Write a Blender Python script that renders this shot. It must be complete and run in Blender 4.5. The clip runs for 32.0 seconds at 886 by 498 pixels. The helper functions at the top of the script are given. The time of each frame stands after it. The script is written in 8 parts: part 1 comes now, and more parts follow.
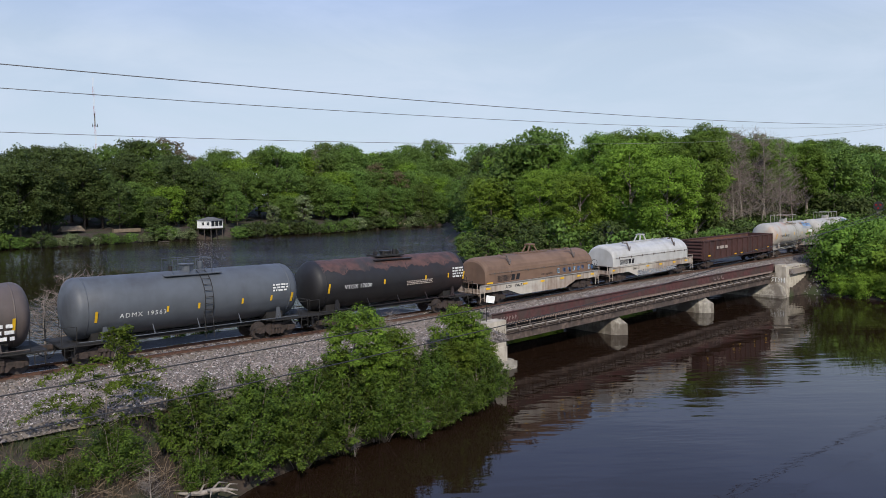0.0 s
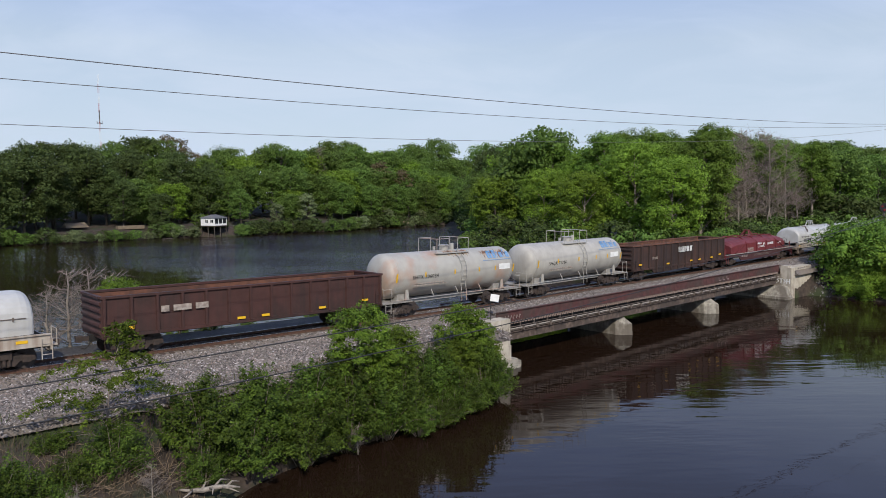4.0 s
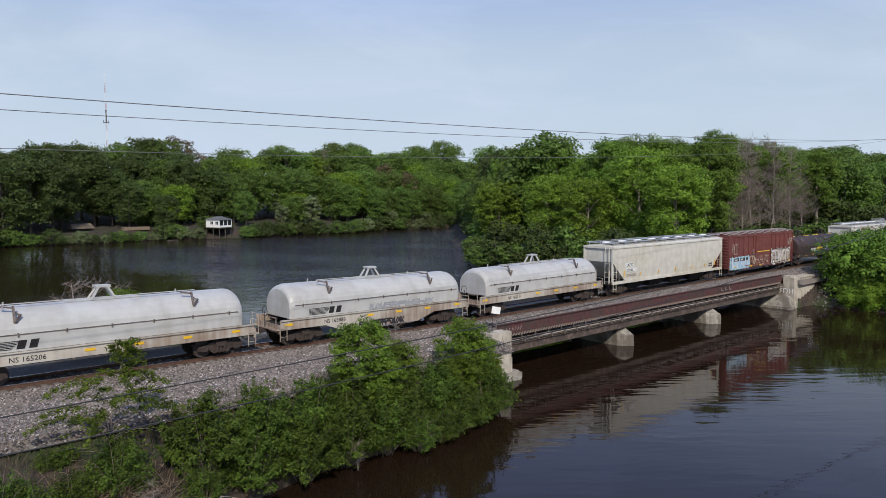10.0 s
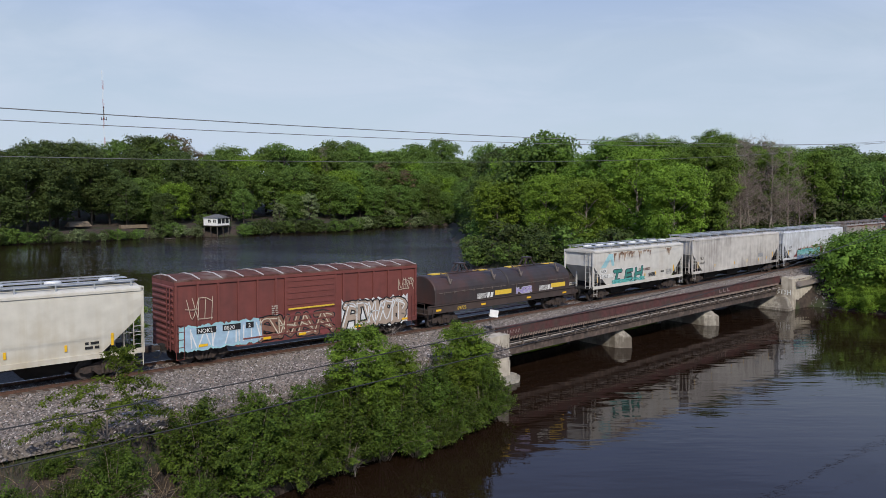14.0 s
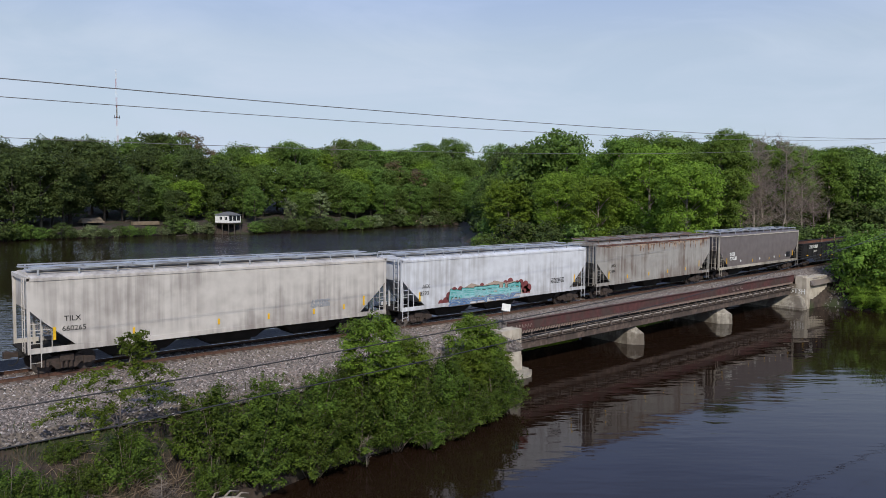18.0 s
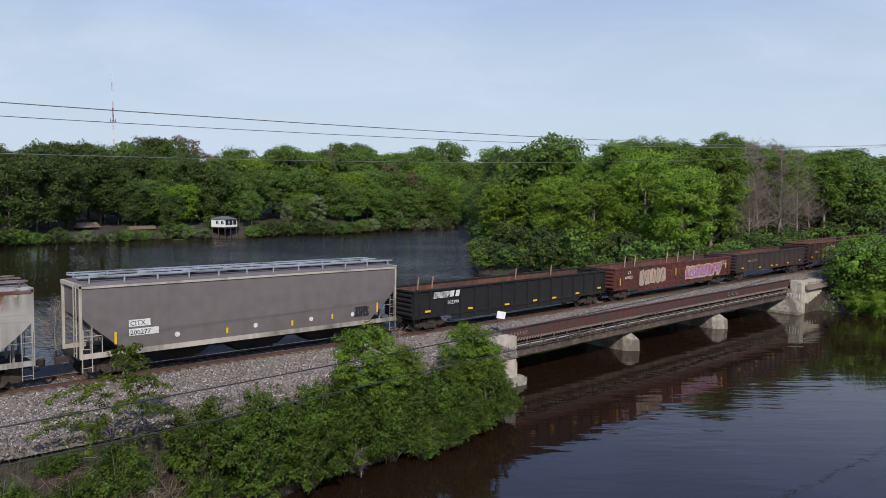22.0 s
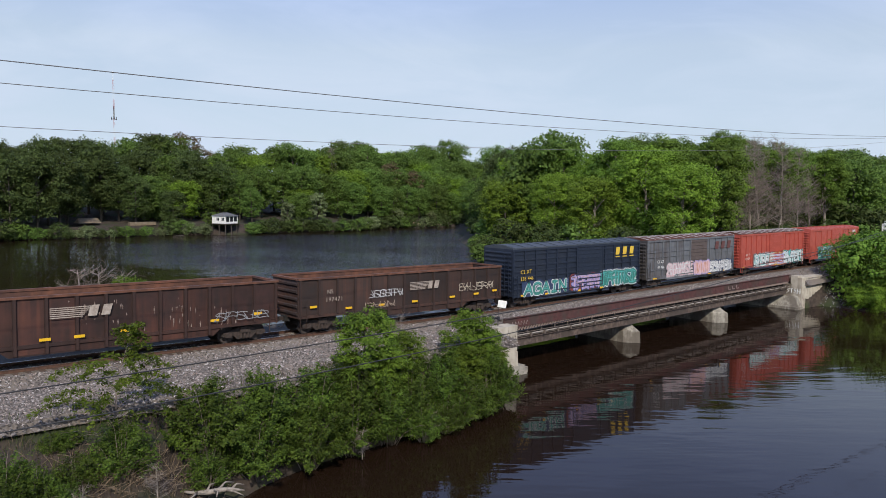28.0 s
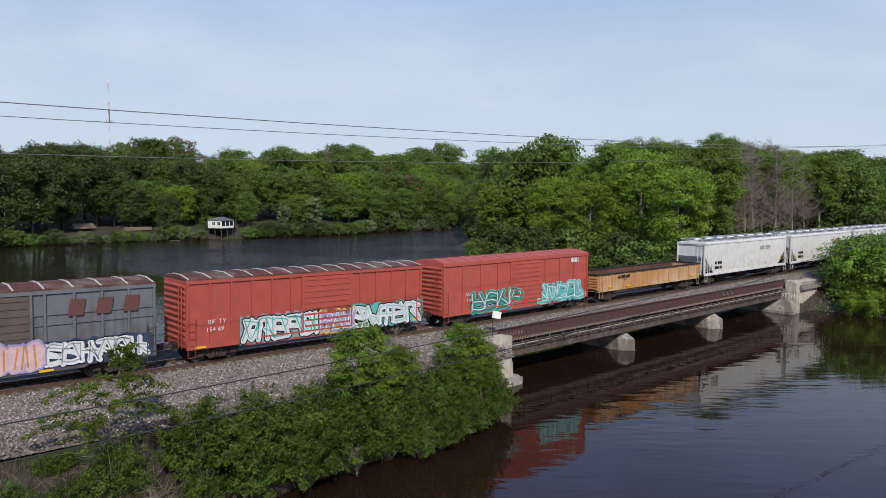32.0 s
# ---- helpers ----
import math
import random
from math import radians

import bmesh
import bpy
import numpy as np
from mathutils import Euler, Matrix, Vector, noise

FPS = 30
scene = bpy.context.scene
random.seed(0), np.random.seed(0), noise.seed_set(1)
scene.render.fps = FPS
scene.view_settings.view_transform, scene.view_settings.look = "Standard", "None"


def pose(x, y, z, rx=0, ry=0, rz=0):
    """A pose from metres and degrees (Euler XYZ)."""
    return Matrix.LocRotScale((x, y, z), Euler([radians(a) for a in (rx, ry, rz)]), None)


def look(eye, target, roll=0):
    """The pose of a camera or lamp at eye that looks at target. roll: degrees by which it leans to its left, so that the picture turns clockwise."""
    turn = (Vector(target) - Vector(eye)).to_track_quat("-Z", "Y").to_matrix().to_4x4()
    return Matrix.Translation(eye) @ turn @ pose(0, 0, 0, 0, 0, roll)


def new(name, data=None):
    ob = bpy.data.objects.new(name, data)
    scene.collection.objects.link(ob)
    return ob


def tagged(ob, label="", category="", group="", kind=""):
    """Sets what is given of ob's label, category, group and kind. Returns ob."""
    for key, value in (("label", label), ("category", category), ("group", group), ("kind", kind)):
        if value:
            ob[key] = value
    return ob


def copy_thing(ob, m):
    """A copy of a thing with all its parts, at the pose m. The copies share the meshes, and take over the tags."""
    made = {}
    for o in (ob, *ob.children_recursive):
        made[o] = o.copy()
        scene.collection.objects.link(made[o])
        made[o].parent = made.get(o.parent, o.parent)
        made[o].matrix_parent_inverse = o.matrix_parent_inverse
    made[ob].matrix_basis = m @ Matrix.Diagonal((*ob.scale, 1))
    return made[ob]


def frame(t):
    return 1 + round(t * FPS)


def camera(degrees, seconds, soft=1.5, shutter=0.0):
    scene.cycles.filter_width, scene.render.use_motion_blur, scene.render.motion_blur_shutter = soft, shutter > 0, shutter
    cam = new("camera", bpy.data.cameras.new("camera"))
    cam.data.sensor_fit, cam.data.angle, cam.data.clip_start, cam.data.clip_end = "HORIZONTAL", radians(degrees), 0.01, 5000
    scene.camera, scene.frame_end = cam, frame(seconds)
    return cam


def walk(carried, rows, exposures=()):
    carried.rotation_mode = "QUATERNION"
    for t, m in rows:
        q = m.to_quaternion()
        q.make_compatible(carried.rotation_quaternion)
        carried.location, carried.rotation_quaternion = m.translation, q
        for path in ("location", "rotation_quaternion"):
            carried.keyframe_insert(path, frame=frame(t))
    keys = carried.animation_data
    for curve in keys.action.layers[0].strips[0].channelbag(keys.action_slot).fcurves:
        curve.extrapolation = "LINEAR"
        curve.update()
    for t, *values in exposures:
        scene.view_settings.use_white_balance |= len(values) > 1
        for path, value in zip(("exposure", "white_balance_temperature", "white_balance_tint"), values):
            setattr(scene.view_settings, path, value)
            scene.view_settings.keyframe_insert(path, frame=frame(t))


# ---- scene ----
cam = camera(63.01, 32.0, soft=0.5)
PATH = [
    (0.0, (-35.993, -36.679, 11.376), (31.615, 36.599, 3.664), -0.82),
    (0.5, (-35.980, -36.624, 11.313), (31.581, 36.697, 3.601), -0.76),
    (1.0, (-35.974, -36.584, 11.169), (31.519, 36.800, 3.451), -0.67),
    (1.5, (-35.968, -36.562, 11.010), (31.467, 36.871, 3.249), -0.61),
    (2.0, (-35.959, -36.555, 10.891), (31.456, 36.895, 3.131), -0.64),
    (2.5, (-35.946, -36.547, 10.933), (31.422, 36.942, 3.122), -0.60),
    (3.0, (-35.926, -36.508, 11.096), (31.430, 36.987, 3.255), -0.60),
    (3.5, (-35.898, -36.438, 11.258), (31.431, 37.086, 3.435), -0.54),
    (5.5, (-35.903, -36.563, 11.198), (31.210, 37.176, 3.563), -0.10),
    (6.0, (-35.901, -36.597, 11.156), (31.160, 37.192, 3.540), -0.04),
    (6.5, (-35.904, -36.645, 11.159), (31.132, 37.167, 3.540), -0.04),
    (7.0, (-35.911, -36.709, 11.314), (31.149, 37.072, 3.614), -0.08),
    (7.5, (-35.915, -36.772, 11.541), (31.155, 37.003, 3.863), -0.14),
    (8.0, (-35.905, -36.802, 11.785), (31.221, 36.925, 4.141), -0.23),
    (8.5, (-35.885, -36.791, 12.041), (31.252, 36.920, 4.342), -0.31),
    (9.0, (-35.875, -36.762, 12.179), (31.195, 37.013, 4.509), -0.20),
    (9.5, (-35.885, -36.740, 12.178), (31.046, 37.156, 4.451), -0.15),
    (10.0, (-35.896, -36.724, 12.077), (30.904, 37.289, 4.345), -0.08),
    (10.5, (-35.894, -36.705, 11.924), (30.774, 37.421, 4.132), 0.00),
    (11.0, (-35.890, -36.678, 11.850), (30.693, 37.520, 4.018), 0.00),
    (11.5, (-35.891, -36.644, 11.795), (30.610, 37.622, 3.916), -0.00),
    (12.0, (-35.879, -36.610, 11.876), (30.542, 37.714, 3.866), 0.05),
    (12.5, (-35.842, -36.582, 11.971), (31.096, 37.275, 3.942), 0.10),
    (13.0, (-35.797, -36.566, 12.134), (31.268, 37.170, 4.054), 0.11),
    (13.5, (-35.769, -36.574, 12.323), (31.237, 37.213, 4.218), 0.06),
    (14.0, (-35.768, -36.601, 12.450), (31.208, 37.212, 4.325), 0.03),
    (14.5, (-35.782, -36.635, 12.619), (31.161, 37.201, 4.436), -0.02),
    (16.5, (-35.882, -36.567, 12.481), (30.488, 37.797, 4.414), 0.16),
    (17.0, (-35.872, -36.493, 12.316), (30.345, 38.007, 4.256), 0.25),
    (17.5, (-35.855, -36.437, 12.089), (30.225, 38.187, 4.047), 0.35),
    (18.0, (-35.823, -36.408, 11.943), (30.140, 38.320, 3.896), 0.40),
    (18.5, (-35.775, -36.404, 11.919), (30.105, 38.399, 3.895), 0.43),
    (19.0, (-35.719, -36.417, 12.051), (30.160, 38.392, 4.077), 0.39),
    (19.5, (-35.675, -36.443, 12.222), (30.224, 38.352, 4.287), 0.37),
    (20.0, (-35.659, -36.478, 12.352), (30.272, 38.297, 4.493), 0.33),
    (20.5, (-35.663, -36.512, 12.455), (30.301, 38.234, 4.596), 0.29),
    (21.0, (-35.675, -36.529, 12.463), (30.416, 38.112, 4.675), 0.27),
    (21.5, (-35.688, -36.527, 12.408), (30.564, 37.975, 4.657), 0.26),
    (22.0, (-35.708, -36.513, 12.327), (30.562, 37.975, 4.585), 0.24),
    (22.5, (-35.735, -36.497, 12.134), (30.555, 37.977, 4.441), 0.27),
    (23.0, (-35.764, -36.487, 11.965), (30.531, 37.981, 4.259), 0.26),
    (23.5, (-35.792, -36.484, 11.763), (30.666, 37.843, 4.097), 0.30),
    (24.0, (-35.816, -36.485, 11.605), (30.782, 37.716, 3.936), 0.38),
    (24.5, (-35.826, -36.476, 11.429), (30.852, 37.655, 3.772), 0.42),
    (25.0, (-35.820, -36.457, 11.264), (30.998, 37.552, 3.644), 0.49),
    (25.5, (-35.810, -36.440, 11.221), (31.009, 37.564, 3.566), 0.46),
    (27.5, (-35.889, -36.551, 11.412), (30.477, 37.862, 3.782), 0.53),
    (28.0, (-35.864, -36.551, 11.538), (30.411, 37.941, 3.886), 0.55),
    (28.5, (-35.839, -36.560, 11.620), (30.321, 38.037, 4.003), 0.54),
    (29.0, (-35.814, -36.579, 11.731), (30.264, 38.090, 4.097), 0.51),
    (29.5, (-35.790, -36.603, 11.901), (30.385, 37.977, 4.243), 0.43),
    (30.0, (-35.762, -36.626, 12.024), (30.699, 37.702, 4.393), 0.40),
    (30.5, (-35.736, -36.644, 12.172), (30.997, 37.435, 4.492), 0.29),
    (31.0, (-35.730, -36.657, 12.275), (31.025, 37.404, 4.613), 0.24),
    (31.5, (-35.741, -36.667, 12.259), (30.940, 37.466, 4.651), 0.22),
    (32.0, (-35.751, -36.672, 12.277), (30.850, 37.534, 4.677), 0.20),
]
walk(cam, [(t, look(eye, aim, roll)) for t, eye, aim, roll in PATH],
     [(0.0, 0.06), (6.0, 0.04), (10.0, -0.02), (12.5, -0.07), (17.0, -0.07), (20.0, -0.03), (23.0, 0.06), (25.0, 0.13), (28.0, 0.08), (32.0, 0.02)])

# ---- light ----
SUN = Vector((-0.42, -0.70, 0.64)).normalized()
world = bpy.data.worlds.new("sky")
scene.world = world
world.use_nodes = True
wn, wl = world.node_tree.nodes, world.node_tree.links
sky = wn.new("ShaderNodeTexSky")
sky.sky_type, sky.sun_disc = "NISHITA", False
sky.sun_elevation = math.asin(SUN.z)
sky.sun_rotation = math.atan2(SUN.x, SUN.y)
sky.dust_density, sky.air_density, sky.ozone_density = 0.4, 1.1, 4.0
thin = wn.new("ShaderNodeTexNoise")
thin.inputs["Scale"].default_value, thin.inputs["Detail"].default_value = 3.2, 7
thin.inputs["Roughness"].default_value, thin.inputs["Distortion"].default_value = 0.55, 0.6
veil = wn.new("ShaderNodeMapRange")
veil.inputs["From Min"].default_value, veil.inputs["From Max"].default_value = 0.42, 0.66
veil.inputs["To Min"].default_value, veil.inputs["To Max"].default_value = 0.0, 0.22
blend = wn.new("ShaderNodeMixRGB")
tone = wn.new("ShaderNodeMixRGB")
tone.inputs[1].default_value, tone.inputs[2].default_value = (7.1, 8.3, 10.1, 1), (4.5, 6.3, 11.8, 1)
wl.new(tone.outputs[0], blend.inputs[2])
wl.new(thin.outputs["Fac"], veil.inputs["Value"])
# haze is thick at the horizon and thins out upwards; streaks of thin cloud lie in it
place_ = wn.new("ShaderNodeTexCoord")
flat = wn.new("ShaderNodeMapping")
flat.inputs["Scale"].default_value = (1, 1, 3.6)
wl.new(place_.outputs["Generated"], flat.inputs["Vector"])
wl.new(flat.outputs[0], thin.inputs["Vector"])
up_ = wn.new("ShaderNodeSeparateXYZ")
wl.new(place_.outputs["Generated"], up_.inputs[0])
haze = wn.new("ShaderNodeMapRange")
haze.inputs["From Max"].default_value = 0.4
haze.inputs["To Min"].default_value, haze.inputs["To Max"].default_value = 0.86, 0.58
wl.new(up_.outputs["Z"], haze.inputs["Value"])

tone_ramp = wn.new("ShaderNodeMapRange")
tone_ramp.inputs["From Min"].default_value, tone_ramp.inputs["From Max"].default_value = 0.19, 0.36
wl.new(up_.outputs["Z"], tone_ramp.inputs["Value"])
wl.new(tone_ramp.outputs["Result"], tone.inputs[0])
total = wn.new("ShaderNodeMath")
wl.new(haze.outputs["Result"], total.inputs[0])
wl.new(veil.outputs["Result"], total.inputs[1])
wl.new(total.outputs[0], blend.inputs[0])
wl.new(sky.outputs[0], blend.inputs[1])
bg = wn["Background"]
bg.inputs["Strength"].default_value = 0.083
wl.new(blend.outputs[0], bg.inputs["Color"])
sun = new("sun", bpy.data.lights.new("sun", "SUN"))
sun.data.energy, sun.data.angle, sun.data.color = 3.8, radians(0.6), (1.0, 0.925, 0.80)
sun.matrix_world = look(SUN * 100, (0, 0, 0))

# ---- materials ----


def mat(name, base, second=None, scale=3.0, rough=0.7, metal=0.0, bump=0.0, bscale=40.0, stain=None, sscale=0.5, amount=0.5,
        streak=0.0, vary=0.0, spec=0.5, stretch=(1, 1, 1), edge=0.12):
    """Paint or stone: two base colours mixed by fine noise, a third as stains, upright streaks, and relief."""
    m = bpy.data.materials.new(name)
    m.use_nodes = True
    n, l = m.node_tree.nodes, m.node_tree.links
    b = n["Principled BSDF"]
    b.inputs["Metallic"].default_value = metal
    b.inputs["Specular IOR Level"].default_value = spec
    co = n.new("ShaderNodeTexCoord")
    mp = n.new("ShaderNodeMapping")
    mp.inputs["Scale"].default_value = stretch
    l.new(co.outputs["Object"], mp.inputs["Vector"])

    def noise_node(s, detail=6.0, vec=mp):
        x = n.new("ShaderNodeTexNoise")
        x.inputs["Scale"].default_value, x.inputs["Detail"].default_value = s, detail
        l.new(vec.outputs[0], x.inputs["Vector"])
        return x

    def ramp(x, lo, hi, top=1.0):
        r = n.new("ShaderNodeMapRange")
        r.inputs["From Min"].default_value, r.inputs["From Max"].default_value, r.inputs["To Max"].default_value = lo, hi, top
        l.new(x, r.inputs["Value"])
        return r.outputs["Result"]

    def mix(fac, a, c):
        x = n.new("ShaderNodeMixRGB")
        l.new(fac, x.inputs[0])
        for v, s in ((a, x.inputs[1]), (c, x.inputs[2])):
            if isinstance(v, tuple):
                s.default_value = (*v, 1)
            else:
                l.new(v, s)
        return x.outputs[0]

    second = second or tuple(c * 0.8 for c in base)
    fine = noise_node(scale)
    col = mix(ramp(fine.outputs["Fac"], 0.35, 0.65), base, second)
    if stain:
        big = noise_node(sscale, 8.0)
        clump = noise_node(sscale * 0.7 + .1, 3.0)
        col = mix(ramp(big.outputs["Fac"], 0.62 - amount * 0.3, 0.62 - amount * 0.3 + edge, 0.9), col, stain)
        if streak:
            mp2 = n.new("ShaderNodeMapping")
            mp2.inputs["Scale"].default_value = (2.6, 2.6, 0.12)
            l.new(co.outputs["Object"], mp2.inputs["Vector"])
            drip = noise_node(1.6, 5.0, mp2)
            both = n.new("ShaderNodeMath")
            both.operation = "MULTIPLY"
            l.new(ramp(drip.outputs["Fac"], 0.40, 0.66, min(streak * 1.5, 1.0)), both.inputs[0])
            l.new(ramp(clump.outputs["Fac"], 0.36, 0.62), both.inputs[1])
            col = mix(both.outputs[0], col, stain)
    if vary:
        info = n.new("ShaderNodeObjectInfo")
        hsv = n.new("ShaderNodeHueSaturation")
        l.new(ramp(info.outputs["Random"], 0, 1), hsv.inputs["Value"])
        hsv.inputs["Value"].links[0].from_node.inputs["To Min"].default_value = 1 - vary
        hsv.inputs["Value"].links[0].from_node.inputs["To Max"].default_value = 1 + vary
        l.new(col, hsv.inputs["Color"])
        col = hsv.outputs[0]
    l.new(col, b.inputs["Base Color"])
    l.new(ramp(fine.outputs["Fac"], 0.2, 0.8), b.inputs["Roughness"])
    rr = b.inputs["Roughness"].links[0].from_node
    rr.inputs["To Min"].default_value, rr.inputs["To Max"].default_value = max(rough - 0.12, 0.02), min(rough + 0.12, 1)
    if bump:
        fb = noise_node(bscale, 4.0)
        bp = n.new("ShaderNodeBump")
        bp.inputs["Strength"].default_value, bp.inputs["Distance"].default_value = bump, 0.03
        l.new(fb.outputs["Fac"], bp.inputs["Height"])
        l.new(bp.outputs[0], b.inputs["Normal"])
    return m


def leafy(name, dark, light, lump=0.7, swing=0.3, rough=0.6):
    """Leaves: each leaf clump has its own green, thin enough to let some light through."""
    m = bpy.data.materials.new(name)
    m.use_nodes = True
    n, l = m.node_tree.nodes, m.node_tree.links
    b = n["Principled BSDF"]
    geo, info = n.new("ShaderNodeNewGeometry"), n.new("ShaderNodeObjectInfo")
    x = n.new("ShaderNodeMixRGB")
    x.inputs[1].default_value, x.inputs[2].default_value = (*dark, 1), (*light, 1)
    l.new(geo.outputs["Random Per Island"], x.inputs[0])
    hsv = n.new("ShaderNodeHueSaturation")
    co, patch, tint = n.new("ShaderNodeTexCoord"), n.new("ShaderNodeTexNoise"), n.new("ShaderNodeHueSaturation")
    patch.inputs["Scale"].default_value, patch.inputs["Detail"].default_value = lump, 3
    l.new(co.outputs["Object"], patch.inputs["Vector"])
    pr = n.new("ShaderNodeMapRange")
    for k, v in (("From Min", .32), ("From Max", .68), ("To Min", 1 - swing), ("To Max", 1 + swing)):
        pr.inputs[k].default_value = v
    l.new(patch.outputs["Fac"], pr.inputs["Value"])
    l.new(pr.outputs["Result"], tint.inputs["Value"])
    l.new(x.outputs[0], tint.inputs["Color"])
    for src, key, lo, hi in ((info.outputs["Random"], "Hue", 0.496, 0.518), (info.outputs["Random"], "Value", 0.78, 1.26)):
        r = n.new("ShaderNodeMapRange")
        r.inputs["To Min"].default_value, r.inputs["To Max"].default_value = lo, hi
        l.new(src, r.inputs["Value"])
        l.new(r.outputs["Result"], hsv.inputs[key])
    l.new(tint.outputs[0], hsv.inputs["Color"])
    l.new(hsv.outputs[0], b.inputs["Base Color"])
    b.inputs["Roughness"].default_value = rough
    b.inputs["Specular IOR Level"].default_value = 0.12
    tr = n.new("ShaderNodeBsdfTranslucent")
    l.new(hsv.outputs[0], tr.inputs["Color"])
    mx = n.new("ShaderNodeMixShader")
    mx.inputs[0].default_value = 0.22
    l.new(b.outputs[0], mx.inputs[1])
    l.new(tr.outputs[0], mx.inputs[2])
    l.new(mx.outputs[0], n["Material Output"].inputs["Surface"])
    return m


LEAF_FAR = leafy("leaf_far", (0.080, 0.128, 0.026), (0.122, 0.182, 0.038))
LEAF_DEEP = leafy("leaf_deep", (0.050, 0.070, 0.020), (0.078, 0.104, 0.030))
LEAF_WOOD = leafy("leaf_wood", (0.088, 0.146, 0.020), (0.134, 0.206, 0.032), 0.5, 0.38)
LEAF_MID = leafy("leaf_mid", (0.116, 0.184, 0.020), (0.178, 0.262, 0.032), 0.5, 0.38)
LEAF_BUSH = leafy("leaf_bush", (0.036, 0.058, 0.009), (0.092, 0.132, 0.019), 1.3, 0.48)
LEAF_SHOOT = leafy("leaf_shoot", (0.062, 0.096, 0.011), (0.132, 0.184, 0.023), 1.0, 0.42)
LEAF_PALE = leafy("leaf_pale", (0.10, 0.125, 0.055), (0.20, 0.235, 0.11))
LEAF_BROWN = leafy("leaf_brown", (0.07, 0.05, 0.03), (0.15, 0.11, 0.06))
BARK = mat("bark", (0.10, 0.085, 0.07), (0.05, 0.042, 0.035), 6, 0.9, bump=0.5, bscale=14)
BARK_PALE = mat("bark_pale", (0.30, 0.26, 0.22), (0.17, 0.145, 0.12), 5, 0.9, bump=0.4, bscale=14)
TWIG = mat("twig", (0.215, 0.172, 0.145), (0.135, 0.108, 0.093), 4, 0.9)
BARK_GREY = mat("bark_grey", (0.34, 0.295, 0.25), (0.14, 0.115, 0.097), 5, 0.9, bump=0.4, bscale=14)
EARTH = mat("earth", (0.062, 0.044, 0.033), (0.026, 0.019, 0.015), 1.7, 0.95, bump=0.8, bscale=5, stain=(0.028, 0.040, 0.012), sscale=0.3, amount=0.45)
SAND = mat("sandy_bank", (0.34, 0.27, 0.19), (0.2, 0.15, 0.1), 1.5, 0.95, bump=0.5, bscale=4)
GRAVEL = mat("gravel", (0.205, 0.180, 0.165), (0.085, 0.070, 0.063), 9, 0.95, bump=1.0, bscale=16, stain=(0.18, 0.15, 0.125), sscale=0.35, amount=0.5)
# ballast colour darkened to stand for the shade seen beneath the cars
SHADED_GRAVEL = mat("shaded_gravel", (0.050, 0.043, 0.038), (0.026, 0.022, 0.020), 7, 0.95, bump=0.9, bscale=14, stain=(0.07, 0.06, 0.045), sscale=0.4, amount=0.4)
STONE = mat("ballast_stone", (0.34, 0.325, 0.315), (0.17, 0.16, 0.155), 3, 0.9, vary=0.35)
RAIL = mat("rail_steel", (0.15, 0.080, 0.055), (0.09, 0.05, 0.036), 8, 0.6, metal=0.4)
RAILTOP = mat("rail_head", (0.45, 0.44, 0.43), (0.35, 0.33, 0.32), 3, 0.25, metal=0.9)
TIE = mat("tie_wood", (0.105, 0.066, 0.048), (0.055, 0.038, 0.030), 7, 0.95, bump=0.4, bscale=20, vary=0.25)
CONCRETE = mat("concrete", (0.36, 0.335, 0.285), (0.24, 0.22, 0.185), 2.2, 0.9, bump=0.5, bscale=9, stain=(0.12, 0.10, 0.08), sscale=0.7, amount=0.45, streak=0.55)
PALECONC = mat("pale_concrete", (0.52, 0.47, 0.39), (0.38, 0.34, 0.28), 1.6, 0.9, bump=0.5, bscale=9, stain=(0.16, 0.13, 0.10), sscale=0.6, amount=0.25, streak=0.3)
GIRDER = mat("girder_brown", (0.098, 0.032, 0.030), (0.064, 0.024, 0.023), 2.5, 0.75, bump=0.15, bscale=20, stain=(0.055, 0.035, 0.03), sscale=0.6, amount=0.5, streak=0.5)
LOWBEAM = mat("weathered_beam", (0.145, 0.108, 0.088), (0.066, 0.043, 0.035), 3, 0.85, bump=0.3, bscale=12, stain=(0.06, 0.045, 0.038), sscale=0.9, amount=0.62, streak=0.6)
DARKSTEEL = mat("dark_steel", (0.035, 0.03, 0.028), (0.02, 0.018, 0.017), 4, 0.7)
PIPE = mat("pipe_grey", (0.15, 0.12, 0.104), (0.085, 0.066, 0.056), 5, 0.6)
TEETH = mat("bracket_tan", (0.26, 0.195, 0.165), (0.15, 0.11, 0.095), 6, 0.85)
PIPEWHITE = mat("pipe_white", (0.34, 0.30, 0.265), (0.23, 0.20, 0.18), 5, 0.6)
FADEDPAINT = mat("faded_scrawl", (0.26, 0.2, 0.19), (0.2, 0.14, 0.13), 6, 0.8)
WIRE = mat("wire_aluminium", (0.21, 0.21, 0.215), (0.15, 0.15, 0.155), 3, 0.55, metal=0.35)
CABLE = mat("cable_black", (0.02, 0.02, 0.022), None, 3, 0.6)
WHITE = mat("white_paint", (0.78, 0.78, 0.76), (0.68, 0.68, 0.66), 3, 0.55)


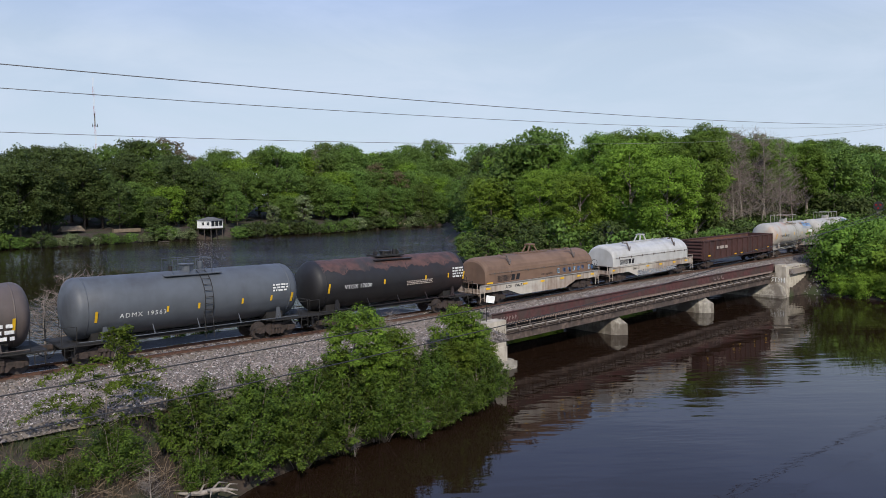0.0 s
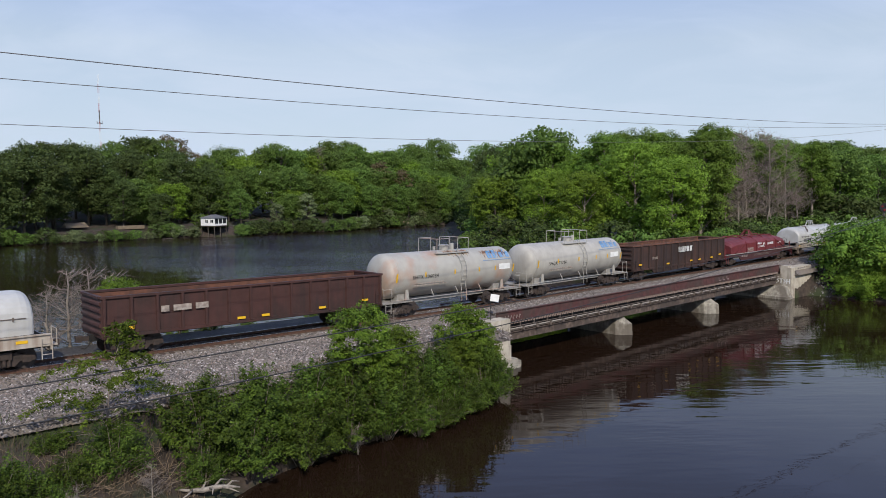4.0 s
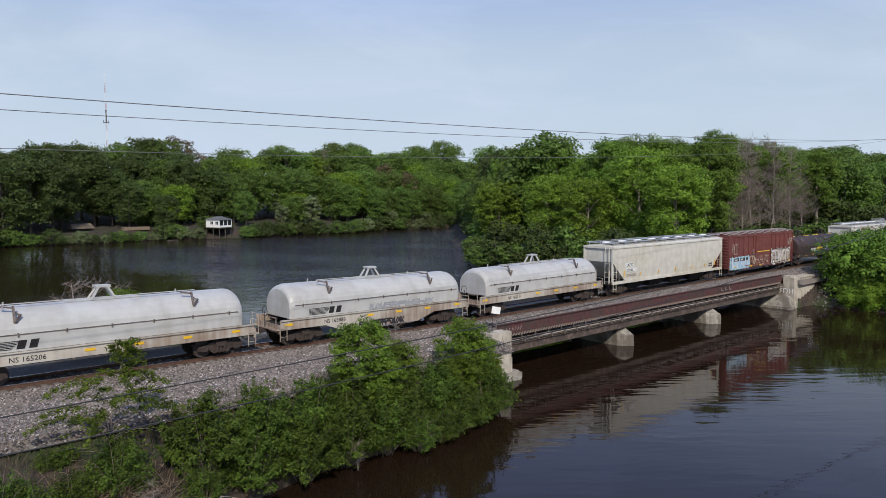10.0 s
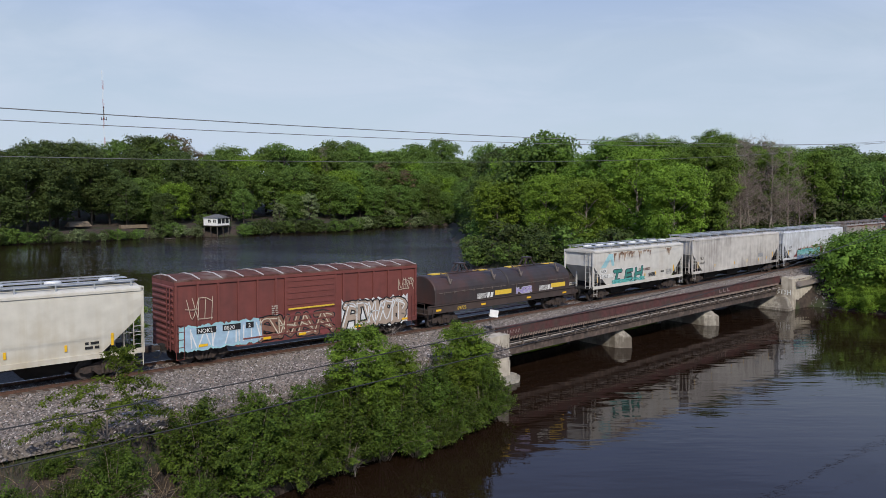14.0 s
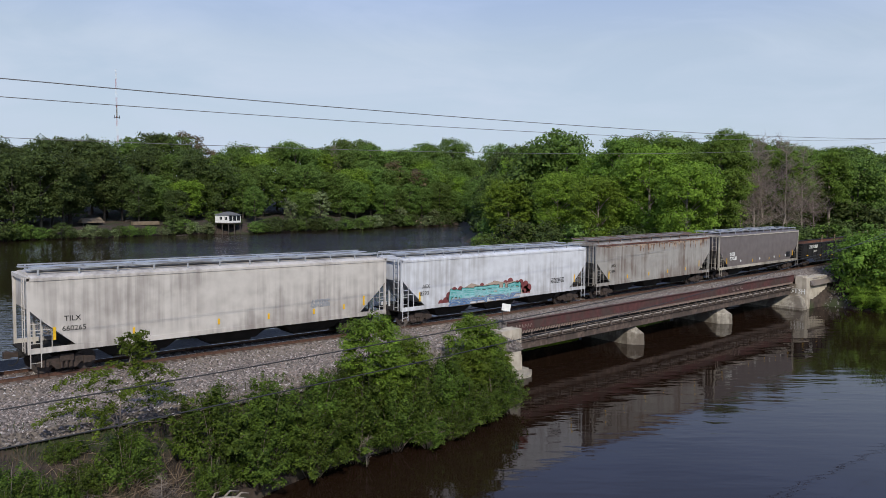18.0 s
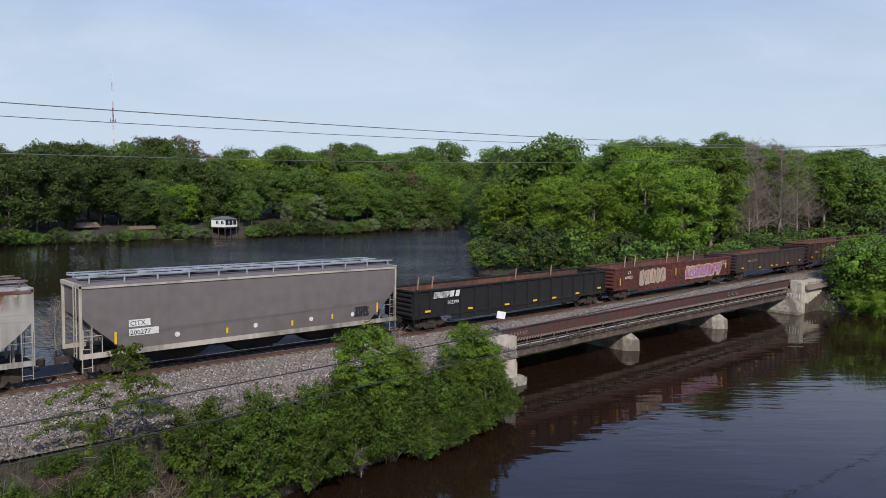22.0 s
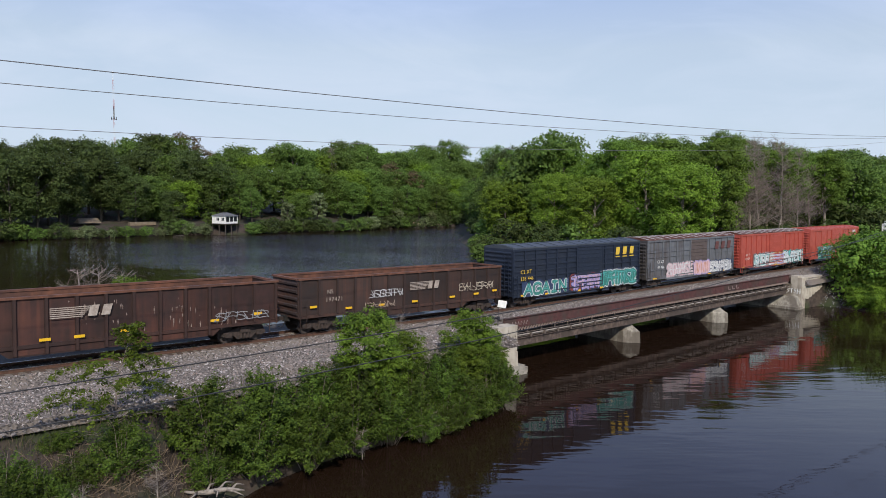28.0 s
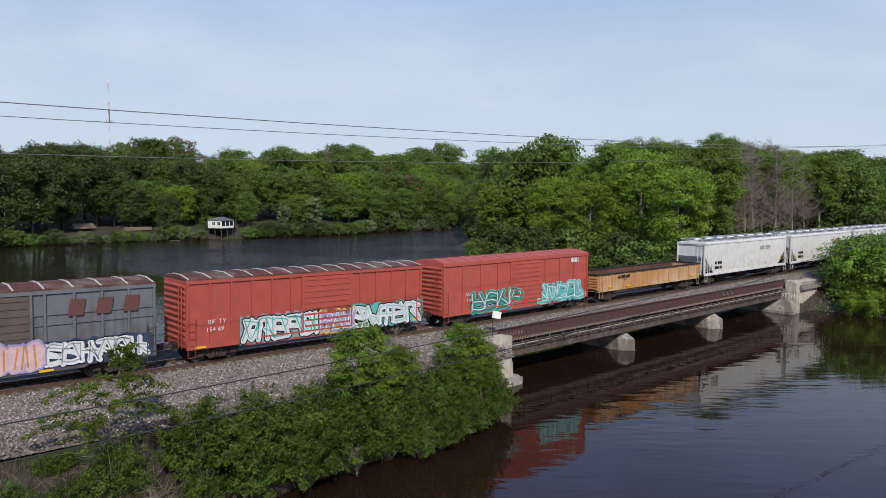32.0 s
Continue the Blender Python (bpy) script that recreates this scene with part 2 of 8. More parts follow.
def stone_mat():
    """Ballast: every stone has its own grey."""
    m = bpy.data.materials.new("ballast_stones")
    m.use_nodes = True
    n, l = m.node_tree.nodes, m.node_tree.links
    geo, ramp = n.new("ShaderNodeNewGeometry"), n.new("ShaderNodeValToRGB")
    el = ramp.color_ramp.elements
    el[0].color, el[1].color = (0.045, 0.039, 0.036, 1), (0.46, 0.44, 0.43, 1)
    for at_, c in ((0.35, (0.132, 0.112, 0.102, 1)), (0.7, (0.25, 0.225, 0.215, 1)), (0.85, (0.25, 0.185, 0.155, 1))):
        el.new(at_).color = c
    l.new(geo.outputs["Random Per Island"], ramp.inputs[0])
    l.new(ramp.outputs[0], n["Principled BSDF"].inputs["Base Color"])
    n["Principled BSDF"].inputs["Roughness"].default_value = 0.9
    return m


STONES = stone_mat()
DRY = leafy("dry_grass", (0.075, 0.055, 0.036), (0.165, 0.125, 0.080))
GRASS = leafy("grass", (0.024, 0.036, 0.010), (0.062, 0.082, 0.021))


def water_mat():
    """Dark water: gentle long ripples on the river, wind-roughened patches on the open lake."""
    m = bpy.data.materials.new("lake_water")
    m.use_nodes = True
    n, l = m.node_tree.nodes, m.node_tree.links
    b = n["Principled BSDF"]
    b.inputs["Base Color"].default_value = (0.015, 0.0082, 0.005, 1)
    b.inputs["Roughness"].default_value = 0.06
    b.inputs["IOR"].default_value = 1.33
    co = n.new("ShaderNodeTexCoord")

    def waves(scale, crest, detail):
        mp = n.new("ShaderNodeMapping")
        mp.vector_type = "TEXTURE"
        mp.inputs["Scale"].default_value, mp.inputs["Rotation"].default_value = (crest, 1, 1), (0, 0, -0.72)
        l.new(co.outputs["Object"], mp.inputs["Vector"])
        t = n.new("ShaderNodeTexNoise")
        t.inputs["Scale"].default_value, t.inputs["Detail"].default_value = scale, detail
        l.new(mp.outputs[0], t.inputs["Vector"])
        return t.outputs["Fac"]

    def span(v, a, c, lo, hi):
        r = n.new("ShaderNodeMapRange")
        for k, q in (("From Min", a), ("From Max", c), ("To Min", lo), ("To Max", hi)):
            r.inputs[k].default_value = q
        l.new(v, r.inputs["Value"])
        return r.outputs["Result"]

    def calc(op, a, c):
        x = n.new("ShaderNodeMath")
        x.operation = op
        for v, s in ((a, x.inputs[0]), (c, x.inputs[1])):
            if isinstance(v, float):
                s.default_value = v
            else:
                l.new(v, s)
        return x.outputs[0]

    xyz = n.new("ShaderNodeSeparateXYZ")
    l.new(co.outputs["Object"], xyz.inputs[0])
    lake = span(xyz.outputs["Y"], 2.0, 22.0, 0.0, 1.0)
    reach = calc("MULTIPLY", span(xyz.outputs["X"], 2.0, 30.0, 0.45, 1.0), span(xyz.outputs["Y"], -27.0, -15.0, 0.22, 1.0))
    patch = span(waves(0.035, 2.2, 3.0), 0.42, 0.60, 0.10, 1.0)
    long_w, fine_w = calc("SUBTRACT", waves(0.8, 4.2, 2.0), 0.5), calc("SUBTRACT", waves(2.6, 3.0, 2.0), 0.5)
    river = calc("MULTIPLY", calc("ADD", calc("MULTIPLY", long_w, 0.66), calc("MULTIPLY", fine_w, 0.16)), calc("MULTIPLY", reach, calc("ADD", calc("MULTIPLY", patch, 0.7), 0.3)))
    swell = calc("SUBTRACT", waves(0.30, 3.0, 3.0), 0.5)
    wind = calc("MULTIPLY", calc("ADD", calc("ADD", calc("MULTIPLY", long_w, 0.7), calc("MULTIPLY", swell, 0.3)), calc("MULTIPLY", fine_w, 0.6)), calc("MULTIPLY", calc("ADD", calc("MULTIPLY", patch, 4.0), 1.0), calc("MULTIPLY", span(xyz.outputs["X"], 4.0, 30.0, 0.22, 2.6), span(xyz.outputs["Y"], 132.0, 158.0, 1.0, 0.4))))
    mix = calc("ADD", calc("MULTIPLY", wind, lake), calc("MULTIPLY", river, calc("SUBTRACT", 1.0, lake)))
    l.new(span(lake, 0.0, 1.0, 0.03, 0.06), b.inputs["Roughness"])
    bp = n.new("ShaderNodeBump")
    bp.inputs["Strength"].default_value, bp.inputs["Distance"].default_value = 0.5, 0.16
    l.new(mix, bp.inputs["Height"])
    l.new(bp.outputs[0], b.inputs["Normal"])
    return m


WATER = water_mat()


# ---- mesh helpers ----


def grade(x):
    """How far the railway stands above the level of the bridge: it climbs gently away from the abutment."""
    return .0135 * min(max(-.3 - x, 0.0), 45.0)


class Mesh:
    """Vertices and faces gathered piece by piece."""

    def __init__(self):
        self.v, self.f, self.slots = [], [], []

    def add(self, verts, faces):
        k = len(self.v)
        self.v += [tuple(p) for p in verts]
        self.f += [tuple(i + k for i in q) for q in faces]
        return self

    def box(self, x0, x1, y0, y1, z0, z1, m=None):
        p = [Vector((x, y, z)) for x in (x0, x1) for y in (y0, y1) for z in (z0, z1)]
        if m is not None:
            p = [m @ q for q in p]
        return self.add(p, [(0, 1, 3, 2), (4, 6, 7, 5), (0, 4, 5, 1), (2, 3, 7, 6), (0, 2, 6, 4), (1, 5, 7, 3)])

    def bar(self, a, b, w=0.03, h=None):
        """A square bar from a to b."""
        a, b = Vector(a), Vector(b)
        d = (b - a).normalized()
        s = d.cross(Vector((0, 0, 1)) if abs(d.z) < 0.9 else Vector((1, 0, 0))).normalized()
        u = s.cross(d) * ((h or w) / 2)
        s = s * (w / 2)
        return self.add([a - s - u, a + s - u, a + s + u, a - s + u, b - s - u, b + s - u, b + s + u, b - s + u],
                        [(0, 3, 2, 1), (4, 5, 6, 7), (0, 1, 5, 4), (1, 2, 6, 5), (2, 3, 7, 6), (3, 0, 4, 7)])

    def tube(self, pts, rad, n=6, caps=True):
        """A tube along points; rad is one radius or one for each point."""
        pts = [Vector(p) for p in pts]
        rad = rad if isinstance(rad, (list, tuple)) else [rad] * len(pts)
        rings, k = [], len(self.v)
        for i, p in enumerate(pts):
            d = (pts[min(i + 1, len(pts) - 1)] - pts[max(i - 1, 0)]).normalized()
            s = d.cross(Vector((0, 0, 1)) if abs(d.z) < 0.95 else Vector((1, 0, 0))).normalized()
            u = d.cross(s)
            rings.append([p + (s * math.cos(a) + u * math.sin(a)) * rad[i] for a in [2 * math.pi * j / n for j in range(n)]])
        self.v += [tuple(q) for r in rings for q in r]
        for i in range(len(pts) - 1):
            for j in range(n):
                a, b = k + i * n + j, k + i * n + (j + 1) % n
                self.f.append((a, a + n, b + n, b))
        if caps:
            self.f.append(tuple(k + j for j in range(n)))
            self.f.append(tuple(k + (len(pts) - 1) * n + j for j in reversed(range(n))))
        return self

    def sweep(self, prof, x0, x1):
        """A closed outline in (y, z), drawn along x from x0 to x1."""
        n = len(prof)
        vs = [(x0, y, z) for y, z in prof] + [(x1, y, z) for y, z in prof]
        fs = [(i, (i + 1) % n, n + (i + 1) % n, n + i) for i in range(n)] + [tuple(reversed(range(n))), tuple(range(n, 2 * n))]
        return self.add(vs, fs)

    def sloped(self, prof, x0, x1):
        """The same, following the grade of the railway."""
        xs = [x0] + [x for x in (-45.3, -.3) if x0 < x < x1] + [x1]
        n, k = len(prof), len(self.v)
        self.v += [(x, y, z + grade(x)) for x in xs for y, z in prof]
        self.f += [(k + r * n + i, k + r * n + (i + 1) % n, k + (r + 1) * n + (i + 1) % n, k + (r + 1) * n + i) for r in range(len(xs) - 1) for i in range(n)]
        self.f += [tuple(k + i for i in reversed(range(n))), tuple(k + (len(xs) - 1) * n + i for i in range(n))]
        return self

    def plate(self, prof, y0, y1):
        """A closed outline in (x, z), drawn along y from y0 to y1."""
        n = len(prof)
        vs = [(x, y0, z) for x, z in prof] + [(x, y1, z) for x, z in prof]
        fs = [(i, (i + 1) % n, n + (i + 1) % n, n + i) for i in range(n)] + [tuple(reversed(range(n))), tuple(range(n, 2 * n))]
        return self.add(vs, fs)

    def data(self, name, smooth=False):
        me = bpy.data.meshes.new(name)
        me.from_pydata(self.v, [], self.f)
        bm = bmesh.new()
        bm.from_mesh(me)
        bmesh.ops.recalc_face_normals(bm, faces=bm.faces)
        bm.to_mesh(me)
        bm.free()
        if smooth:
            me.shade_smooth()
        return me


def part(name, m, material, parent=None, label="", smooth=False):
    """Links gathered geometry, or a mesh that other parts share, as one mesh object under a thing or a part."""
    me = m.data(name, smooth) if isinstance(m, Mesh) else m
    if not me.materials:
        me.materials.append(material)
    ob = new(name, me)
    if parent:
        ob.parent = parent
    return tagged(ob, label) if label else ob


def thing(name, label, category, m=None, group="", kind=""):
    ob = new(name)
    if m is not None:
        ob.matrix_basis = m
    return tagged(ob, label, category, group, kind)

# ---- ground, water, track ----
ZR = 3.28            # top of rail
LAKE = -0.62         # level of the water
TRACK0, TRACK1 = -560.0, 640.0


def smooth(a, b, x):
    t = min(max((x - a) / (b - a), 0.0), 1.0)
    return t * t * (3 - 2 * t)


def shore_x(y):
    """The wooded shore beyond the bridge: the x at which land begins, for each y."""
    if y < -3:
        return 50.4 + .25 * math.sin(y * 1.7)
    if y < 46:
        return 46.5
    return 46.5 + (y - 46) * 0.88


def height(x, y):
    n = noise.fractal(Vector((x * 0.11, y * 0.11, 0)), 1.0, 2.0, 4) * 0.35
    bed = -2.5
    # causeway before the bridge
    edge = -8.5 - 0.36 * max(0.0, -17 - x) + 0.5 * math.sin(x * 0.5)
    edge = max(edge, -60) + 4.9 * smooth(-10.5, -2.5, x)
    if y < 0:
        crest = -5.6 + 2.0 * smooth(-8, -2.5, x)
        bank = 2.45 - 0.03 * (-y) if y > crest else 2.28 + (y - crest) / (edge - crest) * -2.35
    else:
        bank = 2.5 if y < 5.6 else 2.5 - (y - 5.6) * 0.8
    bank = max(bank if bank > 0 else bank * 3.5, bed)
    if abs(y) > 2.6:
        bank += n * 0.8 * smooth(2.6, 6, abs(y))
    a = bank if x < -1.6 else bed
    # land beyond the bridge
    d = x - shore_x(y)
    land = bed if d < -3 else (-0.6 + 0.75 * (d + 1)) if d < 3.5 else 2.6
    if d > 3.5:
        land = 2.6 + 0.6 * smooth(10, 60, d) + n * smooth(2.6, 6, abs(y))
    land = max(land, bed)
    if x > 46.2 and abs(y) < 2.6:
        land = 2.45
    elif 46.2 < x < 53 and -4.0 < y < 0:
        land = 2.2
    # far shore
    e = y - 159 - 3 * math.sin(x * 0.06) - 2 * math.sin(x * 0.17 + 1)
    far = bed if e < -3 else -0.5 + 0.5 * (e + 1) if e < 4 else 2 + 5.5 * smooth(4, 60, e) + n
    far = max(far, bed)
    # the shores that close the lake behind the view
    out = max(smooth(-90, -130, x) if y > 0 else 0, smooth(-150, -210, y), smooth(-150, -200, x))
    return max(a, land, far, -2.5 + 6 * out)


def steps(*spans):
    r = []
    for a, b, s in spans:
        r += list(np.arange(a, b, s))
    return r + [spans[-1][1]]


def grid(name, xs, ys, h, material, kind="structure", label=""):
    m = Mesh()
    m.v = [(x, y, h(x, y)) for y in ys for x in xs]
    w = len(xs)
    m.f = [(j * w + i, j * w + i + 1, (j + 1) * w + i + 1, (j + 1) * w + i) for j in range(len(ys) - 1) for i in range(w - 1)]
    ob = part(name, m, material, smooth=True)
    return tagged(ob, label, name.replace("_", " "), kind=kind)


grid("ground", steps((-2400, -300, 300), (-300, -45, 15), (-45, 60, 0.75), (60, 200, 7), (200, 600, 40), (600, 2600, 400)),
     steps((-1800, -200, 200), (-200, -22, 12), (-22, 14, 0.6), (14, 60, 4), (60, 150, 10), (150, 200, 2), (200, 320, 12), (320, 2600, 380)),
     height, EARTH, label="grassy earth banks round a lake")
water = Mesh()
water.add([(-2000, -1500, LAKE), (2000, -1500, LAKE), (2000, 400, LAKE), (-2000, 400, LAKE)], [(0, 1, 2, 3)])
tagged(part("water", water, WATER), "dark brown rippled lake water", "water", kind="structure")


def ballast_strip(name, x0, x1, near, far, label):
    prof = [(-1.55, ZR - 0.16), (1.55, ZR - 0.16)] + far + near
    tagged(part(name, Mesh().sloped(prof, x0, x1), GRAVEL), label, "ballast", kind="structure")


SHELF = [(-6.1, 1.9), (-6.0, 2.36), (-4.2, 2.62), (-2.7, 2.78)]
BACK = [(2.3, 2.95), (5.4, 2.8), (6.4, 1.9)]
ballast_strip("ballast_end", -2.4, -0.3, [(-2.9, 2.3), (-2.9, 2.74), (-2.7, 2.78)], [(2.3, 2.95), (2.9, 2.85), (2.9, 2.3)], "grey ballast behind the abutment")
ballast_strip("ballast_before", TRACK0, -2.41, SHELF, [(1.56, 1.9)], "grey crushed-stone ballast along the railway")
# lake-side ballast, its shade under the train put into the colour
tagged(part("cinder_shoulder", Mesh().sloped([(1.57, 1.9), (1.57, ZR - .17), (2.3, 2.95), (5.4, 2.8), (6.4, 1.9)], TRACK0, -2.41), SHADED_GRAVEL), "lake-side ballast shoulder coloured dark for the train's shade", "ballast", kind="structure")
ballast_strip("ballast_bridge", -0.29, 46.1, [(-2.74, 2.3), (-2.74, 2.98), (-2.2, 3.03)], [(2.2, 3.03), (2.74, 2.98), (2.74, 2.3)], "grey ballast on the bridge deck")
ballast_strip("ballast_beyond", 46.11, TRACK1, [(-4.6, 1.9), (-4.2, 2.4), (-2.7, 2.78)], BACK, "grey crushed-stone ballast beyond the bridge")

track = thing("railway_track", "rust-brown rails on dark wooden ties", "railway track", kind="structure")
for side in (-1, 1):
    y = side * 0.752
    prof = [(y - .07, ZR - .17), (y + .07, ZR - .17), (y + .07, ZR - .155), (y + .012, ZR - .13), (y + .012, ZR - .045), (y + .036, ZR - .03),
            (y + .036, ZR - .004), (y - .036, ZR - .004), (y - .036, ZR - .03), (y - .012, ZR - .045), (y - .012, ZR - .13), (y - .07, ZR - .155)]
    rail = part("rail", Mesh().sloped(prof, TRACK0, TRACK1), RAIL, track)
    part("rail_head", Mesh().sloped([(y - .03, ZR - .004), (y + .03, ZR - .004), (y + .03, ZR), (y - .03, ZR)], TRACK0, TRACK1), RAILTOP, rail, "bright worn running surface")
tie = Mesh().box(-.115, .115, -1.3, 1.3, ZR - .36, ZR - .145).data("tie")
for i in range(200):
    x = -38 + i * .52 + random.uniform(-.03, .03)
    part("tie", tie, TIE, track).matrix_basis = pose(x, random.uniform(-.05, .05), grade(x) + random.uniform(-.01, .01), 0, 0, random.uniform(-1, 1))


def strew(name, label, count, area, size, material, rng):
    """Many small broken stones in one mesh, lying on the ballast."""
    x0, x1, y0, y1, top = area
    x, y = rng.uniform(x0, x1, count), rng.uniform(y0, y1, count)
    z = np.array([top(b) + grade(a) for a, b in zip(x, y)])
    r = size * rng.uniform(.55, 1.35, count)
    base = np.array([(1, 0, 0), (0, 1, 0), (-1, 0, 0), (0, -1, 0), (0, 0, 1)], float)
    v = base[None] * r[:, None, None] * rng.uniform(.6, 1.25, (count, 5, 1))
    a = rng.uniform(0, 6.28, count)
    b = rng.uniform(-.7, .7, count)
    ca, sa, cb, sb = np.cos(a), np.sin(a), np.cos(b), np.sin(b)
    X = v[..., 0] * ca[:, None] - v[..., 1] * sa[:, None]
    Y = v[..., 0] * sa[:, None] + v[..., 1] * ca[:, None]
    Z = v[..., 2] * cb[:, None] * .8 + X * sb[:, None]
    v = np.stack([X + x[:, None], Y + y[:, None], Z + z[:, None] + r[:, None] * .02], -1).reshape(-1, 3)
    tri = np.array([(0, 1, 4), (1, 2, 4), (2, 3, 4), (3, 0, 4)])
    f = (np.arange(count) * 5)[:, None, None] + tri[None]
    me = bpy.data.meshes.new(name)
    me.from_pydata(v.tolist(), [], f.reshape(-1, 3).tolist())
    me.materials.append(material)
    return tagged(new(name, me), label, "ballast stones", kind="stuff")


def shoulder(y):
    pts = [(-6.3, 2.0), (-6.0, 2.36), (-4.2, 2.62), (-2.7, 2.78), (-1.55, 3.12), (1.55, 3.12), (2.3, 2.95), (5.4, 2.8)]
    return float(np.interp(y, [p[0] for p in pts], [p[1] for p in pts]))


def decktop(y):
    return float(np.interp(y, (-2.74, -2.2, -1.55, 1.55), (2.98, 3.03, 3.12, 3.12)))


rng = np.random.default_rng(5)
strew("ballast_stone", "loose grey and brown crushed stones", 22000, (-36, -2.4, -6.3, -1.3, shoulder), .062, STONES, rng)
strew("ballast_stone", "grey crushed stones on the bridge deck", 8000, (-2.4, 46, -2.7, -1.2, decktop), .055, STONES, rng)
strew("ballast_stone", "crushed stones between the ties", 5000, (-36, 46, -.65, .65, decktop), .055, STONES, rng)
strew("ballast_stone", "crushed stones beyond the bridge", 2600, (46.2, 62, -4.4, -1.2, shoulder), .06, STONES, rng)

# ---- bridge ----
BR0, BR1 = 0.15, 44.86
bridge = thing("railway_bridge", "brown steel girder railway bridge on concrete piers", "bridge")
bridge["kind"] = "structure"
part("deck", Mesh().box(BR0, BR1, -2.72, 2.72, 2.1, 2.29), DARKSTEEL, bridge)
for y in (-2.84, 2.84):
    s = -1 if y < 0 else 1
    part("fascia_girder", Mesh().box(BR0 - .4, BR1 + .3, min(y, y - s * .06), max(y, y - s * .06), 2.36, 2.99).box(BR0 - .4, BR1 + .3, y - .10, y + .10, 2.99, 3.03)
         .box(BR0 - .4, BR1 + .3, y - .12, y + .12, 2.32, 2.36), GIRDER, bridge, "brown rust-streaked girder")
    yb = y * .93
    # far-side beam, out of view, reaches lower to block light under the bridge
    part("lower_beam", Mesh().box(BR0, BR1, min(yb, yb - s * .3), max(yb, yb - s * .3), .88 if s < 0 else -.2, 1.44).box(BR0, BR1, yb - .2 if s > 0 else yb - .14, yb + .14 if s > 0 else yb + .2, 1.44, 1.50),
         LOWBEAM, bridge, "weathered pale lower beam")
    for z, r, mt, dy in ((1.86, .03, PIPE, .03), (1.72, .05, PIPEWHITE, .0), (1.60, .035, PIPE, .05)):
        part("pipe", Mesh().tube([(BR0 - 1, y - s * dy, z), (BR1 + .6, y - s * dy, z)], r, 8), mt, bridge, "pale pipe hung along the girder")
brk = Mesh().plate([(.16, 0), (.28, 0), (.12, -.22), (0, -.22)], -.05, .03).data("bracket")
for i in range(150):
    ob = part("bracket", brk, TEETH, bridge)
    ob.location = (BR0 + 0.1 + i * (BR1 - BR0 - .5) / 149, -2.90, 2.32)
# stringers made deeper as well, so that less light passes below the deck
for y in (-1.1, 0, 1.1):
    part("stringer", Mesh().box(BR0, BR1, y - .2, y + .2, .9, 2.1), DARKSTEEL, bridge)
hang = Mesh().box(-.05, .05, -.04, .04, 1.50, 2.32).box(-.05, .05, -.36, .05, 1.50, 1.56).box(-.07, .07, -.36, -.22, 1.56, 1.80).data("hanger")
for i in range(30):
    part("hanger", hang, PIPE, bridge).location = (BR0 + .8 + i * 1.5, -2.62, 0)
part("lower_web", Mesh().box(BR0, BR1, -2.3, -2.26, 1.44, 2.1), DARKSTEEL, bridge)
m = Mesh()
for k in range(6):
    x = .5 + k * .30
    m.bar((x, -2.905, 2.45), (x + .06, -2.905, 2.72), .035).bar((x + .06, -2.905, 2.72), (x + .16, -2.905, 2.5 + .1 * (k % 2)), .035)
part("scrawl", m, FADEDPAINT, bridge, "faded scratched scrawl")
m = Mesh()
for k in range(3):
    x = 31.2 + k * .8
    m.box(x, x + .12, -2.91, -2.90, 2.45, 2.8).box(x, x + .5, -2.91, -2.90, 2.45, 2.55)
part("scrawl", m, FADEDPAINT, bridge, "faded scratched scrawl")
for x, k in ((15.58, 1.0), (30.5, 1.1)):
    p, ring = Mesh(), []
    # straight-sided pier with pointed cutwaters and a cap that slopes up to the beams
    for z, w, a, b in ((-2.4, .97, 2.42, 3.5), (-.55, .93, 2.32, 3.36), (.30, .90, 2.28, 3.3), (.36, .86, 2.26, 3.22), (.52, .72, 2.2, 2.9), (.90, .34, 2.0, 2.3), (.978, .34, 1.98, 2.25)):
        w *= k
        ring.append([(x - w, -a, z), (x, -b, z), (x + w, -a, z), (x + w, a, z), (x, b, z), (x - w, a, z)])
    loft_faces = [(i * 6 + j, i * 6 + (j + 1) % 6, i * 6 + 6 + (j + 1) % 6, i * 6 + 6 + j) for i in range(len(ring) - 1) for j in range(6)]
    p.add([q for r in ring for q in r], loft_faces + [(0, 1, 2, 3, 4, 5), tuple(range(len(ring) * 6 - 6, len(ring) * 6))])
    tagged(part("bridge_pier", p, CONCRETE), "weathered concrete bridge pier standing in the water", "bridge pier", "bridge piers", "structure")
near = Mesh().box(-1.9, 0.02, -3.95, 4.0, -1.8, 0.95).box(-1.9, -0.02, -3.9, 4.0, 0.95, 2.0).box(-1.9, -0.02, -3.9, -2.98, 2.0, 2.74).box(-1.9, -0.02, 2.98, 4.0, 2.0, 2.74)
tagged(part("near_abutment", near, PALECONC), "pale concrete bridge abutment with a low footing", "abutment", kind="structure")
tagged(part("abutment_footing", Mesh().box(-2.2, 0.98, -4.0, 4.6, -1.9, -.22).box(-2.2, .62, -4.25, 4.8, -1.9, -.42).box(-1.5, .70, -3.97, 4.5, -.22, -.06), CONCRETE), "concrete footing at the waterline", "footing", kind="structure")
far = Mesh().box(45.2, 46.9, -2.98, 2.98, -1.9, 2.0).box(45.9, 47.0, 2.98, 4.4, -1.9, 2.75).box(45.24, 46.4, -3.75, -2.99, 2.62, 2.9)
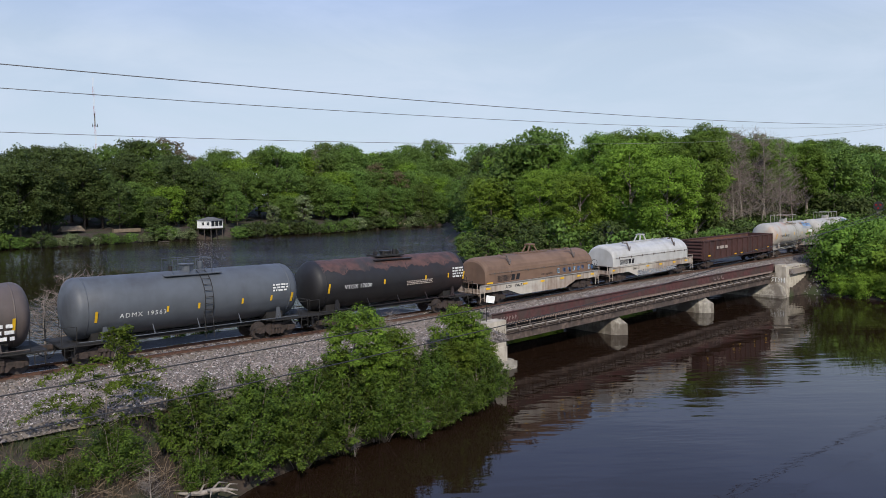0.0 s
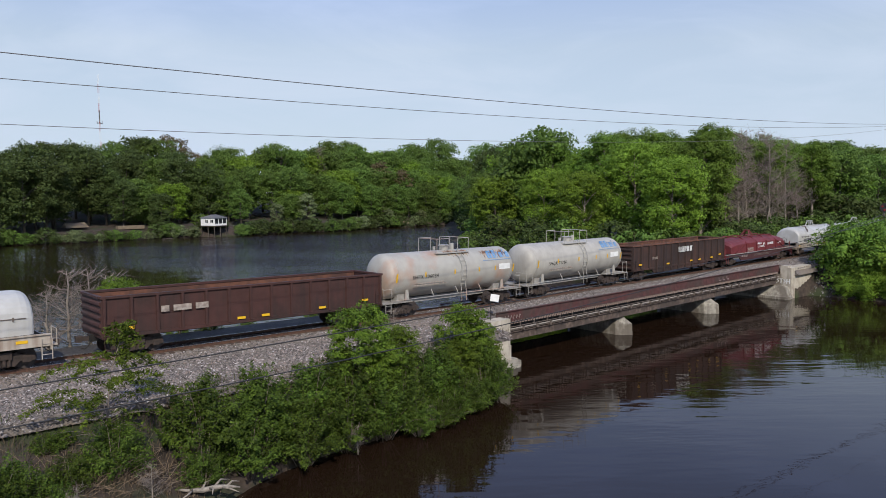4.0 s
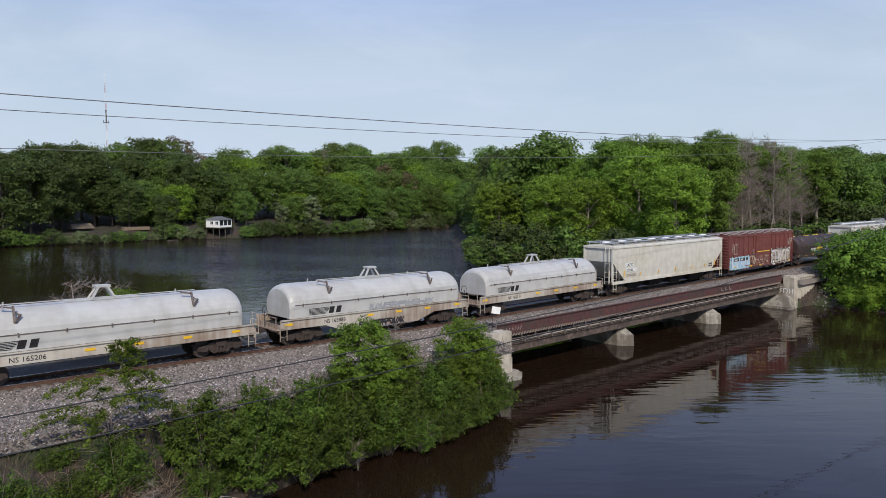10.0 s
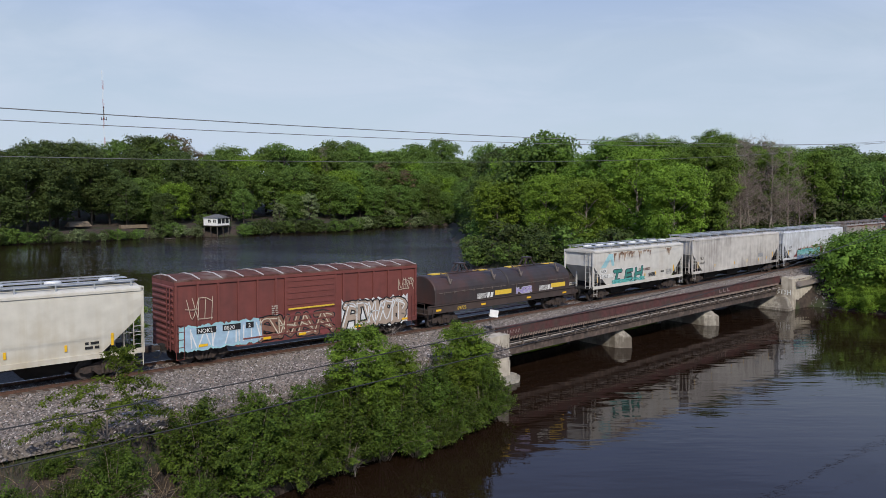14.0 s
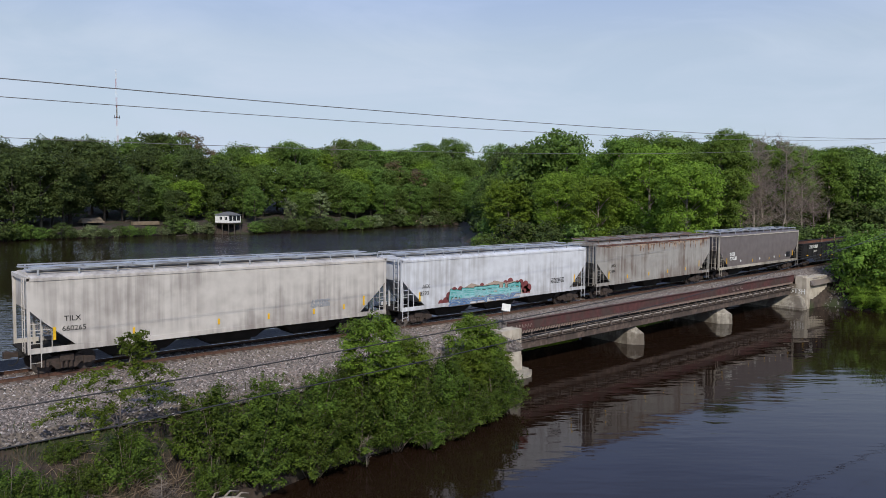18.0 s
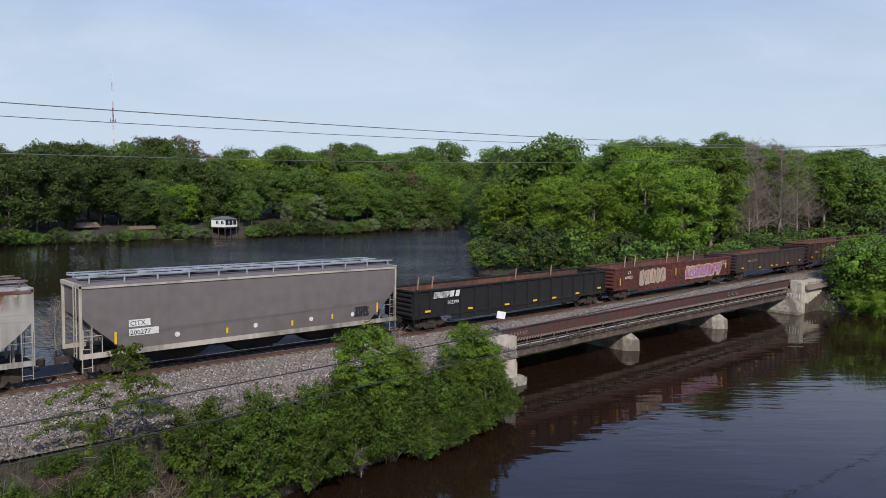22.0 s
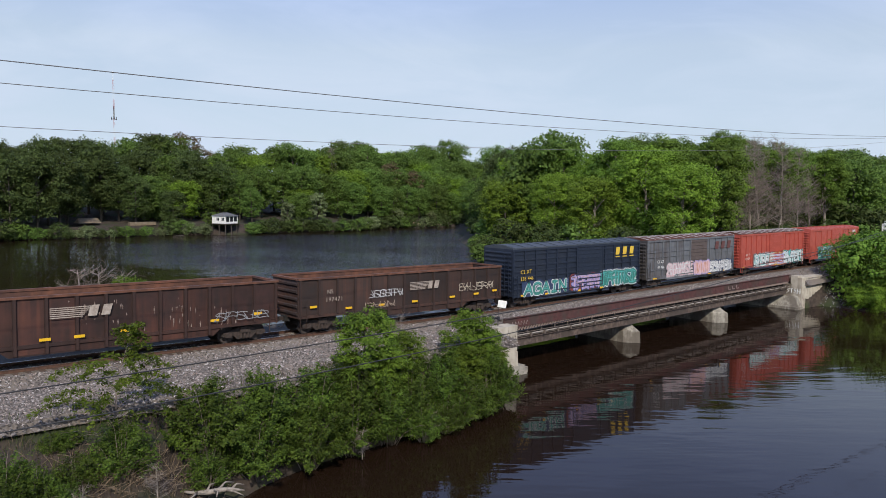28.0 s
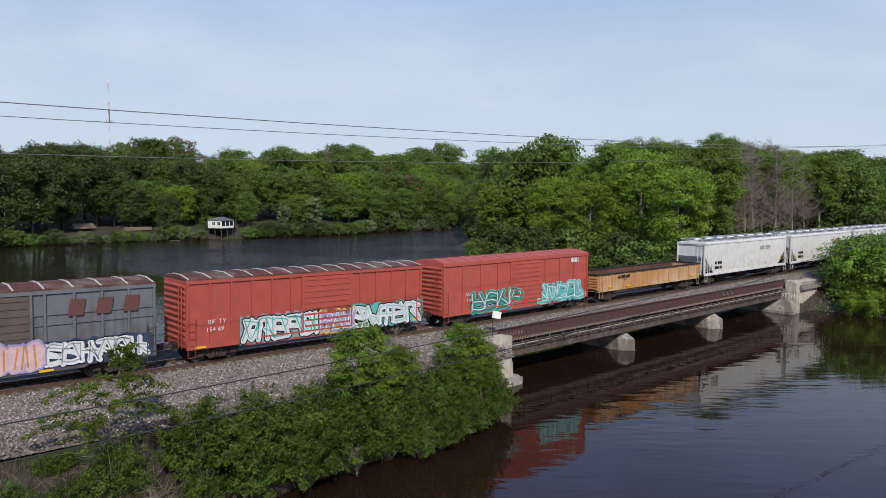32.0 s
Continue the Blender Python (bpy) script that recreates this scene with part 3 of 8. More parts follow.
far.add([(45.2, -2.985, -1.9), (45.2, -4.30, -1.9), (50.6, -4.40, -1.9), (50.6, -2.985, -1.9), (45.2, -2.985, 2.74), (45.2, -4.12, 2.74), (50.6, -4.2, 2.76), (50.6, -2.985, 2.76)],
        [(0, 1, 2, 3), (4, 7, 6, 5), (0, 4, 5, 1), (1, 5, 6, 2), (2, 6, 7, 3), (3, 7, 4, 0)])
ab = tagged(part("far_abutment", far, PALECONC), "stained concrete abutment with a long side wall", "abutment", kind="structure")
foot = Mesh()
loft_rings = [[(a, -b, z), (45.19, -b, z), (45.19, b, z), (a, b, z)] for a, b, z in ((43.9, 4.42, -1.9), (43.95, 4.38, -.36), (44.05, 4.3, -.28), (44.75, 3.9, .62), (45.0, 3.7, .75))]
foot.add([q for r in loft_rings for q in r], [(i * 4 + j, i * 4 + (j + 1) % 4, i * 4 + 4 + (j + 1) % 4, i * 4 + 4 + j) for i in range(4) for j in range(4)] + [(0, 3, 2, 1), (16, 17, 18, 19)])
tagged(part("far_footing", foot, CONCRETE), "sloping concrete footing below the far abutment", "footing", kind="structure")
m = Mesh()
for pts in (((.30, .48), (0, .42), (.26, .22), (0, .0)), ((.5, .5), (.5, .02)), ((.36, .46), (.68, .5)), ((.98, .5), (.76, .44), (.98, .24), (.74, .02)), ((1.12, 0), (1.14, .52)), ((1.12, .26), (1.42, .28)), ((1.42, .54), (1.42, .0))):
    for (a, b), (c, d) in zip(pts, pts[1:]):
        m.bar((45.185, -2.6 - a, 1.0 + b), (45.185, -2.6 - c, 1.0 + d), .075, .05)
tagged(part("scrawl", m, WHITE, ab), "white painted scrawl")
# broken stones below the side wall
r2 = random.Random(9)
heap = Mesh()
for i in range(230):
    x, y = r2.uniform(46.5, 54), r2.uniform(-7.8, -4.5)
    q = r2.uniform(.03, .11)
    z = height(x, y)
    if z < LAKE - .1:
        continue
    rot = pose(x, y, z + q * .2, r2.uniform(0, 360), r2.uniform(0, 360), r2.uniform(0, 360))
    heap.box(-q, q, -q * .7, q * .7, -q * .6, q * .6, rot)
tagged(part("rubble", heap, STONE), "broken concrete rubble below the side wall", "rubble", kind="stuff")

sign = thing("track_sign", "small blank white sign board on a short post", "sign", pose(-1.35, -3.35, 2.6, 0, 0, -38))
part("post", Mesh().tube([(0, 0, -0.1), (0, 0, 1.6)], 0.03), DARKSTEEL, sign)
part("board", Mesh().box(-.29, .29, -.045, -.03, 1.42, 1.90, pose(0, 0, 0, 0, 9, 0)), WHITE, sign, "white painted board")

# ---- trees and bushes ----


def leaf_faces(pos, nor, size, slim, rng):
    """One pointed, slightly folded leaf at each place, facing along its normal."""
    count = len(pos)
    nor = nor / np.linalg.norm(nor, axis=1)[:, None]
    a = np.cross(nor, rng.normal(size=(count, 3)))
    a /= np.linalg.norm(a, axis=1)[:, None]
    b = np.cross(nor, a)
    s = size * (0.55 + 0.9 * rng.random(count))[:, None]
    return np.stack([pos - a * s * .8, pos + a * s * .5 + b * s * slim, pos + a * s * .5 - b * s * slim * .8 + nor * s * .15], 1).reshape(-1, 3)


def leaf_cloud(centres, count, size, rng, squash=0.85, up=0.3, slim=0.5, inner=0.55, tufts=7, wild=0.38, core=0.28):
    """Leaves spread over tufts that sit on the lobes of a crown, and dark rough cores that fill the lobes."""
    c = np.array([q[:3] for q in centres], float)
    r = np.array([q[3] for q in centres], float)
    verts, faces, out = [], [], np.zeros((len(c), 3))
    if tufts:
        if core:
            t = (1 + 5 ** .5) / 2
            ico = np.array([(-1, t, 0), (1, t, 0), (-1, -t, 0), (1, -t, 0), (0, -1, t), (0, 1, t), (0, -1, -t), (0, 1, -t), (t, 0, -1), (t, 0, 1), (-t, 0, -1), (-t, 0, 1)]) / 1.9
            tri = np.array([(0, 11, 5), (0, 5, 1), (0, 1, 7), (0, 7, 10), (0, 10, 11), (1, 5, 9), (5, 11, 4), (11, 10, 2), (10, 7, 6), (7, 1, 8),
                            (3, 9, 4), (3, 4, 2), (3, 2, 6), (3, 6, 8), (3, 8, 9), (4, 9, 5), (2, 4, 11), (6, 2, 10), (8, 6, 7), (9, 8, 1)])
            v = c[:, None] + ico[None] * (r * core)[:, None, None] * rng.uniform(.7, 1.2, (len(c), 12, 1)) * np.array([1, 1, squash])
            verts.append(v.reshape(-1, 3))
            faces.append(((np.arange(len(c)) * 12)[:, None, None] + tri[None]).reshape(-1, 3))
        d = rng.normal(size=(len(c), tufts, 3))
        d[:, :, 2] = np.abs(d[:, :, 2]) * np.where(rng.random((len(c), tufts)) < .22, -.5, 1)
        d /= np.linalg.norm(d, axis=2)[..., None]
        c = (c[:, None] + d * (r[:, None] * rng.uniform(.5, .86, (len(r), tufts)))[..., None] * np.array([1, 1, squash])).reshape(-1, 3)
        r = (r[:, None] * rng.uniform(.30, .60, (len(r), tufts))).ravel()
        out = d.reshape(-1, 3)
    w = r ** 2
    pick = rng.choice(len(c), count, p=w / w.sum())
    d = rng.normal(size=(count, 3))
    d /= np.linalg.norm(d, axis=1)[:, None]
    d[:, 2] = np.where(d[:, 2] < -0.2, -d[:, 2] * 0.7, d[:, 2])
    rad = r[pick] * (inner + (1.15 - inner) * rng.random(count) ** 0.7)
    pos = c[pick] + d * rad[:, None] * np.array([1, 1, squash])
    nor = d + out[pick] * .5 + rng.normal(size=(count, 3)) * wild + np.array([0, 0, up])
    v = leaf_faces(pos, nor, size, slim, rng)
    k = sum(len(q) for q in verts)
    verts.append(v)
    faces.append(np.arange(count * 3).reshape(-1, 3) + k)
    return np.concatenate(verts), np.concatenate(faces)


def cloud_mesh(name, v, f, material):
    me = bpy.data.meshes.new(name)
    me.vertices.add(len(v))
    me.vertices.foreach_set("co", v.astype(np.float32).ravel())
    me.loops.add(f.size)
    me.loops.foreach_set("vertex_index", f.astype(np.int32).ravel())
    me.polygons.add(len(f))
    me.polygons.foreach_set("loop_start", np.arange(0, f.size, f.shape[1], dtype=np.int32))
    me.polygons.foreach_set("loop_total", np.full(len(f), f.shape[1], dtype=np.int32))
    me.update(calc_edges=True)
    me.materials.append(material)
    return me


def tree_model(seed, h, spread, leaves, size, low=0.15, lobes=34, slim=0.5, tufts=9, wild=0.38):
    """Trunk with limbs, and a broad crown of uneven lobes with gaps, as two meshes."""
    rng = np.random.default_rng(seed)
    wood = Mesh()
    lean = rng.normal(size=2) * 0.03 * h

    def axis(t):
        return Vector((lean[0] * t * t, lean[1] * t * t, h * t))

    wood.tube([axis(t) for t in (-0.02, 0.15, 0.35, 0.55, 0.75, 0.9)], [h * k for k in (0.020, 0.016, 0.013, 0.010, 0.006, 0.002)], 7)
    cen = []
    mid, half = h * (low + 1) / 2, h * (1 - low) / 2
    for i in range(lobes):
        u = 1 - 2 * (i + .5) / lobes
        ring = math.sqrt(max(1 - u * u, 0)) ** 0.75
        az = i * 2.4 + rng.normal() * 0.35
        k = rng.uniform(0.6, 0.92)
        p = axis(0.6) + Vector((spread * ring * math.cos(az) * k, spread * ring * math.sin(az) * k, 0))
        p.z = mid + half * u * 0.78 + rng.normal() * 0.015 * h
        q = spread * rng.uniform(0.25, 0.42) * (1.0 if u < .5 else 1.25)
        cen.append((*p, q))
        z0 = max(p.z - spread * 0.6, h * 0.12)
        if i % 3:
            continue
        wood.tube([axis(min(z0 / h, .9)), axis(min(z0 / h, .9)).lerp(p, .5) + Vector((0, 0, .02 * h)), p], [h * 0.006, h * 0.004, h * 0.0015], 4)
    v, f = leaf_cloud(cen, leaves, size, rng, slim=slim, tufts=tufts, wild=wild)
    return wood.data("trunk", True), (v, f)


def bush_model(seed, h, spread, leaves, size, slim=0.4, shoots=95, plume=.11):
    """Arching shoots from one foot, each with short side twigs, leaves crowded along them, and gaps between."""
    rng = np.random.default_rng(seed)
    wood, lines = Mesh(), []
    for i in range(shoots):
        az, k = i * 2.4 + rng.normal() * .3, ((i + .5) / shoots) ** .55
        tip_r = spread * k * rng.uniform(.8, 1.12)
        tip_z = h * (1 - .72 * k ** 2.2) * rng.uniform(.72, 1.08)
        if i % 5 == 4:
            tip_z = h * rng.uniform(.16, .42)
        u = Vector((math.cos(az), math.sin(az), 0))
        foot = u * tip_r * .22 + Vector((0, 0, -.15))
        bend, tip = u * tip_r * rng.uniform(.45, .75) + Vector((0, 0, tip_z * rng.uniform(.80, 1.0))), u * tip_r + Vector((0, 0, tip_z))
        pts = [foot * (1 - t) ** 2 + bend * 2 * t * (1 - t) + tip * t * t for t in (0, .2, .4, .6, .8, 1)]
        if i % 3 == 0:
            wood.tube(pts, [.022, .018, .014, .010, .007, .003], 4)
        full = rng.uniform(.15, 1.5) ** 1.6
        lines.append((pts[2], pts[5], 1.0, full))
        for _ in range(7):
            t = rng.uniform(.25, 1) * 5
            q = min(int(t), 4)
            p = pts[q].lerp(pts[q + 1], t - q)
            lines.append((p, p + (u * .5 + Vector(rng.normal(size=3)) * .7 + Vector((0, 0, .35))) * rng.uniform(.12, .34) * spread * .6, .7, full))
    a, b = np.array([tuple(q[0]) for q in lines]), np.array([tuple(q[1]) for q in lines])
    fat = np.array([q[2] for q in lines])
    w = np.linalg.norm(b - a, axis=1) * fat * np.array([q[3] for q in lines])
    pick = rng.choice(len(lines), leaves, p=w / w.sum())
    t = rng.random(leaves)[:, None]
    off = rng.normal(size=(leaves, 3)) * plume * (fat[pick] * rng.uniform(.4, 1.1, leaves))[:, None] * (1.15 - .6 * t)
    pos = a[pick] + (b - a)[pick] * t + off
    pos[:, 2] = np.maximum(pos[:, 2], -.1)
    axis = pos * np.array([1, 1, .5]) / spread
    nor = axis * .8 + off / plume * .4 + rng.normal(size=(leaves, 3)) * .5 + np.array([0, 0, .55])
    v = leaf_faces(pos, nor, size, slim, rng)
    return wood.data("stems", True), (v, np.arange(leaves * 3).reshape(-1, 3))


def dead_model(seed, h, spread, n=60, twig=9, thick=1.0):
    """A bare tree: a straight trunk, short rising limbs and fine twigs."""
    rng = np.random.default_rng(seed)
    wood, twigs = Mesh(), Mesh()
    tr = [(rng.normal() * 0.002 * h * i, rng.normal() * 0.002 * h * i, h * i / 6) for i in range(7)]
    wood.tube(tr, [h * k * thick for k in (.010, .009, .0075, .006, .0045, .003, .001)], 7)
    for i in range(n):
        t = 0.22 + 0.76 * rng.random()
        k = int(t * 6)
        a, b = Vector(tr[k]), Vector(tr[min(k + 1, 6)])
        p = a.lerp(b, t * 6 - k)
        az, ln = rng.random() * 6.28, spread * (1.2 - t * 0.85) * (0.35 + 0.75 * rng.random())
        q = p + Vector((math.cos(az) * ln, math.sin(az) * ln, ln * (0.25 + 0.5 * rng.random())))
        m = p.lerp(q, 0.5) - Vector((0, 0, ln * 0.06))
        wood.tube([p, m, q], [h * .0017 * thick, h * .0012 * thick, h * .0006 * thick], 4)
        for j in range(twig):
            s = p.lerp(q, 0.2 + 0.8 * rng.random())
            e = s + Vector(rng.normal(size=3)) * ln * 0.26 + Vector((0, 0, ln * 0.10))
            twigs.tube([s, s.lerp(e, 0.5) + Vector(rng.normal(size=3)) * ln * 0.03, e], [h * .00075 * thick, h * .0006 * thick, h * .0004 * thick], 3, False)
    return wood.data("trunk", True), twigs.data("twig_mass")


def plant(name, label, category, wood, crown, mat_leaf, bark, m, group):
    ob = thing(name, label, category, m, group)
    part("trunk", wood, bark, ob)
    part("crown", crown, mat_leaf, ob)
    return ob


def at(x, y, s=1.0, turn=None, dz=0.0, tall=1.0):
    return Matrix.LocRotScale((x, y, max(height(x, y), -.3) - 0.1 + dz), Euler((0, 0, random.random() * 6.28 if turn is None else turn)), (s, s, s * tall))


def put(ob, m, label=""):
    c = copy_thing(ob, Matrix.Translation(m.translation) @ m.to_quaternion().to_matrix().to_4x4())
    c.scale = m.to_scale()
    return tagged(c, label)


def kinds(models, leafs, bark, name, label, category, group):
    made = []
    for (wood, vf), leaf in zip(models, leafs):
        made.append(plant(name, label, category, wood, cloud_mesh("crown", *vf, leaf), leaf, bark, pose(0, -900, -40), group))
    return made


FAR = kinds([tree_model(s, h, w, 9500, 0.27, low, 42, .8, 15, .75) for s, h, w, low in ((1, 18, 5.8, .06), (2, 19, 6.2, .08), (3, 16, 6.0, .03), (4, 20, 5.6, .1), (5, 15, 6.4, .02), (6, 18.5, 5.4, .06))],
            [LEAF_FAR, LEAF_DEEP, LEAF_MID, LEAF_DEEP, LEAF_FAR, LEAF_FAR], BARK, "tree", "leafy green broadleaf tree on the lake shore", "tree", "trees on the far shore")
MID = kinds([tree_model(s, h, w, 24000, 0.20, low, 66, .6, 12) for s, h, w, low in ((11, 19, 5.0, .14), (12, 17, 5.8, .03), (13, 20, 4.4, .38))],
            [LEAF_WOOD, LEAF_MID, LEAF_WOOD], BARK_PALE, "tree", "tall green broadleaf tree beyond the bridge", "tree", "trees beyond the bridge")
WILLOW = kinds([tree_model(21, 9, 3.4, 3000, 0.34, .02, 22)], [LEAF_PALE], BARK, "willow_tree", "pale grey-green willow at the water's edge", "tree", "willows")
BRONZE = kinds([tree_model(22, 19, 4.6, 4000, 0.34, .2, 30)], [LEAF_BROWN], BARK, "tree", "thin brownish tree among green ones", "tree", "trees on the far shore")
THICK = kinds([tree_model(s, 4.5, 3.4, 1500, 0.28, .0, 20, .6) for s in (31, 32, 33)], [LEAF_FAR, LEAF_DEEP, LEAF_PALE], BARK, "shrub", "green shrub at the foot of the wood", "shrub", "shrubs at the wood's edge")
DEAD = []
for s in (41, 42):
    wood, twigs = dead_model(s, 19, 4.4, 96, 16)
    DEAD.append(plant("dead_tree", "bare grey dead tree without leaves", "dead tree", wood, twigs, TWIG, BARK_GREY, pose(0, -900, -40), "dead trees"))
wood, twigs = dead_model(43, 2.6, 1.3, 44, 10, 2.2)
SCRUB = plant("bare_shrub", "leafless pale shrub beside the ballast", "shrub", wood, twigs, TWIG, BARK_PALE, pose(0, -900, -40), "bare shrubs")

rr = random.Random(7)


def clear(x, y):
    """Keeps the boathouse and the gardens open."""
    if 144 < y < 182 and abs(x - 151.5 - (y - 160) * .95) < 3.5:
        return False
    return not (50.5 < x < 60.5 and y < 167) and not (15 < x < 34 and y < 172)


# far shore, uneven ranks
for gx, gy, s in ((8, 164, 1.02), (14, 168, 1.0), (2, 163, 1.0)):
    put(FAR[1], at(gx, gy, s, rr.uniform(0, 6)), "tall dark tree leaning over the lake shore")
x = -42.0
while x < 215:
    for rank, (y0, sc) in enumerate(((166, 0.59), (174, 0.86), (188, 1.08), (206, 1.25))):
        px, py = x + rr.uniform(-2.6, 2.6) + rank * 2, y0 + rr.uniform(-3, 4)
        sc *= 1 + .20 * smooth(62, 100, px)
        if not clear(px, py) or (rank == 0 and rr.random() < .3) or (rank == 3 and (px < 30 or rr.random() < .4)):
            continue
        put(FAR[rr.choice((1, 3)) if px < 32 else rr.choice((0, 2, 4, 5)) if px > 62 else rr.randrange(6)], at(px, py, sc * rr.uniform(0.90, 1.06), rr.uniform(0, 6)))
    x += rr.uniform(5.2, 6.8)
for gx, gy, s in ((17, 172, .8), (27, 178, 1.1), (34, 171, .7), (52, 176, 1.0), (60, 174, .9)):
    put(FAR[rr.choice((1, 3))], at(gx, gy, s, rr.uniform(0, 6)), "broad tree shading a lakeside garden")
# right-hand shore of the bay
for i in range(26):
    y = 50 + i * 4.5
    px = shore_x(y) + 5 + rr.uniform(0, 5)
    if clear(px, y):
        put(FAR[rr.randrange(6)], at(px, y, rr.uniform(0.55, 0.8), rr.uniform(0, 6)))
    put(FAR[rr.randrange(6)], at(px + 13, y + 2, rr.uniform(1.0, 1.2), rr.uniform(0, 6)))
    if i % 2:
        put(THICK[rr.randrange(2)], at(px - 4, y, rr.uniform(0.6, .9), rr.uniform(0, 6)))
for i in range(86):
    gx = -26 + i * 2.05 + rr.uniform(-.8, .8)
    e0 = 159 + 3 * math.sin(gx * 0.06) + 2 * math.sin(gx * 0.17 + 1)
    if 51.4 < gx < 57.6:
        e0 += 5.5
    k = rr.choice((0, 1, 1, 1, 0, 2))
    if min(abs(gx - q) for q in (126.0, 136.6, 143.4)) < 2.2:
        e0 += 5.5
    put(THICK[k], at(gx, e0 + rr.uniform(-2.6, -.6), rr.uniform(0.5, 0.95) * (.75 if 12 < gx < 38 else 1), rr.uniform(0, 6), -.35))
for i in range(18):
    gx, gy = rr.uniform(185, 300), rr.uniform(2, 110)
    if gy > 6:
        put(FAR[rr.randrange(6)], at(gx, gy, rr.uniform(1.15, 1.4), rr.uniform(0, 6)), "tall green tree in the far wood")
for i in range(34):
    put(THICK[rr.randrange(2)], at(102 + i * 3.2, 7.0 + rr.uniform(0, 6) + i * .25, rr.uniform(.9, 1.5), rr.uniform(0, 6)))
# wood beyond the bridge
for gx, gy, s, k in ((55, 16, .92, 1), (60, 25, 1.08, 1), (54, 30, .80, 1), (65, 17, 1.05, 0), (69, 28, 1.12, 0), (73, 21, 1.0, 1), (67, 38, 1.08, 1), (78, 32, 1.06, 0), (86, 26, .98, 2),
                     (59, 42, .88, 1), (72, 50, 1.02, 0), (84, 44, 1.04, 0), (92, 35, 1.0, 0), (97, 26, .95, 2), (103, 20, .92, 0), (94, 18, .86, 2), (85, 18, .86, 2), (64, 33, 1.1, 0), (75, 40, 1.08, 1),
                     (108, 30, 1.0, 0), (112, 15, .92, 2), (120, 22, 1.0, 0), (128, 13, .95, 2), (135, 26, 1.0, 0), (142, 16, 1.0, 2), (150, 9, 1.0, 0), (158, 22, 1.05, 2), (166, 12, 1.05, 0),
                     (175, 26, 1.1, 0), (100, 44, 1.05, 0), (115, 42, 1.08, 2), (130, 40, 1.1, 0), (150, 38, 1.1, 2), (118, 9.5, .85, 2), (138, 8.5, .9, 2), (106, 12, .86, 2), (160, 6.5, 1.0, 0), (180, 9, 1.1, 2),
                     (190, 5.6, 1.1, 0), (200, 12, 1.2, 2), (125, 30, 1.05, 0), (170, 35, 1.15, 0), (99, 14, .82, 2), (110, 24, .95, 0), (131, 20, 1.0, 0), (148, 25, 1.05, 0)):
    put(MID[k] if gx < 104 else FAR[rr.choice((0, 2, 5))], at(gx, gy, s * rr.uniform(.95, 1.05) * (.885 if gx < 80 else .96), rr.uniform(0, 6)))
for gx, gy, s in ((49.5, 9, .8), (51, 14, .9), (50.5, 22, 1.0), (50, 30, .95), (52, 38, .95), (56, 9.5, .75), (62, 10, .8), (70, 10, .85), (78, 11, .9), (54, 45, .9), (88, 10, .9), (100, 10, 1),
                  (49, 18, .8), (48.6, 26, .8), (48.8, 34, .8), (49.5, 43, .9), (110, 9, 1), (122, 8.5, 1), (134, 8, 1), (146, 7.5, 1), (94, 10.5, .9), (66, 9.4, .8), (74, 9.6, .7)):
    put(THICK[rr.randrange(2)], at(gx, gy, s * rr.uniform(.9, 1.1), rr.uniform(0, 6)))
for gx, gy, s in ((74.5, 15.5, .90), (78.0, 15.6, .97), (81.2, 14.2, .90), (84.8, 14.8, .97), (88.4, 14.2, .90), (72.0, 16.4, .80), (93.4, 14, .78), (79.4, 17.6, .95)):
    tree = put(DEAD[rr.randrange(2)], at(gx, gy, s, rr.uniform(0, 6)))
    tree.rotation_mode, tree.rotation_euler = "XYZ", (radians(rr.uniform(-5, 5)), radians(rr.uniform(-5, 5)), rr.uniform(0, 6))
for gx, gy, s in ((70, 18.5, 1.1), (75, 19, 1.2), (80, 19, 1.2), (85, 19.5, 1.2), (90, 20, 1.2), (95, 20, 1.2), (77, 24, 1.3), (88, 24, 1.3), (82, 12, .6), (90, 11.4, .7)):
    put(THICK[1], at(gx, gy, s, rr.uniform(0, 6)))
for i in range(19):
    gy = 10 + i * 3
    put(THICK[i % 2], at(shore_x(gy) + rr.uniform(.2, 1.4), gy, rr.uniform(.55, .8), rr.uniform(0, 6), -.3))
put(WILLOW[0], at(88, 163.5, 1.0, 1.0))
put(WILLOW[0], at(120, 162, .7, 2.0))
put(WILLOW[0], at(77, 163, .7, 3.0))
for gx, gy, s in ((62, 205, 1.25), (66, 198, 1.0), (128, 178, 1.05), (134, 172, .9)):
    put(BRONZE[0], at(gx, gy, s, rr.uniform(0, 6)))
put(DEAD[0], at(108, 186, 1.3, 1.0), "bare tree top rising over the far wood")

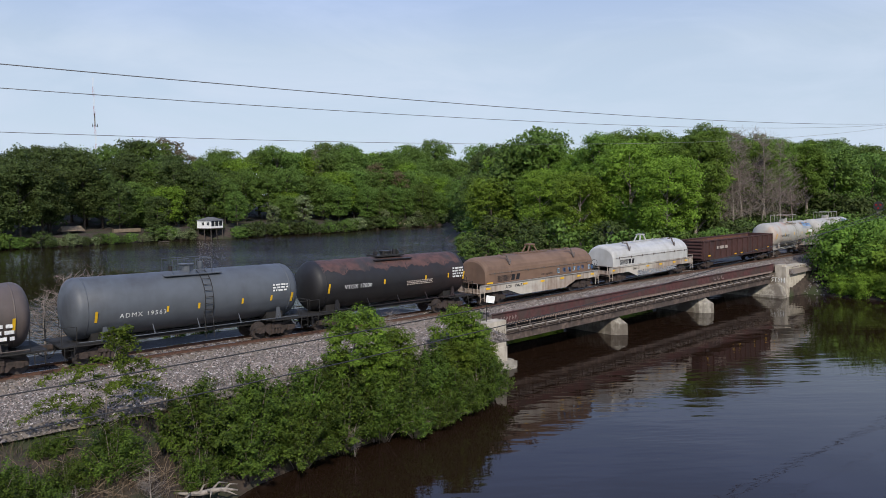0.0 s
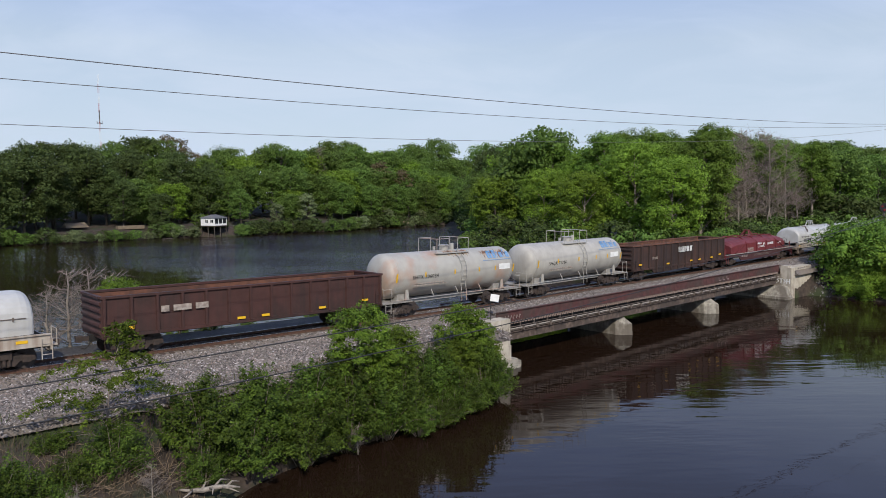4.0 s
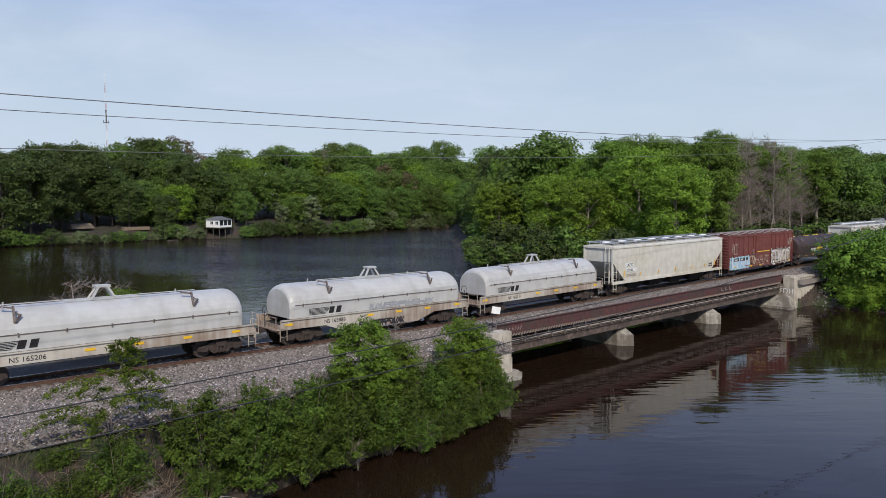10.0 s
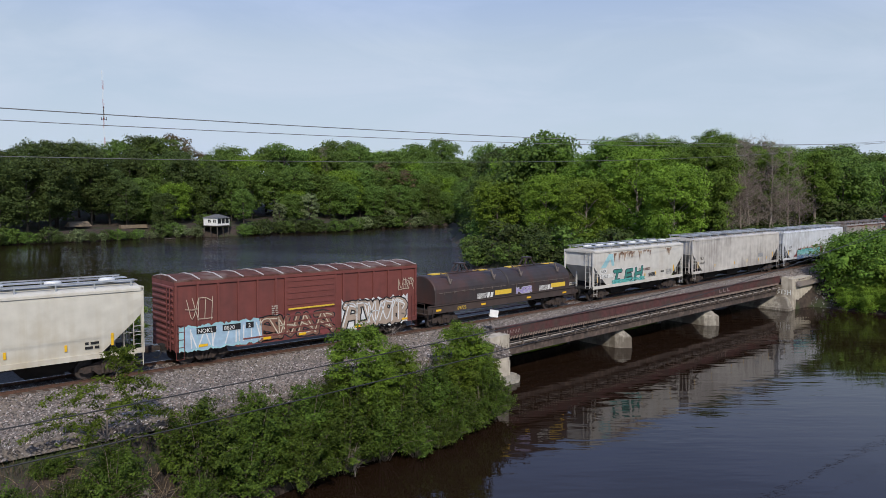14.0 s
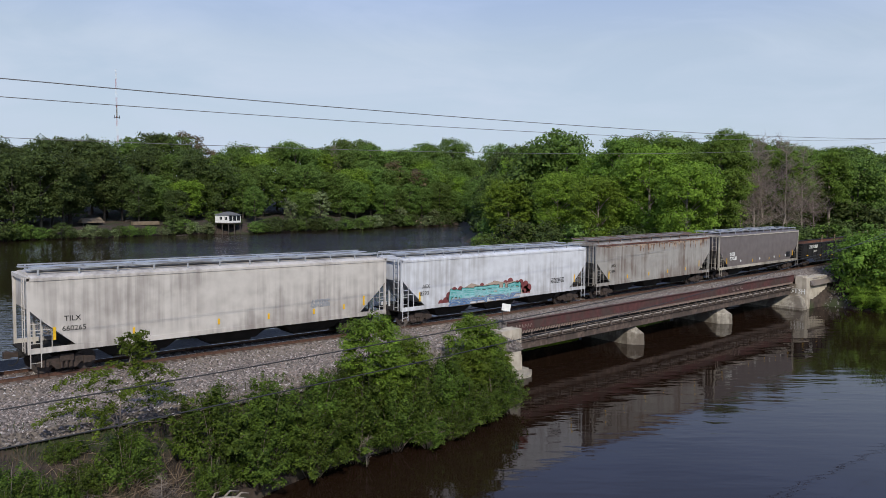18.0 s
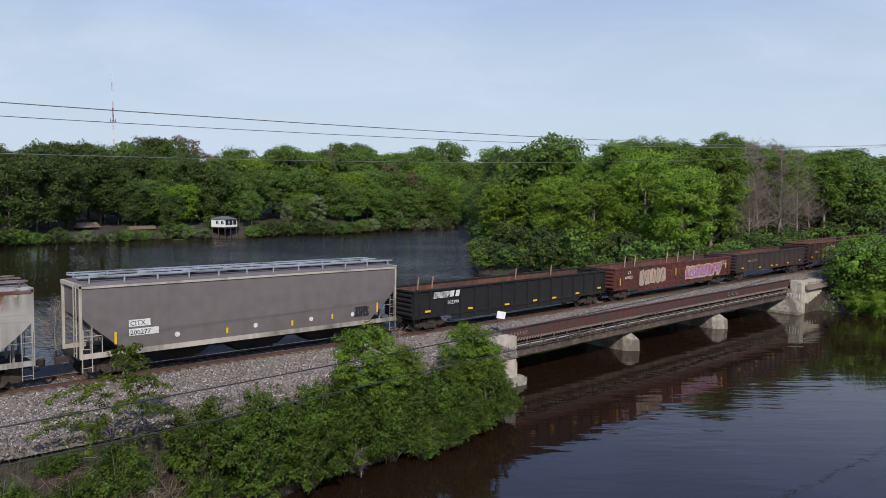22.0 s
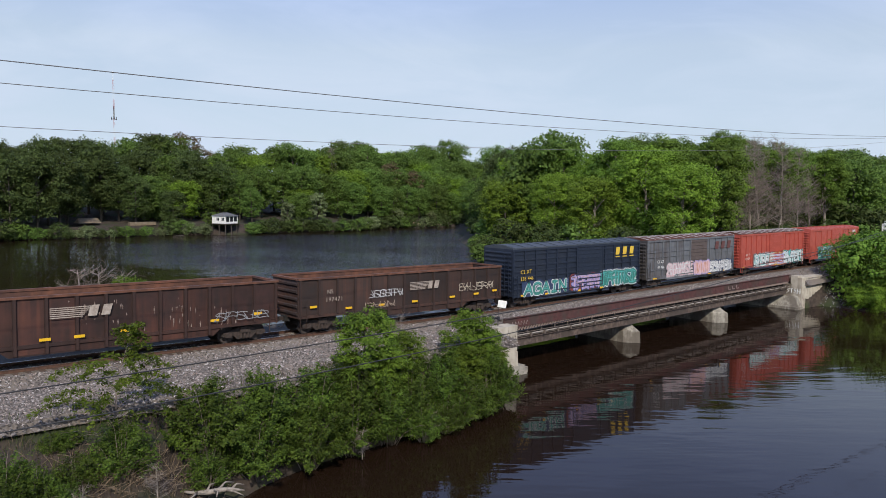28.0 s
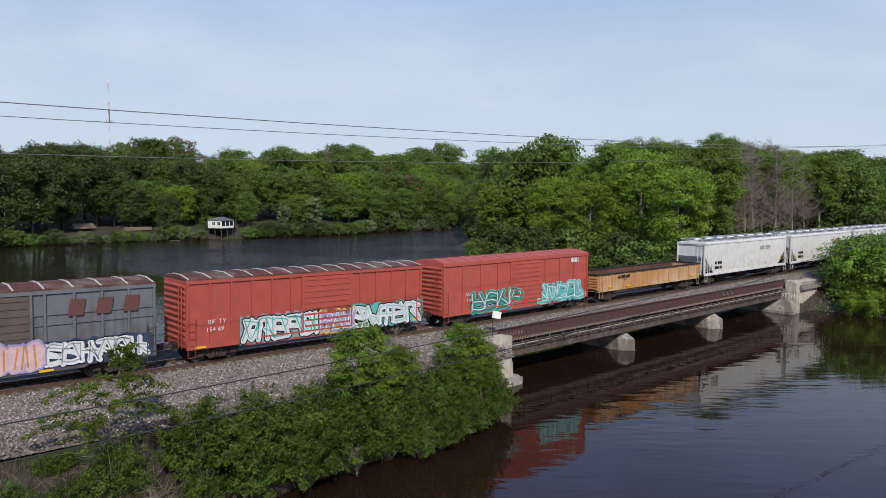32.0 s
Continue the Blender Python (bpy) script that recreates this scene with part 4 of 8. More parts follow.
# bushes on the near bank and at the far abutment
BUSH = kinds([bush_model(51, 3.1, 1.75, 11500, .070, .5), bush_model(52, 2.9, 1.8, 11500, .068, .55), tree_model(53, 4.5, 1.32, 13500, .076, .04, 46, .45, 8),
              bush_model(54, 1.9, 1.4, 6500, .062, .5), bush_model(55, 1.5, .55, 1500, .05, .4, 30)],
             [LEAF_BUSH, LEAF_BUSH, LEAF_SHOOT, LEAF_BUSH, LEAF_BROWN], TWIG, "bush", "dense green bush on the bank above the water", "bush", "bushes on the near bank")
for gx, gy, s, k in ((-23.7, -8.6, 1.0, 1), (-22.3, -9.9, .85, 1), (-21.2, -8.3, 1.0, 1), (-19.7, -9.8, .9, 1), (-18.6, -8.3, .98, 1), (-17.2, -9.6, .92, 0), (-16.2, -7.9, .95, 0),
                     (-15.4, -7.9, 1.02, 2), (-14.3, -8.4, .74, 2), (-13.4, -9.2, 1.0, 0), (-12.8, -7.7, .76, 2), (-15.2, -9.6, .9, 0), (-11.0, -8.4, .95, 0), (-10.0, -9.4, .75, 1), (-9.6, -7.5, .9, 0),
                     (-8.5, -7.9, .72, 2), (-7.6, -7.1, 1.03, 2), (-7.4, -8.7, .9, 0), (-6.3, -6.8, .80, 2), (-5.5, -7.1, .60, 2), (-5.9, -7.9, .75, 1), (-24.6, -10.4, .7, 3), (-27.4, -9.2, .9, 3), (-27.0, -8.2, .7, 3),
                     (-31.2, -9.3, .8, 3), (-30.4, -9.9, .7, 3), (-31.9, -8.6, .7, 3), (-29.6, -10.4, .45, 3), (-31.4, -10.4, .8, 3), (-29.0, -9.4, .62, 3), (-23.9, -6.5, .85, 4), (-24.5, -6.9, .6, 4), (-29.2, -7.2, .4, 3), (-28.5, -7.0, .35, 3), (-20.2, -6.9, .7, 3), (-17.0, -6.7, .7, 3), (-12.0, -10.2, .7, 3), (-10.9, -9.9, .75, 3), (-9.2, -9.5, .75, 3), (-8.0, -9.1, .8, 3), (-13.6, -10.4, .75, 3), (-6.6, -8.6, .7, 3)):
    put(BUSH[k], at(gx, gy + (.15 if gy < -9.1 and gx > -24 else 0), s * 1.14, rr.uniform(0, 6)))
ABUT = kinds([tree_model(61, 7.6, 4.3, 15000, .15, .0, 60, .7, 12), tree_model(62, 6.2, 3.9, 12500, .15, .0, 50, .7, 12)], [LEAF_WOOD, LEAF_MID], TWIG, "bush", "large rounded green bush by the far abutment", "bush", "bushes by the far abutment")
for gx, gy, s, k in ((50.0, -9.4, 1.08, 0), (47.6, -10.6, .55, 1), (48.6, -13.6, 1.0, 1), (54.0, -9.4, 1.1, 0), (53.6, -14.4, 1.1, 0), (59.5, -11, 1.1, 0), (47.4, -13.2, .5, 1), (47.2, -16.4, .8, 1), (46.5, -9.5, .42, 1), (46.4, -11.6, .48, 1), (46.4, -14.4, .5, 1)):
    m = at(gx + 3.9, gy + 1.2, s * 1.05, rr.uniform(0, 6))
    m.translation.z = LAKE - .7 * s
    put(ABUT[k], m)
# bushes on the lake side of the causeway
for gx, gy, s, k in ((-22.0, 5.8, .95, 2), (-18.6, 6.0, .7, 2), (-16.9, 5.8, .6, 0), (-30, 6, .8, 0), (-14, 6.4, .6, 1), (-9, 6.4, .6, 1)):
    put(BUSH[k], at(gx, gy, s, rr.uniform(0, 6)))
for gx, gy, s in ((-24.6, 6.3, 2.05), (-23.4, 6.8, 2.1), (-25.6, 6.6, 1.7), (-22.4, 6.9, 2.0), (-21.4, 6.4, 1.6), (-11.4, -5.6, 1.05), (-11.9, -5.9, .9), (-26.8, -11.2, .6), (-29.4, -11.8, .6), (-17.5, -10.6, .5), (-8.3, -9.0, .5), (-13.2, -10.4, .5)):
    put(SCRUB, at(gx, gy, s, rr.uniform(0, 6)))


def sapling():
    """A young thin tree with arching leafy twigs."""
    rng = np.random.default_rng(71)
    ob = thing("sapling", "thin young tree with arching leafy twigs", "tree", at(-27.5, -7.7, 1.0, 0))
    wood, pos = Mesh(), []
    stem = [Vector((.12 * math.sin(i * .9), .10 * math.cos(i * .7), -.1 + i * .55)) + Vector((.12 * i, 0, 0)) for i in range(10)]
    wood.tube(stem, [.045, .042, .038, .034, .03, .026, .02, .015, .010, .005], 6)
    for i in range(46):
        t = rng.uniform(.06, .99)
        k = min(int(t * 9), 8)
        p = stem[k].lerp(stem[k + 1], t * 9 - k)
        az, ln = rng.random() * 6.28, rng.uniform(.8, 2.5) * (1.15 - .85 * t)
        pts = [p + Vector((math.cos(az) * ln * u, math.sin(az) * ln * u, ln * (.66 * u - .50 * u * u))) for u in (0, .25, .5, .75, 1)]
        wood.tube(pts, [.014, .011, .009, .006, .003], 4)
        for _ in range(120 if t > .5 else 55):
            u = rng.uniform(.2, 1.02) * 4
            q = min(int(u), 3)
            pos.append(pts[q].lerp(pts[q + 1], u - q) + Vector(rng.normal(size=3)) * .065)
    for i in range(13):
        t, az = rng.uniform(.26, .70), i * .571 + rng.normal() * .2
        k = int(t * 9)
        p = stem[k].lerp(stem[k + 1], t * 9 - k)
        ln = rng.uniform(2.0, 3.2) * (1.25 - .6 * t)
        pts = [p + Vector((math.cos(az) * ln * u, math.sin(az) * ln * u, ln * (.58 * u - .60 * u * u))) for u in (0, .2, .4, .6, .8, 1)]
        wood.tube(pts, [.016, .013, .011, .009, .006, .003], 4)
        for _ in range(300):
            u = rng.uniform(.35, 1.02) * 5
            q = min(int(u), 4)
            pos.append(pts[q].lerp(pts[q + 1], u - q) + Vector(rng.normal(size=3)) * .07)
    part("stem", wood, TWIG, ob)
    v, f = leaf_cloud([(*p, .05) for p in pos], len(pos), .08, rng, slim=.42, tufts=0)
    part("leaves", cloud_mesh("leaves", v, f, LEAF_SHOOT), LEAF_SHOOT, ob)


sapling()
for ob in FAR + MID + WILLOW + BRONZE + THICK + DEAD + BUSH + ABUT + [SCRUB]:
    for o in (*ob.children_recursive, ob):
        bpy.data.objects.remove(o)


def blades(name, label, count, spots, size, material, seed):
    """Tufts of upright thin blades in one mesh."""
    rng = np.random.default_rng(seed)
    v = np.zeros((count, 4, 3))
    for i in range(count):
        x0, x1, y0, y1 = spots[i % len(spots)]
        x, y = rng.uniform(x0, x1), rng.uniform(y0, y1)
        z = height(x, y) if y < -6 or y > 3 else shoulder(y) + grade(x)
        if z < .05:
            continue
        h, az = size * rng.uniform(.4, 1.3), rng.random() * 6.28
        lean = rng.normal(size=2) * .35 * h
        w = np.array([math.cos(az), math.sin(az), 0]) * .012
        b, t = np.array([x, y, z - .03]), np.array([x + lean[0], y + lean[1], z + h])
        m = (b + t) / 2 - np.array([lean[0], lean[1], 0]) * .2
        v[i] = [b - w, m - w, t, m + w]
    f = np.arange(count * 4).reshape(-1, 4)
    return tagged(new(name, cloud_mesh(name, v.reshape(-1, 3), f, material)), label, "grass", kind="stuff")


blades("dry_grass", "dry straw-coloured grass on the bank", 3000, [(-34, -24, -12.5, -6.2), (-24, -2, -6.6, -5.6), (-30, -25, -12.5, -9)], .42, DRY, 3)
blades("grass", "green grass and weeds along the ballast edge", 2400, [(-34, -3, -7.0, -5.4), (-26, -3, -7.2, -5.8)], .34, GRASS, 4)


def litter(name, label, count, area, rng):
    """Fallen dead twigs lying on the bare bank."""
    m = Mesh()
    for i in range(count):
        x, y = rng.uniform(area[0], area[1]), rng.uniform(area[2], area[3])
        z = height(x, y)
        if z < .05:
            continue
        a, ln = rng.uniform(0, 6.28), rng.uniform(.15, .9)
        p = Vector((x, y, z + .02))
        q = p + Vector((math.cos(a) * ln, math.sin(a) * ln, 0))
        q.z = height(q.x, q.y) + rng.uniform(.02, .25)
        m.tube([p, p.lerp(q, .5) + Vector((rng.normal() * .05, rng.normal() * .05, .04)), q], [.009, .007, .003], 4, False)
    tagged(part(name, m, BARK), label, "twigs", kind="stuff")


litter("fallen_twigs", "dry grey twigs strewn over the bare bank", 190, (-33, -22, -13.5, -6.2), np.random.default_rng(12))
litter("fallen_twigs", "dead twigs along the waterline under the bushes", 420, (-24, -4, -11.0, -7.6), np.random.default_rng(13))


def canes(name, label, count, spot, rng):
    """Dead straw-coloured stalks that lean on one another."""
    m = Mesh()
    for _ in range(count):
        x, y = rng.uniform(spot[0], spot[1]), rng.uniform(spot[2], spot[3])
        a, ln = rng.uniform(0, 6.28), rng.uniform(.6, 1.5)
        p = Vector((x, y, height(x, y) - .03))
        q = p + Vector((math.cos(a) * ln * .8, math.sin(a) * ln * .8, ln * rng.uniform(.12, .55)))
        m.tube([p, p.lerp(q, .5) + Vector((0, 0, .08)), q], [.012, .010, .005], 4, False)
    tagged(part(name, m, CANE), label, "stalks", kind="stuff")


CANE = mat("dead_cane", (0.24, 0.175, 0.115), (0.13, 0.095, 0.065), 4, 0.9)
canes("dead_canes", "dead straw-coloured stalks leaning at the bank's foot", 130, (-28.6, -25.6, -10.6, -8.4), np.random.default_rng(21))
canes("dead_canes", "dead stalks on the bare earth of the bank", 110, (-32, -26.0, -10.8, -7.4), np.random.default_rng(23))
canes("dead_canes", "dead straw-coloured stalks beside the driftwood", 60, (-26.4, -23.6, -11.4, -9.6), np.random.default_rng(22))
# ---- things round the lake ----


def wire(y0, y1, z0, z1, z2, r, label, metal):
    pts = [(x, y0 + y1 * x, z0 + z1 * x + z2 * x * x) for x in np.arange(-146, 74.1, 4.0)]
    tagged(part("overhead_wire", Mesh().tube(pts, r, 6), metal), label, "wire", "overhead wires")


for y0, y1, z0, z1, z2 in ((-20.159, -.00592, 14.722, .03692, .000514), (-15.453, -.00869, 14.854, .03541, .000491), (-10.299, -.00512, 14.193, .03853, .000528)):
    wire(y0, y1, z0, z1, z2, .0115, "thin grey aluminium power line strung above the bank", WIRE)
for y0, z0, z1, z2 in ((-16.03, 6.967, .03193, .000493), (-15.99, 6.264, .05263, .000846)):
    wire(y0, 0, z0, z1, z2, .020, "black cable hanging low beside the railway", CABLE)

# the poles that carry the wires
for x in (74.0, -146.0):
    pole = thing("utility_pole", "tall wooden pole frame carrying the wires", "utility pole", pose(x, -16.0, min(max(height(x, -16), -1), 3)), "utility poles")
    z0 = min(max(height(x, -16), -1), 3)
    for y in (-2.4, 2.4):
        part("pole", Mesh().tube([(0, y, -1.5), (0, y, 20.6 - z0)], [.2, .13], 8), BARK, pole)
    part("crossarm", Mesh().box(-.12, .12, -5.2, 6.2, 19.7 - z0, 19.95 - z0), BARK, pole)
    part("lower_crossarm", Mesh().box(-.12, .12, -2.6, 2.6, 11.8 - z0, 12.0 - z0).box(-.12, .12, -2.6, 2.6, 14.6 - z0, 14.8 - z0), BARK, pole)

# radio mast far beyond the trees
mast = thing("radio_mast", "tall thin red and white radio mast", "mast", pose(194, 700, 0))
RED = mat("mast_red", (.45, .08, .06))
for i in range(14):
    m = Mesh()
    for a in (0, 2.09, 4.19):
        m.tube([(.7 * math.cos(a), .7 * math.sin(a), i * 9.0), (.7 * math.cos(a), .7 * math.sin(a), i * 9.0 + 9.0)], .07, 4)
    for k in range(6):
        a, b = 2.09 * (k % 3), 2.09 * ((k + 1) % 3)
        m.bar((.7 * math.cos(a), .7 * math.sin(a), i * 9 + k * 1.5), (.7 * math.cos(b), .7 * math.sin(b), i * 9 + k * 1.5 + 1.5), .05)
    part("mast_section", m, RED if i % 2 == 0 else WHITE, mast)
part("antenna_frame", Mesh().box(-2.6, 2.6, -.2, .2, 79.6, 80.2).box(-2.5, -2.1, -.2, .2, 79, 82).box(2.1, 2.5, -.2, .2, 79, 82).box(-.4, .4, -.4, .4, 80, 92), DARKSTEEL, mast)

# boathouse on stilts
GLASS = mat("dark_window", (.03, .035, .04), None, 2, .15)
ROOFG = mat("grey_shingle", (.13, .13, .135), (.09, .09, .092), 6, .9)
STILT = mat("stilt_wood", (.10, .085, .07), (.06, .05, .04), 5, .9)
bh = thing("boathouse", "small white boathouse on stilts over the water", "boathouse", pose(53.8, 157.1, .35, 0, 0, 20))
bh.scale = (.87, .87, 1.0)
part("floor", Mesh().box(-2.8, 2.8, -3.1, 3.1, 2.0, 2.2), STILT, bh)
part("wall", Mesh().box(-2.7, 2.7, -1.0, 2.95, 2.2, 4.35).box(-2.7, -2.58, -2.95, -1.0, 2.2, 4.35), WHITE, bh, "white boarded wall")
part("porch_wall", Mesh().box(-2.58, 2.7, -2.95, -2.83, 2.2, 2.75).box(-2.58, 2.7, -2.95, -2.83, 4.18, 4.35).box(2.58, 2.7, -2.83, -1.0, 2.2, 2.75), WHITE, bh)
for x in (-2.5, -.85, .85, 2.62):
    part("porch_post", Mesh().box(x - .1, x + .1, -2.96, -2.82, 2.75, 4.18), WHITE, bh)
for x in (-1.67, 0, 1.73):
    part("porch_screen", Mesh().box(x - .74, x + .74, -2.88, -2.86, 2.75, 4.18), GLASS, bh, "dark screened porch opening")
for y in (-1.9, .3):
    w = part("window", Mesh().box(-2.76, -2.70, y - .62, y + .62, 2.95, 3.95), WHITE, bh)
    for q in (-.30, .30):
        part("pane", Mesh().box(-2.785, -2.762, y + q - .24, y + q + .24, 3.03, 3.87), GLASS, w)
part("roof", Mesh().add([(-3.0, -3.3, 4.35), (3.0, -3.3, 4.35), (3.0, 3.3, 4.35), (-3.0, 3.3, 4.35), (-1.2, 0, 5.25), (1.2, 0, 5.25)], [(0, 1, 5, 4), (2, 3, 4, 5), (0, 4, 3), (1, 2, 5), (0, 3, 2, 1)]), ROOFG, bh, "grey shingled hip roof")
for x in (-2.5, 0, 2.5):
    for y in (-2.8, 0, 2.8):
        part("stilt", Mesh().tube([(x, y, -1.6), (x, y, 2.0)], .11, 6), STILT, bh)
# cottages in the wood
BRICKRED = mat("brown_siding", (.10, .05, .04), (.07, .038, .03), 3, .8)
for x, y, w, ang in ((170, 180, 8, 35),):
    c = thing("cottage", "dark red-brown cottage half hidden by trees", "house", pose(x, y, height(x, y) - .2, 0, 0, ang), "cottages in the wood")
    part("wall", Mesh().box(-w / 2, w / 2, -2.5, 2.5, 0, 3.4), BRICKRED, c)
    part("roof", Mesh().add([(-w / 2 - .4, -3, 3.3), (w / 2 + .4, -3, 3.3), (w / 2 + .4, 3, 3.3), (-w / 2 - .4, 3, 3.3), (-w / 2 - .4, 0, 5.2), (w / 2 + .4, 0, 5.2)], [(0, 1, 5, 4), (2, 3, 4, 5), (0, 4, 3), (1, 2, 5), (0, 3, 2, 1)]), ROOFG, c)
    for k in (-1, 1):
        f = part("window", Mesh().box(k * w * .25 - .5, k * w * .25 + .5, -2.56, -2.5, 1.2, 2.4), WHITE, c)
        part("pane", Mesh().box(k * w * .25 - .42, k * w * .25 + .42, -2.585, -2.562, 1.28, 2.32), GLASS, f)
# garden on the left of the far shore
shed = thing("garden_shelter", "low tan tent-like shelter in a shaded garden", "shelter", pose(21.5, 171, height(21.5, 171) - .05, 0, 0, 10))
TAN = mat("tan_canvas", (.20, .155, .105), (.15, .115, .08), 3, .8)
part("canopy", Mesh().add([(-3, -1.6, .7), (3, -1.6, .7), (3, 1.6, .7), (-3, 1.6, .7), (-2.6, 0, 2.0), (2.6, 0, 2.0)], [(0, 1, 5, 4), (2, 3, 4, 5), (0, 4, 3), (1, 2, 5), (0, 3, 2, 1)]), TAN, shed)
for x in (-2.7, 2.7):
    for y in (-1.4, 1.4):
        part("pole", Mesh().tube([(x, y, -.1), (x, y, .75)], .05, 5), STILT, shed)
tagged(part("garden_path", Mesh().box(31, 38, 166.5, 168.5, 2.0, 2.9), TAN), "pale paved terrace above the water", "terrace", kind="structure")
for x, y, w, h, turn in ((127.0, 161.6, 2.6, 2.3, -42), (137.2, 160.4, 1.5, 1.7, -46), (144.4, 156.6, 1.9, 1.6, -52)):
    rng, cols, rows = np.random.default_rng(int(x)), 15, 9
    m = Mesh()
    rim = [max(0, 1 - abs(i / (cols - 1) * 2 - 1) ** 2.4) * rng.uniform(.62, 1.1) for i in range(cols)]
    grid = [(w * (i / (cols - 1) * 2 - 1) + rng.normal() * .07, (j / (rows - 1)) ** 1.5 * 2.4 + rng.normal() * .16, h * rim[i] * math.sin(min(j / (rows - 3), 1) * 1.57) + rng.normal() * .08 - .3) for j in range(rows) for i in range(cols)]
    m.add(grid, [(j * cols + i, j * cols + i + 1, (j + 1) * cols + i + 1, (j + 1) * cols + i) for j in range(rows - 1) for i in range(cols - 1)])
    ob = part("eroded_bank", m, SAND)
    ob.matrix_basis = pose(x, y, LAKE, 0, 0, turn)
    tagged(ob, "bare eroded sandy patch of the shore", "bank", kind="structure")
dock = thing("floating_dock", "small pale floating dock near the garden shore", "dock", pose(40.2, 156.2, LAKE, 0, 0, 5))
part("deck", Mesh().box(-1.2, 1.2, -.4, .4, .06, .16), PIPE, dock)
for x in (-1.2, 0, 1.2):
    part("float", Mesh().tube([(x, -.55, .02), (x, .55, .02)], .14, 6), STILT, dock)

# railway signal beyond the far bank
sg = thing("railway_signal", "railway signal mast with two black heads", "railway signal", pose(74, -4.6, 2.2))
part("mast", Mesh().tube([(0, 0, -.2), (0, 0, 7.0)], .09, 8), PIPE, sg)
LENS = mat("red_lens", (.30, .02, .02), None, 2, .2)
for z in (4.9, 6.6):
    hd = part("signal_head", Mesh().tube([(-.14, -.1, z), (-.06, -.1, z)], .62, 18), DARKSTEEL, sg)
    for a in (.5, 2.6, 4.7):
        part("lens", Mesh().tube([(-.20, -.1 + .3 * math.cos(a), z + .3 * math.sin(a)), (-.14, -.1 + .3 * math.cos(a), z + .3 * math.sin(a))], .12, 10), LENS, hd)
part("ladder", Mesh().bar((.3, .2, 0), (.3, .2, 7), .03).bar((.3, -.2, 0), (.3, -.2, 7), .03), PIPE, sg)

# driftwood at the foot of the bank
log = thing("driftwood", "pale forked driftwood stump lying at the water's edge", "driftwood", pose(-24.9, -11.3, .26, 0, 0, -12))
log.scale = (.64, .64, .64)
part("trunk", Mesh().tube([(-1.5, .5, .30), (-.8, .25, .18), (-.1, .05, .14), (.6, -.05, .2), (1.3, -.1, .12), (1.9, -.35, .02)], [.05, .11, .16, .15, .10, .04], 9), BARK_PALE, log, smooth=True)
for pts in (((-.2, 0, .2), (.1, .45, .42), (.55, .7, .40)), ((.5, 0, .22), (.95, .35, .46), (1.5, .45, .30)), ((.9, -.1, .15), (1.3, -.5, .12), (1.7, -.95, -.02)), ((-.7, .2, .2), (-1.0, -.3, .22), (-1.5, -.55, .08)),
            ((.2, 0, .2), (.35, -.4, .3), (.2, -.8, .12)), ((1.2, -.1, .15), (1.55, .1, .32), (2.0, .05, .22))):
    part("root", Mesh().tube(pts, [.085, .055, .018], 7), BARK_PALE, log, smooth=True)


# ---- train: shared pieces ----
GRIME = (0.07, 0.06, 0.052)
TRUCKM = mat("truck_rust", (0.055, 0.037, 0.030), (0.03, 0.023, 0.02), 6, 0.85, bump=0.2, bscale=25)
WHEELM = mat("wheel_steel", (0.075, 0.06, 0.055), (0.05, 0.04, 0.036), 6, 0.6, metal=0.3)
UNDER = mat("underframe_black", (0.018, 0.016, 0.015), (0.011, 0.010, 0.0095), 4, 0.8)
YELLOW = mat("reflector_yellow", (0.75, 0.45, 0.02), (0.65, 0.38, 0.02), 5, 0.4)
INK = mat("black_marking", (0.014, 0.014, 0.016), (0.028, 0.028, 0.03), 9, 0.95, spec=0.2)
CHALK = mat("white_marking", (0.72, 0.72, 0.70), (0.5, 0.5, 0.49), 9, 0.6)
GOLD = mat("yellow_marking", (0.70, 0.48, 0.05), (0.6, 0.4, 0.04), 9, 0.6)
FADED = mat("faded_marking", (0.42, 0.36, 0.31), (0.25, 0.2, 0.17), 5, 0.7)
BLUEMARK = mat("blue_marking", (0.16, 0.32, 0.55), (0.12, 0.25, 0.45), 6, 0.5)
REDMARK = mat("faded_red_mark", (0.13, 0.045, 0.04), (0.09, 0.04, 0.038), 6, 0.7)
SPRAY = {k: mat("spray_" + k, c, tuple(v * 0.8 for v in c), 3, 0.6) for k, c in dict(
    white=(0.66, 0.67, 0.68), teal=(0.10, 0.42, 0.40), aqua=(0.32, 0.55, 0.60), black=(0.02, 0.02, 0.025), red=(0.42, 0.06, 0.05), maroon=(0.2, 0.05, 0.05),
    orange=(0.55, 0.22, 0.06), yellow=(0.70, 0.55, 0.06), violet=(0.33, 0.28, 0.52), pink=(0.62, 0.42, 0.45), sky=(0.33, 0.47, 0.60), brown=(0.20, 0.10, 0.07),
    green=(0.04, 0.20, 0.17), grey=(0.30, 0.31, 0.33), navy=(0.03, 0.05, 0.11), blue=(0.07, 0.16, 0.34), cream=(0.55, 0.48, 0.38), tan=(0.38, 0.30, 0.24)).items()}


def loft(m, rings):
    """Joins equal rings of points in order and closes both ends."""
    n, k = len(rings[0]), len(m.v)
    m.v += [tuple(p) for r in rings for p in r]
    for i in range(len(rings) - 1):
        for j in range(n):
            a, b = k + i * n + j, k + i * n + (j + 1) % n
            m.f.append((a, b, b + n, a + n))
    m.f.append(tuple(k + j for j in reversed(range(n))))
    m.f.append(tuple(k + (len(rings) - 1) * n + j for j in range(n)))
    return m


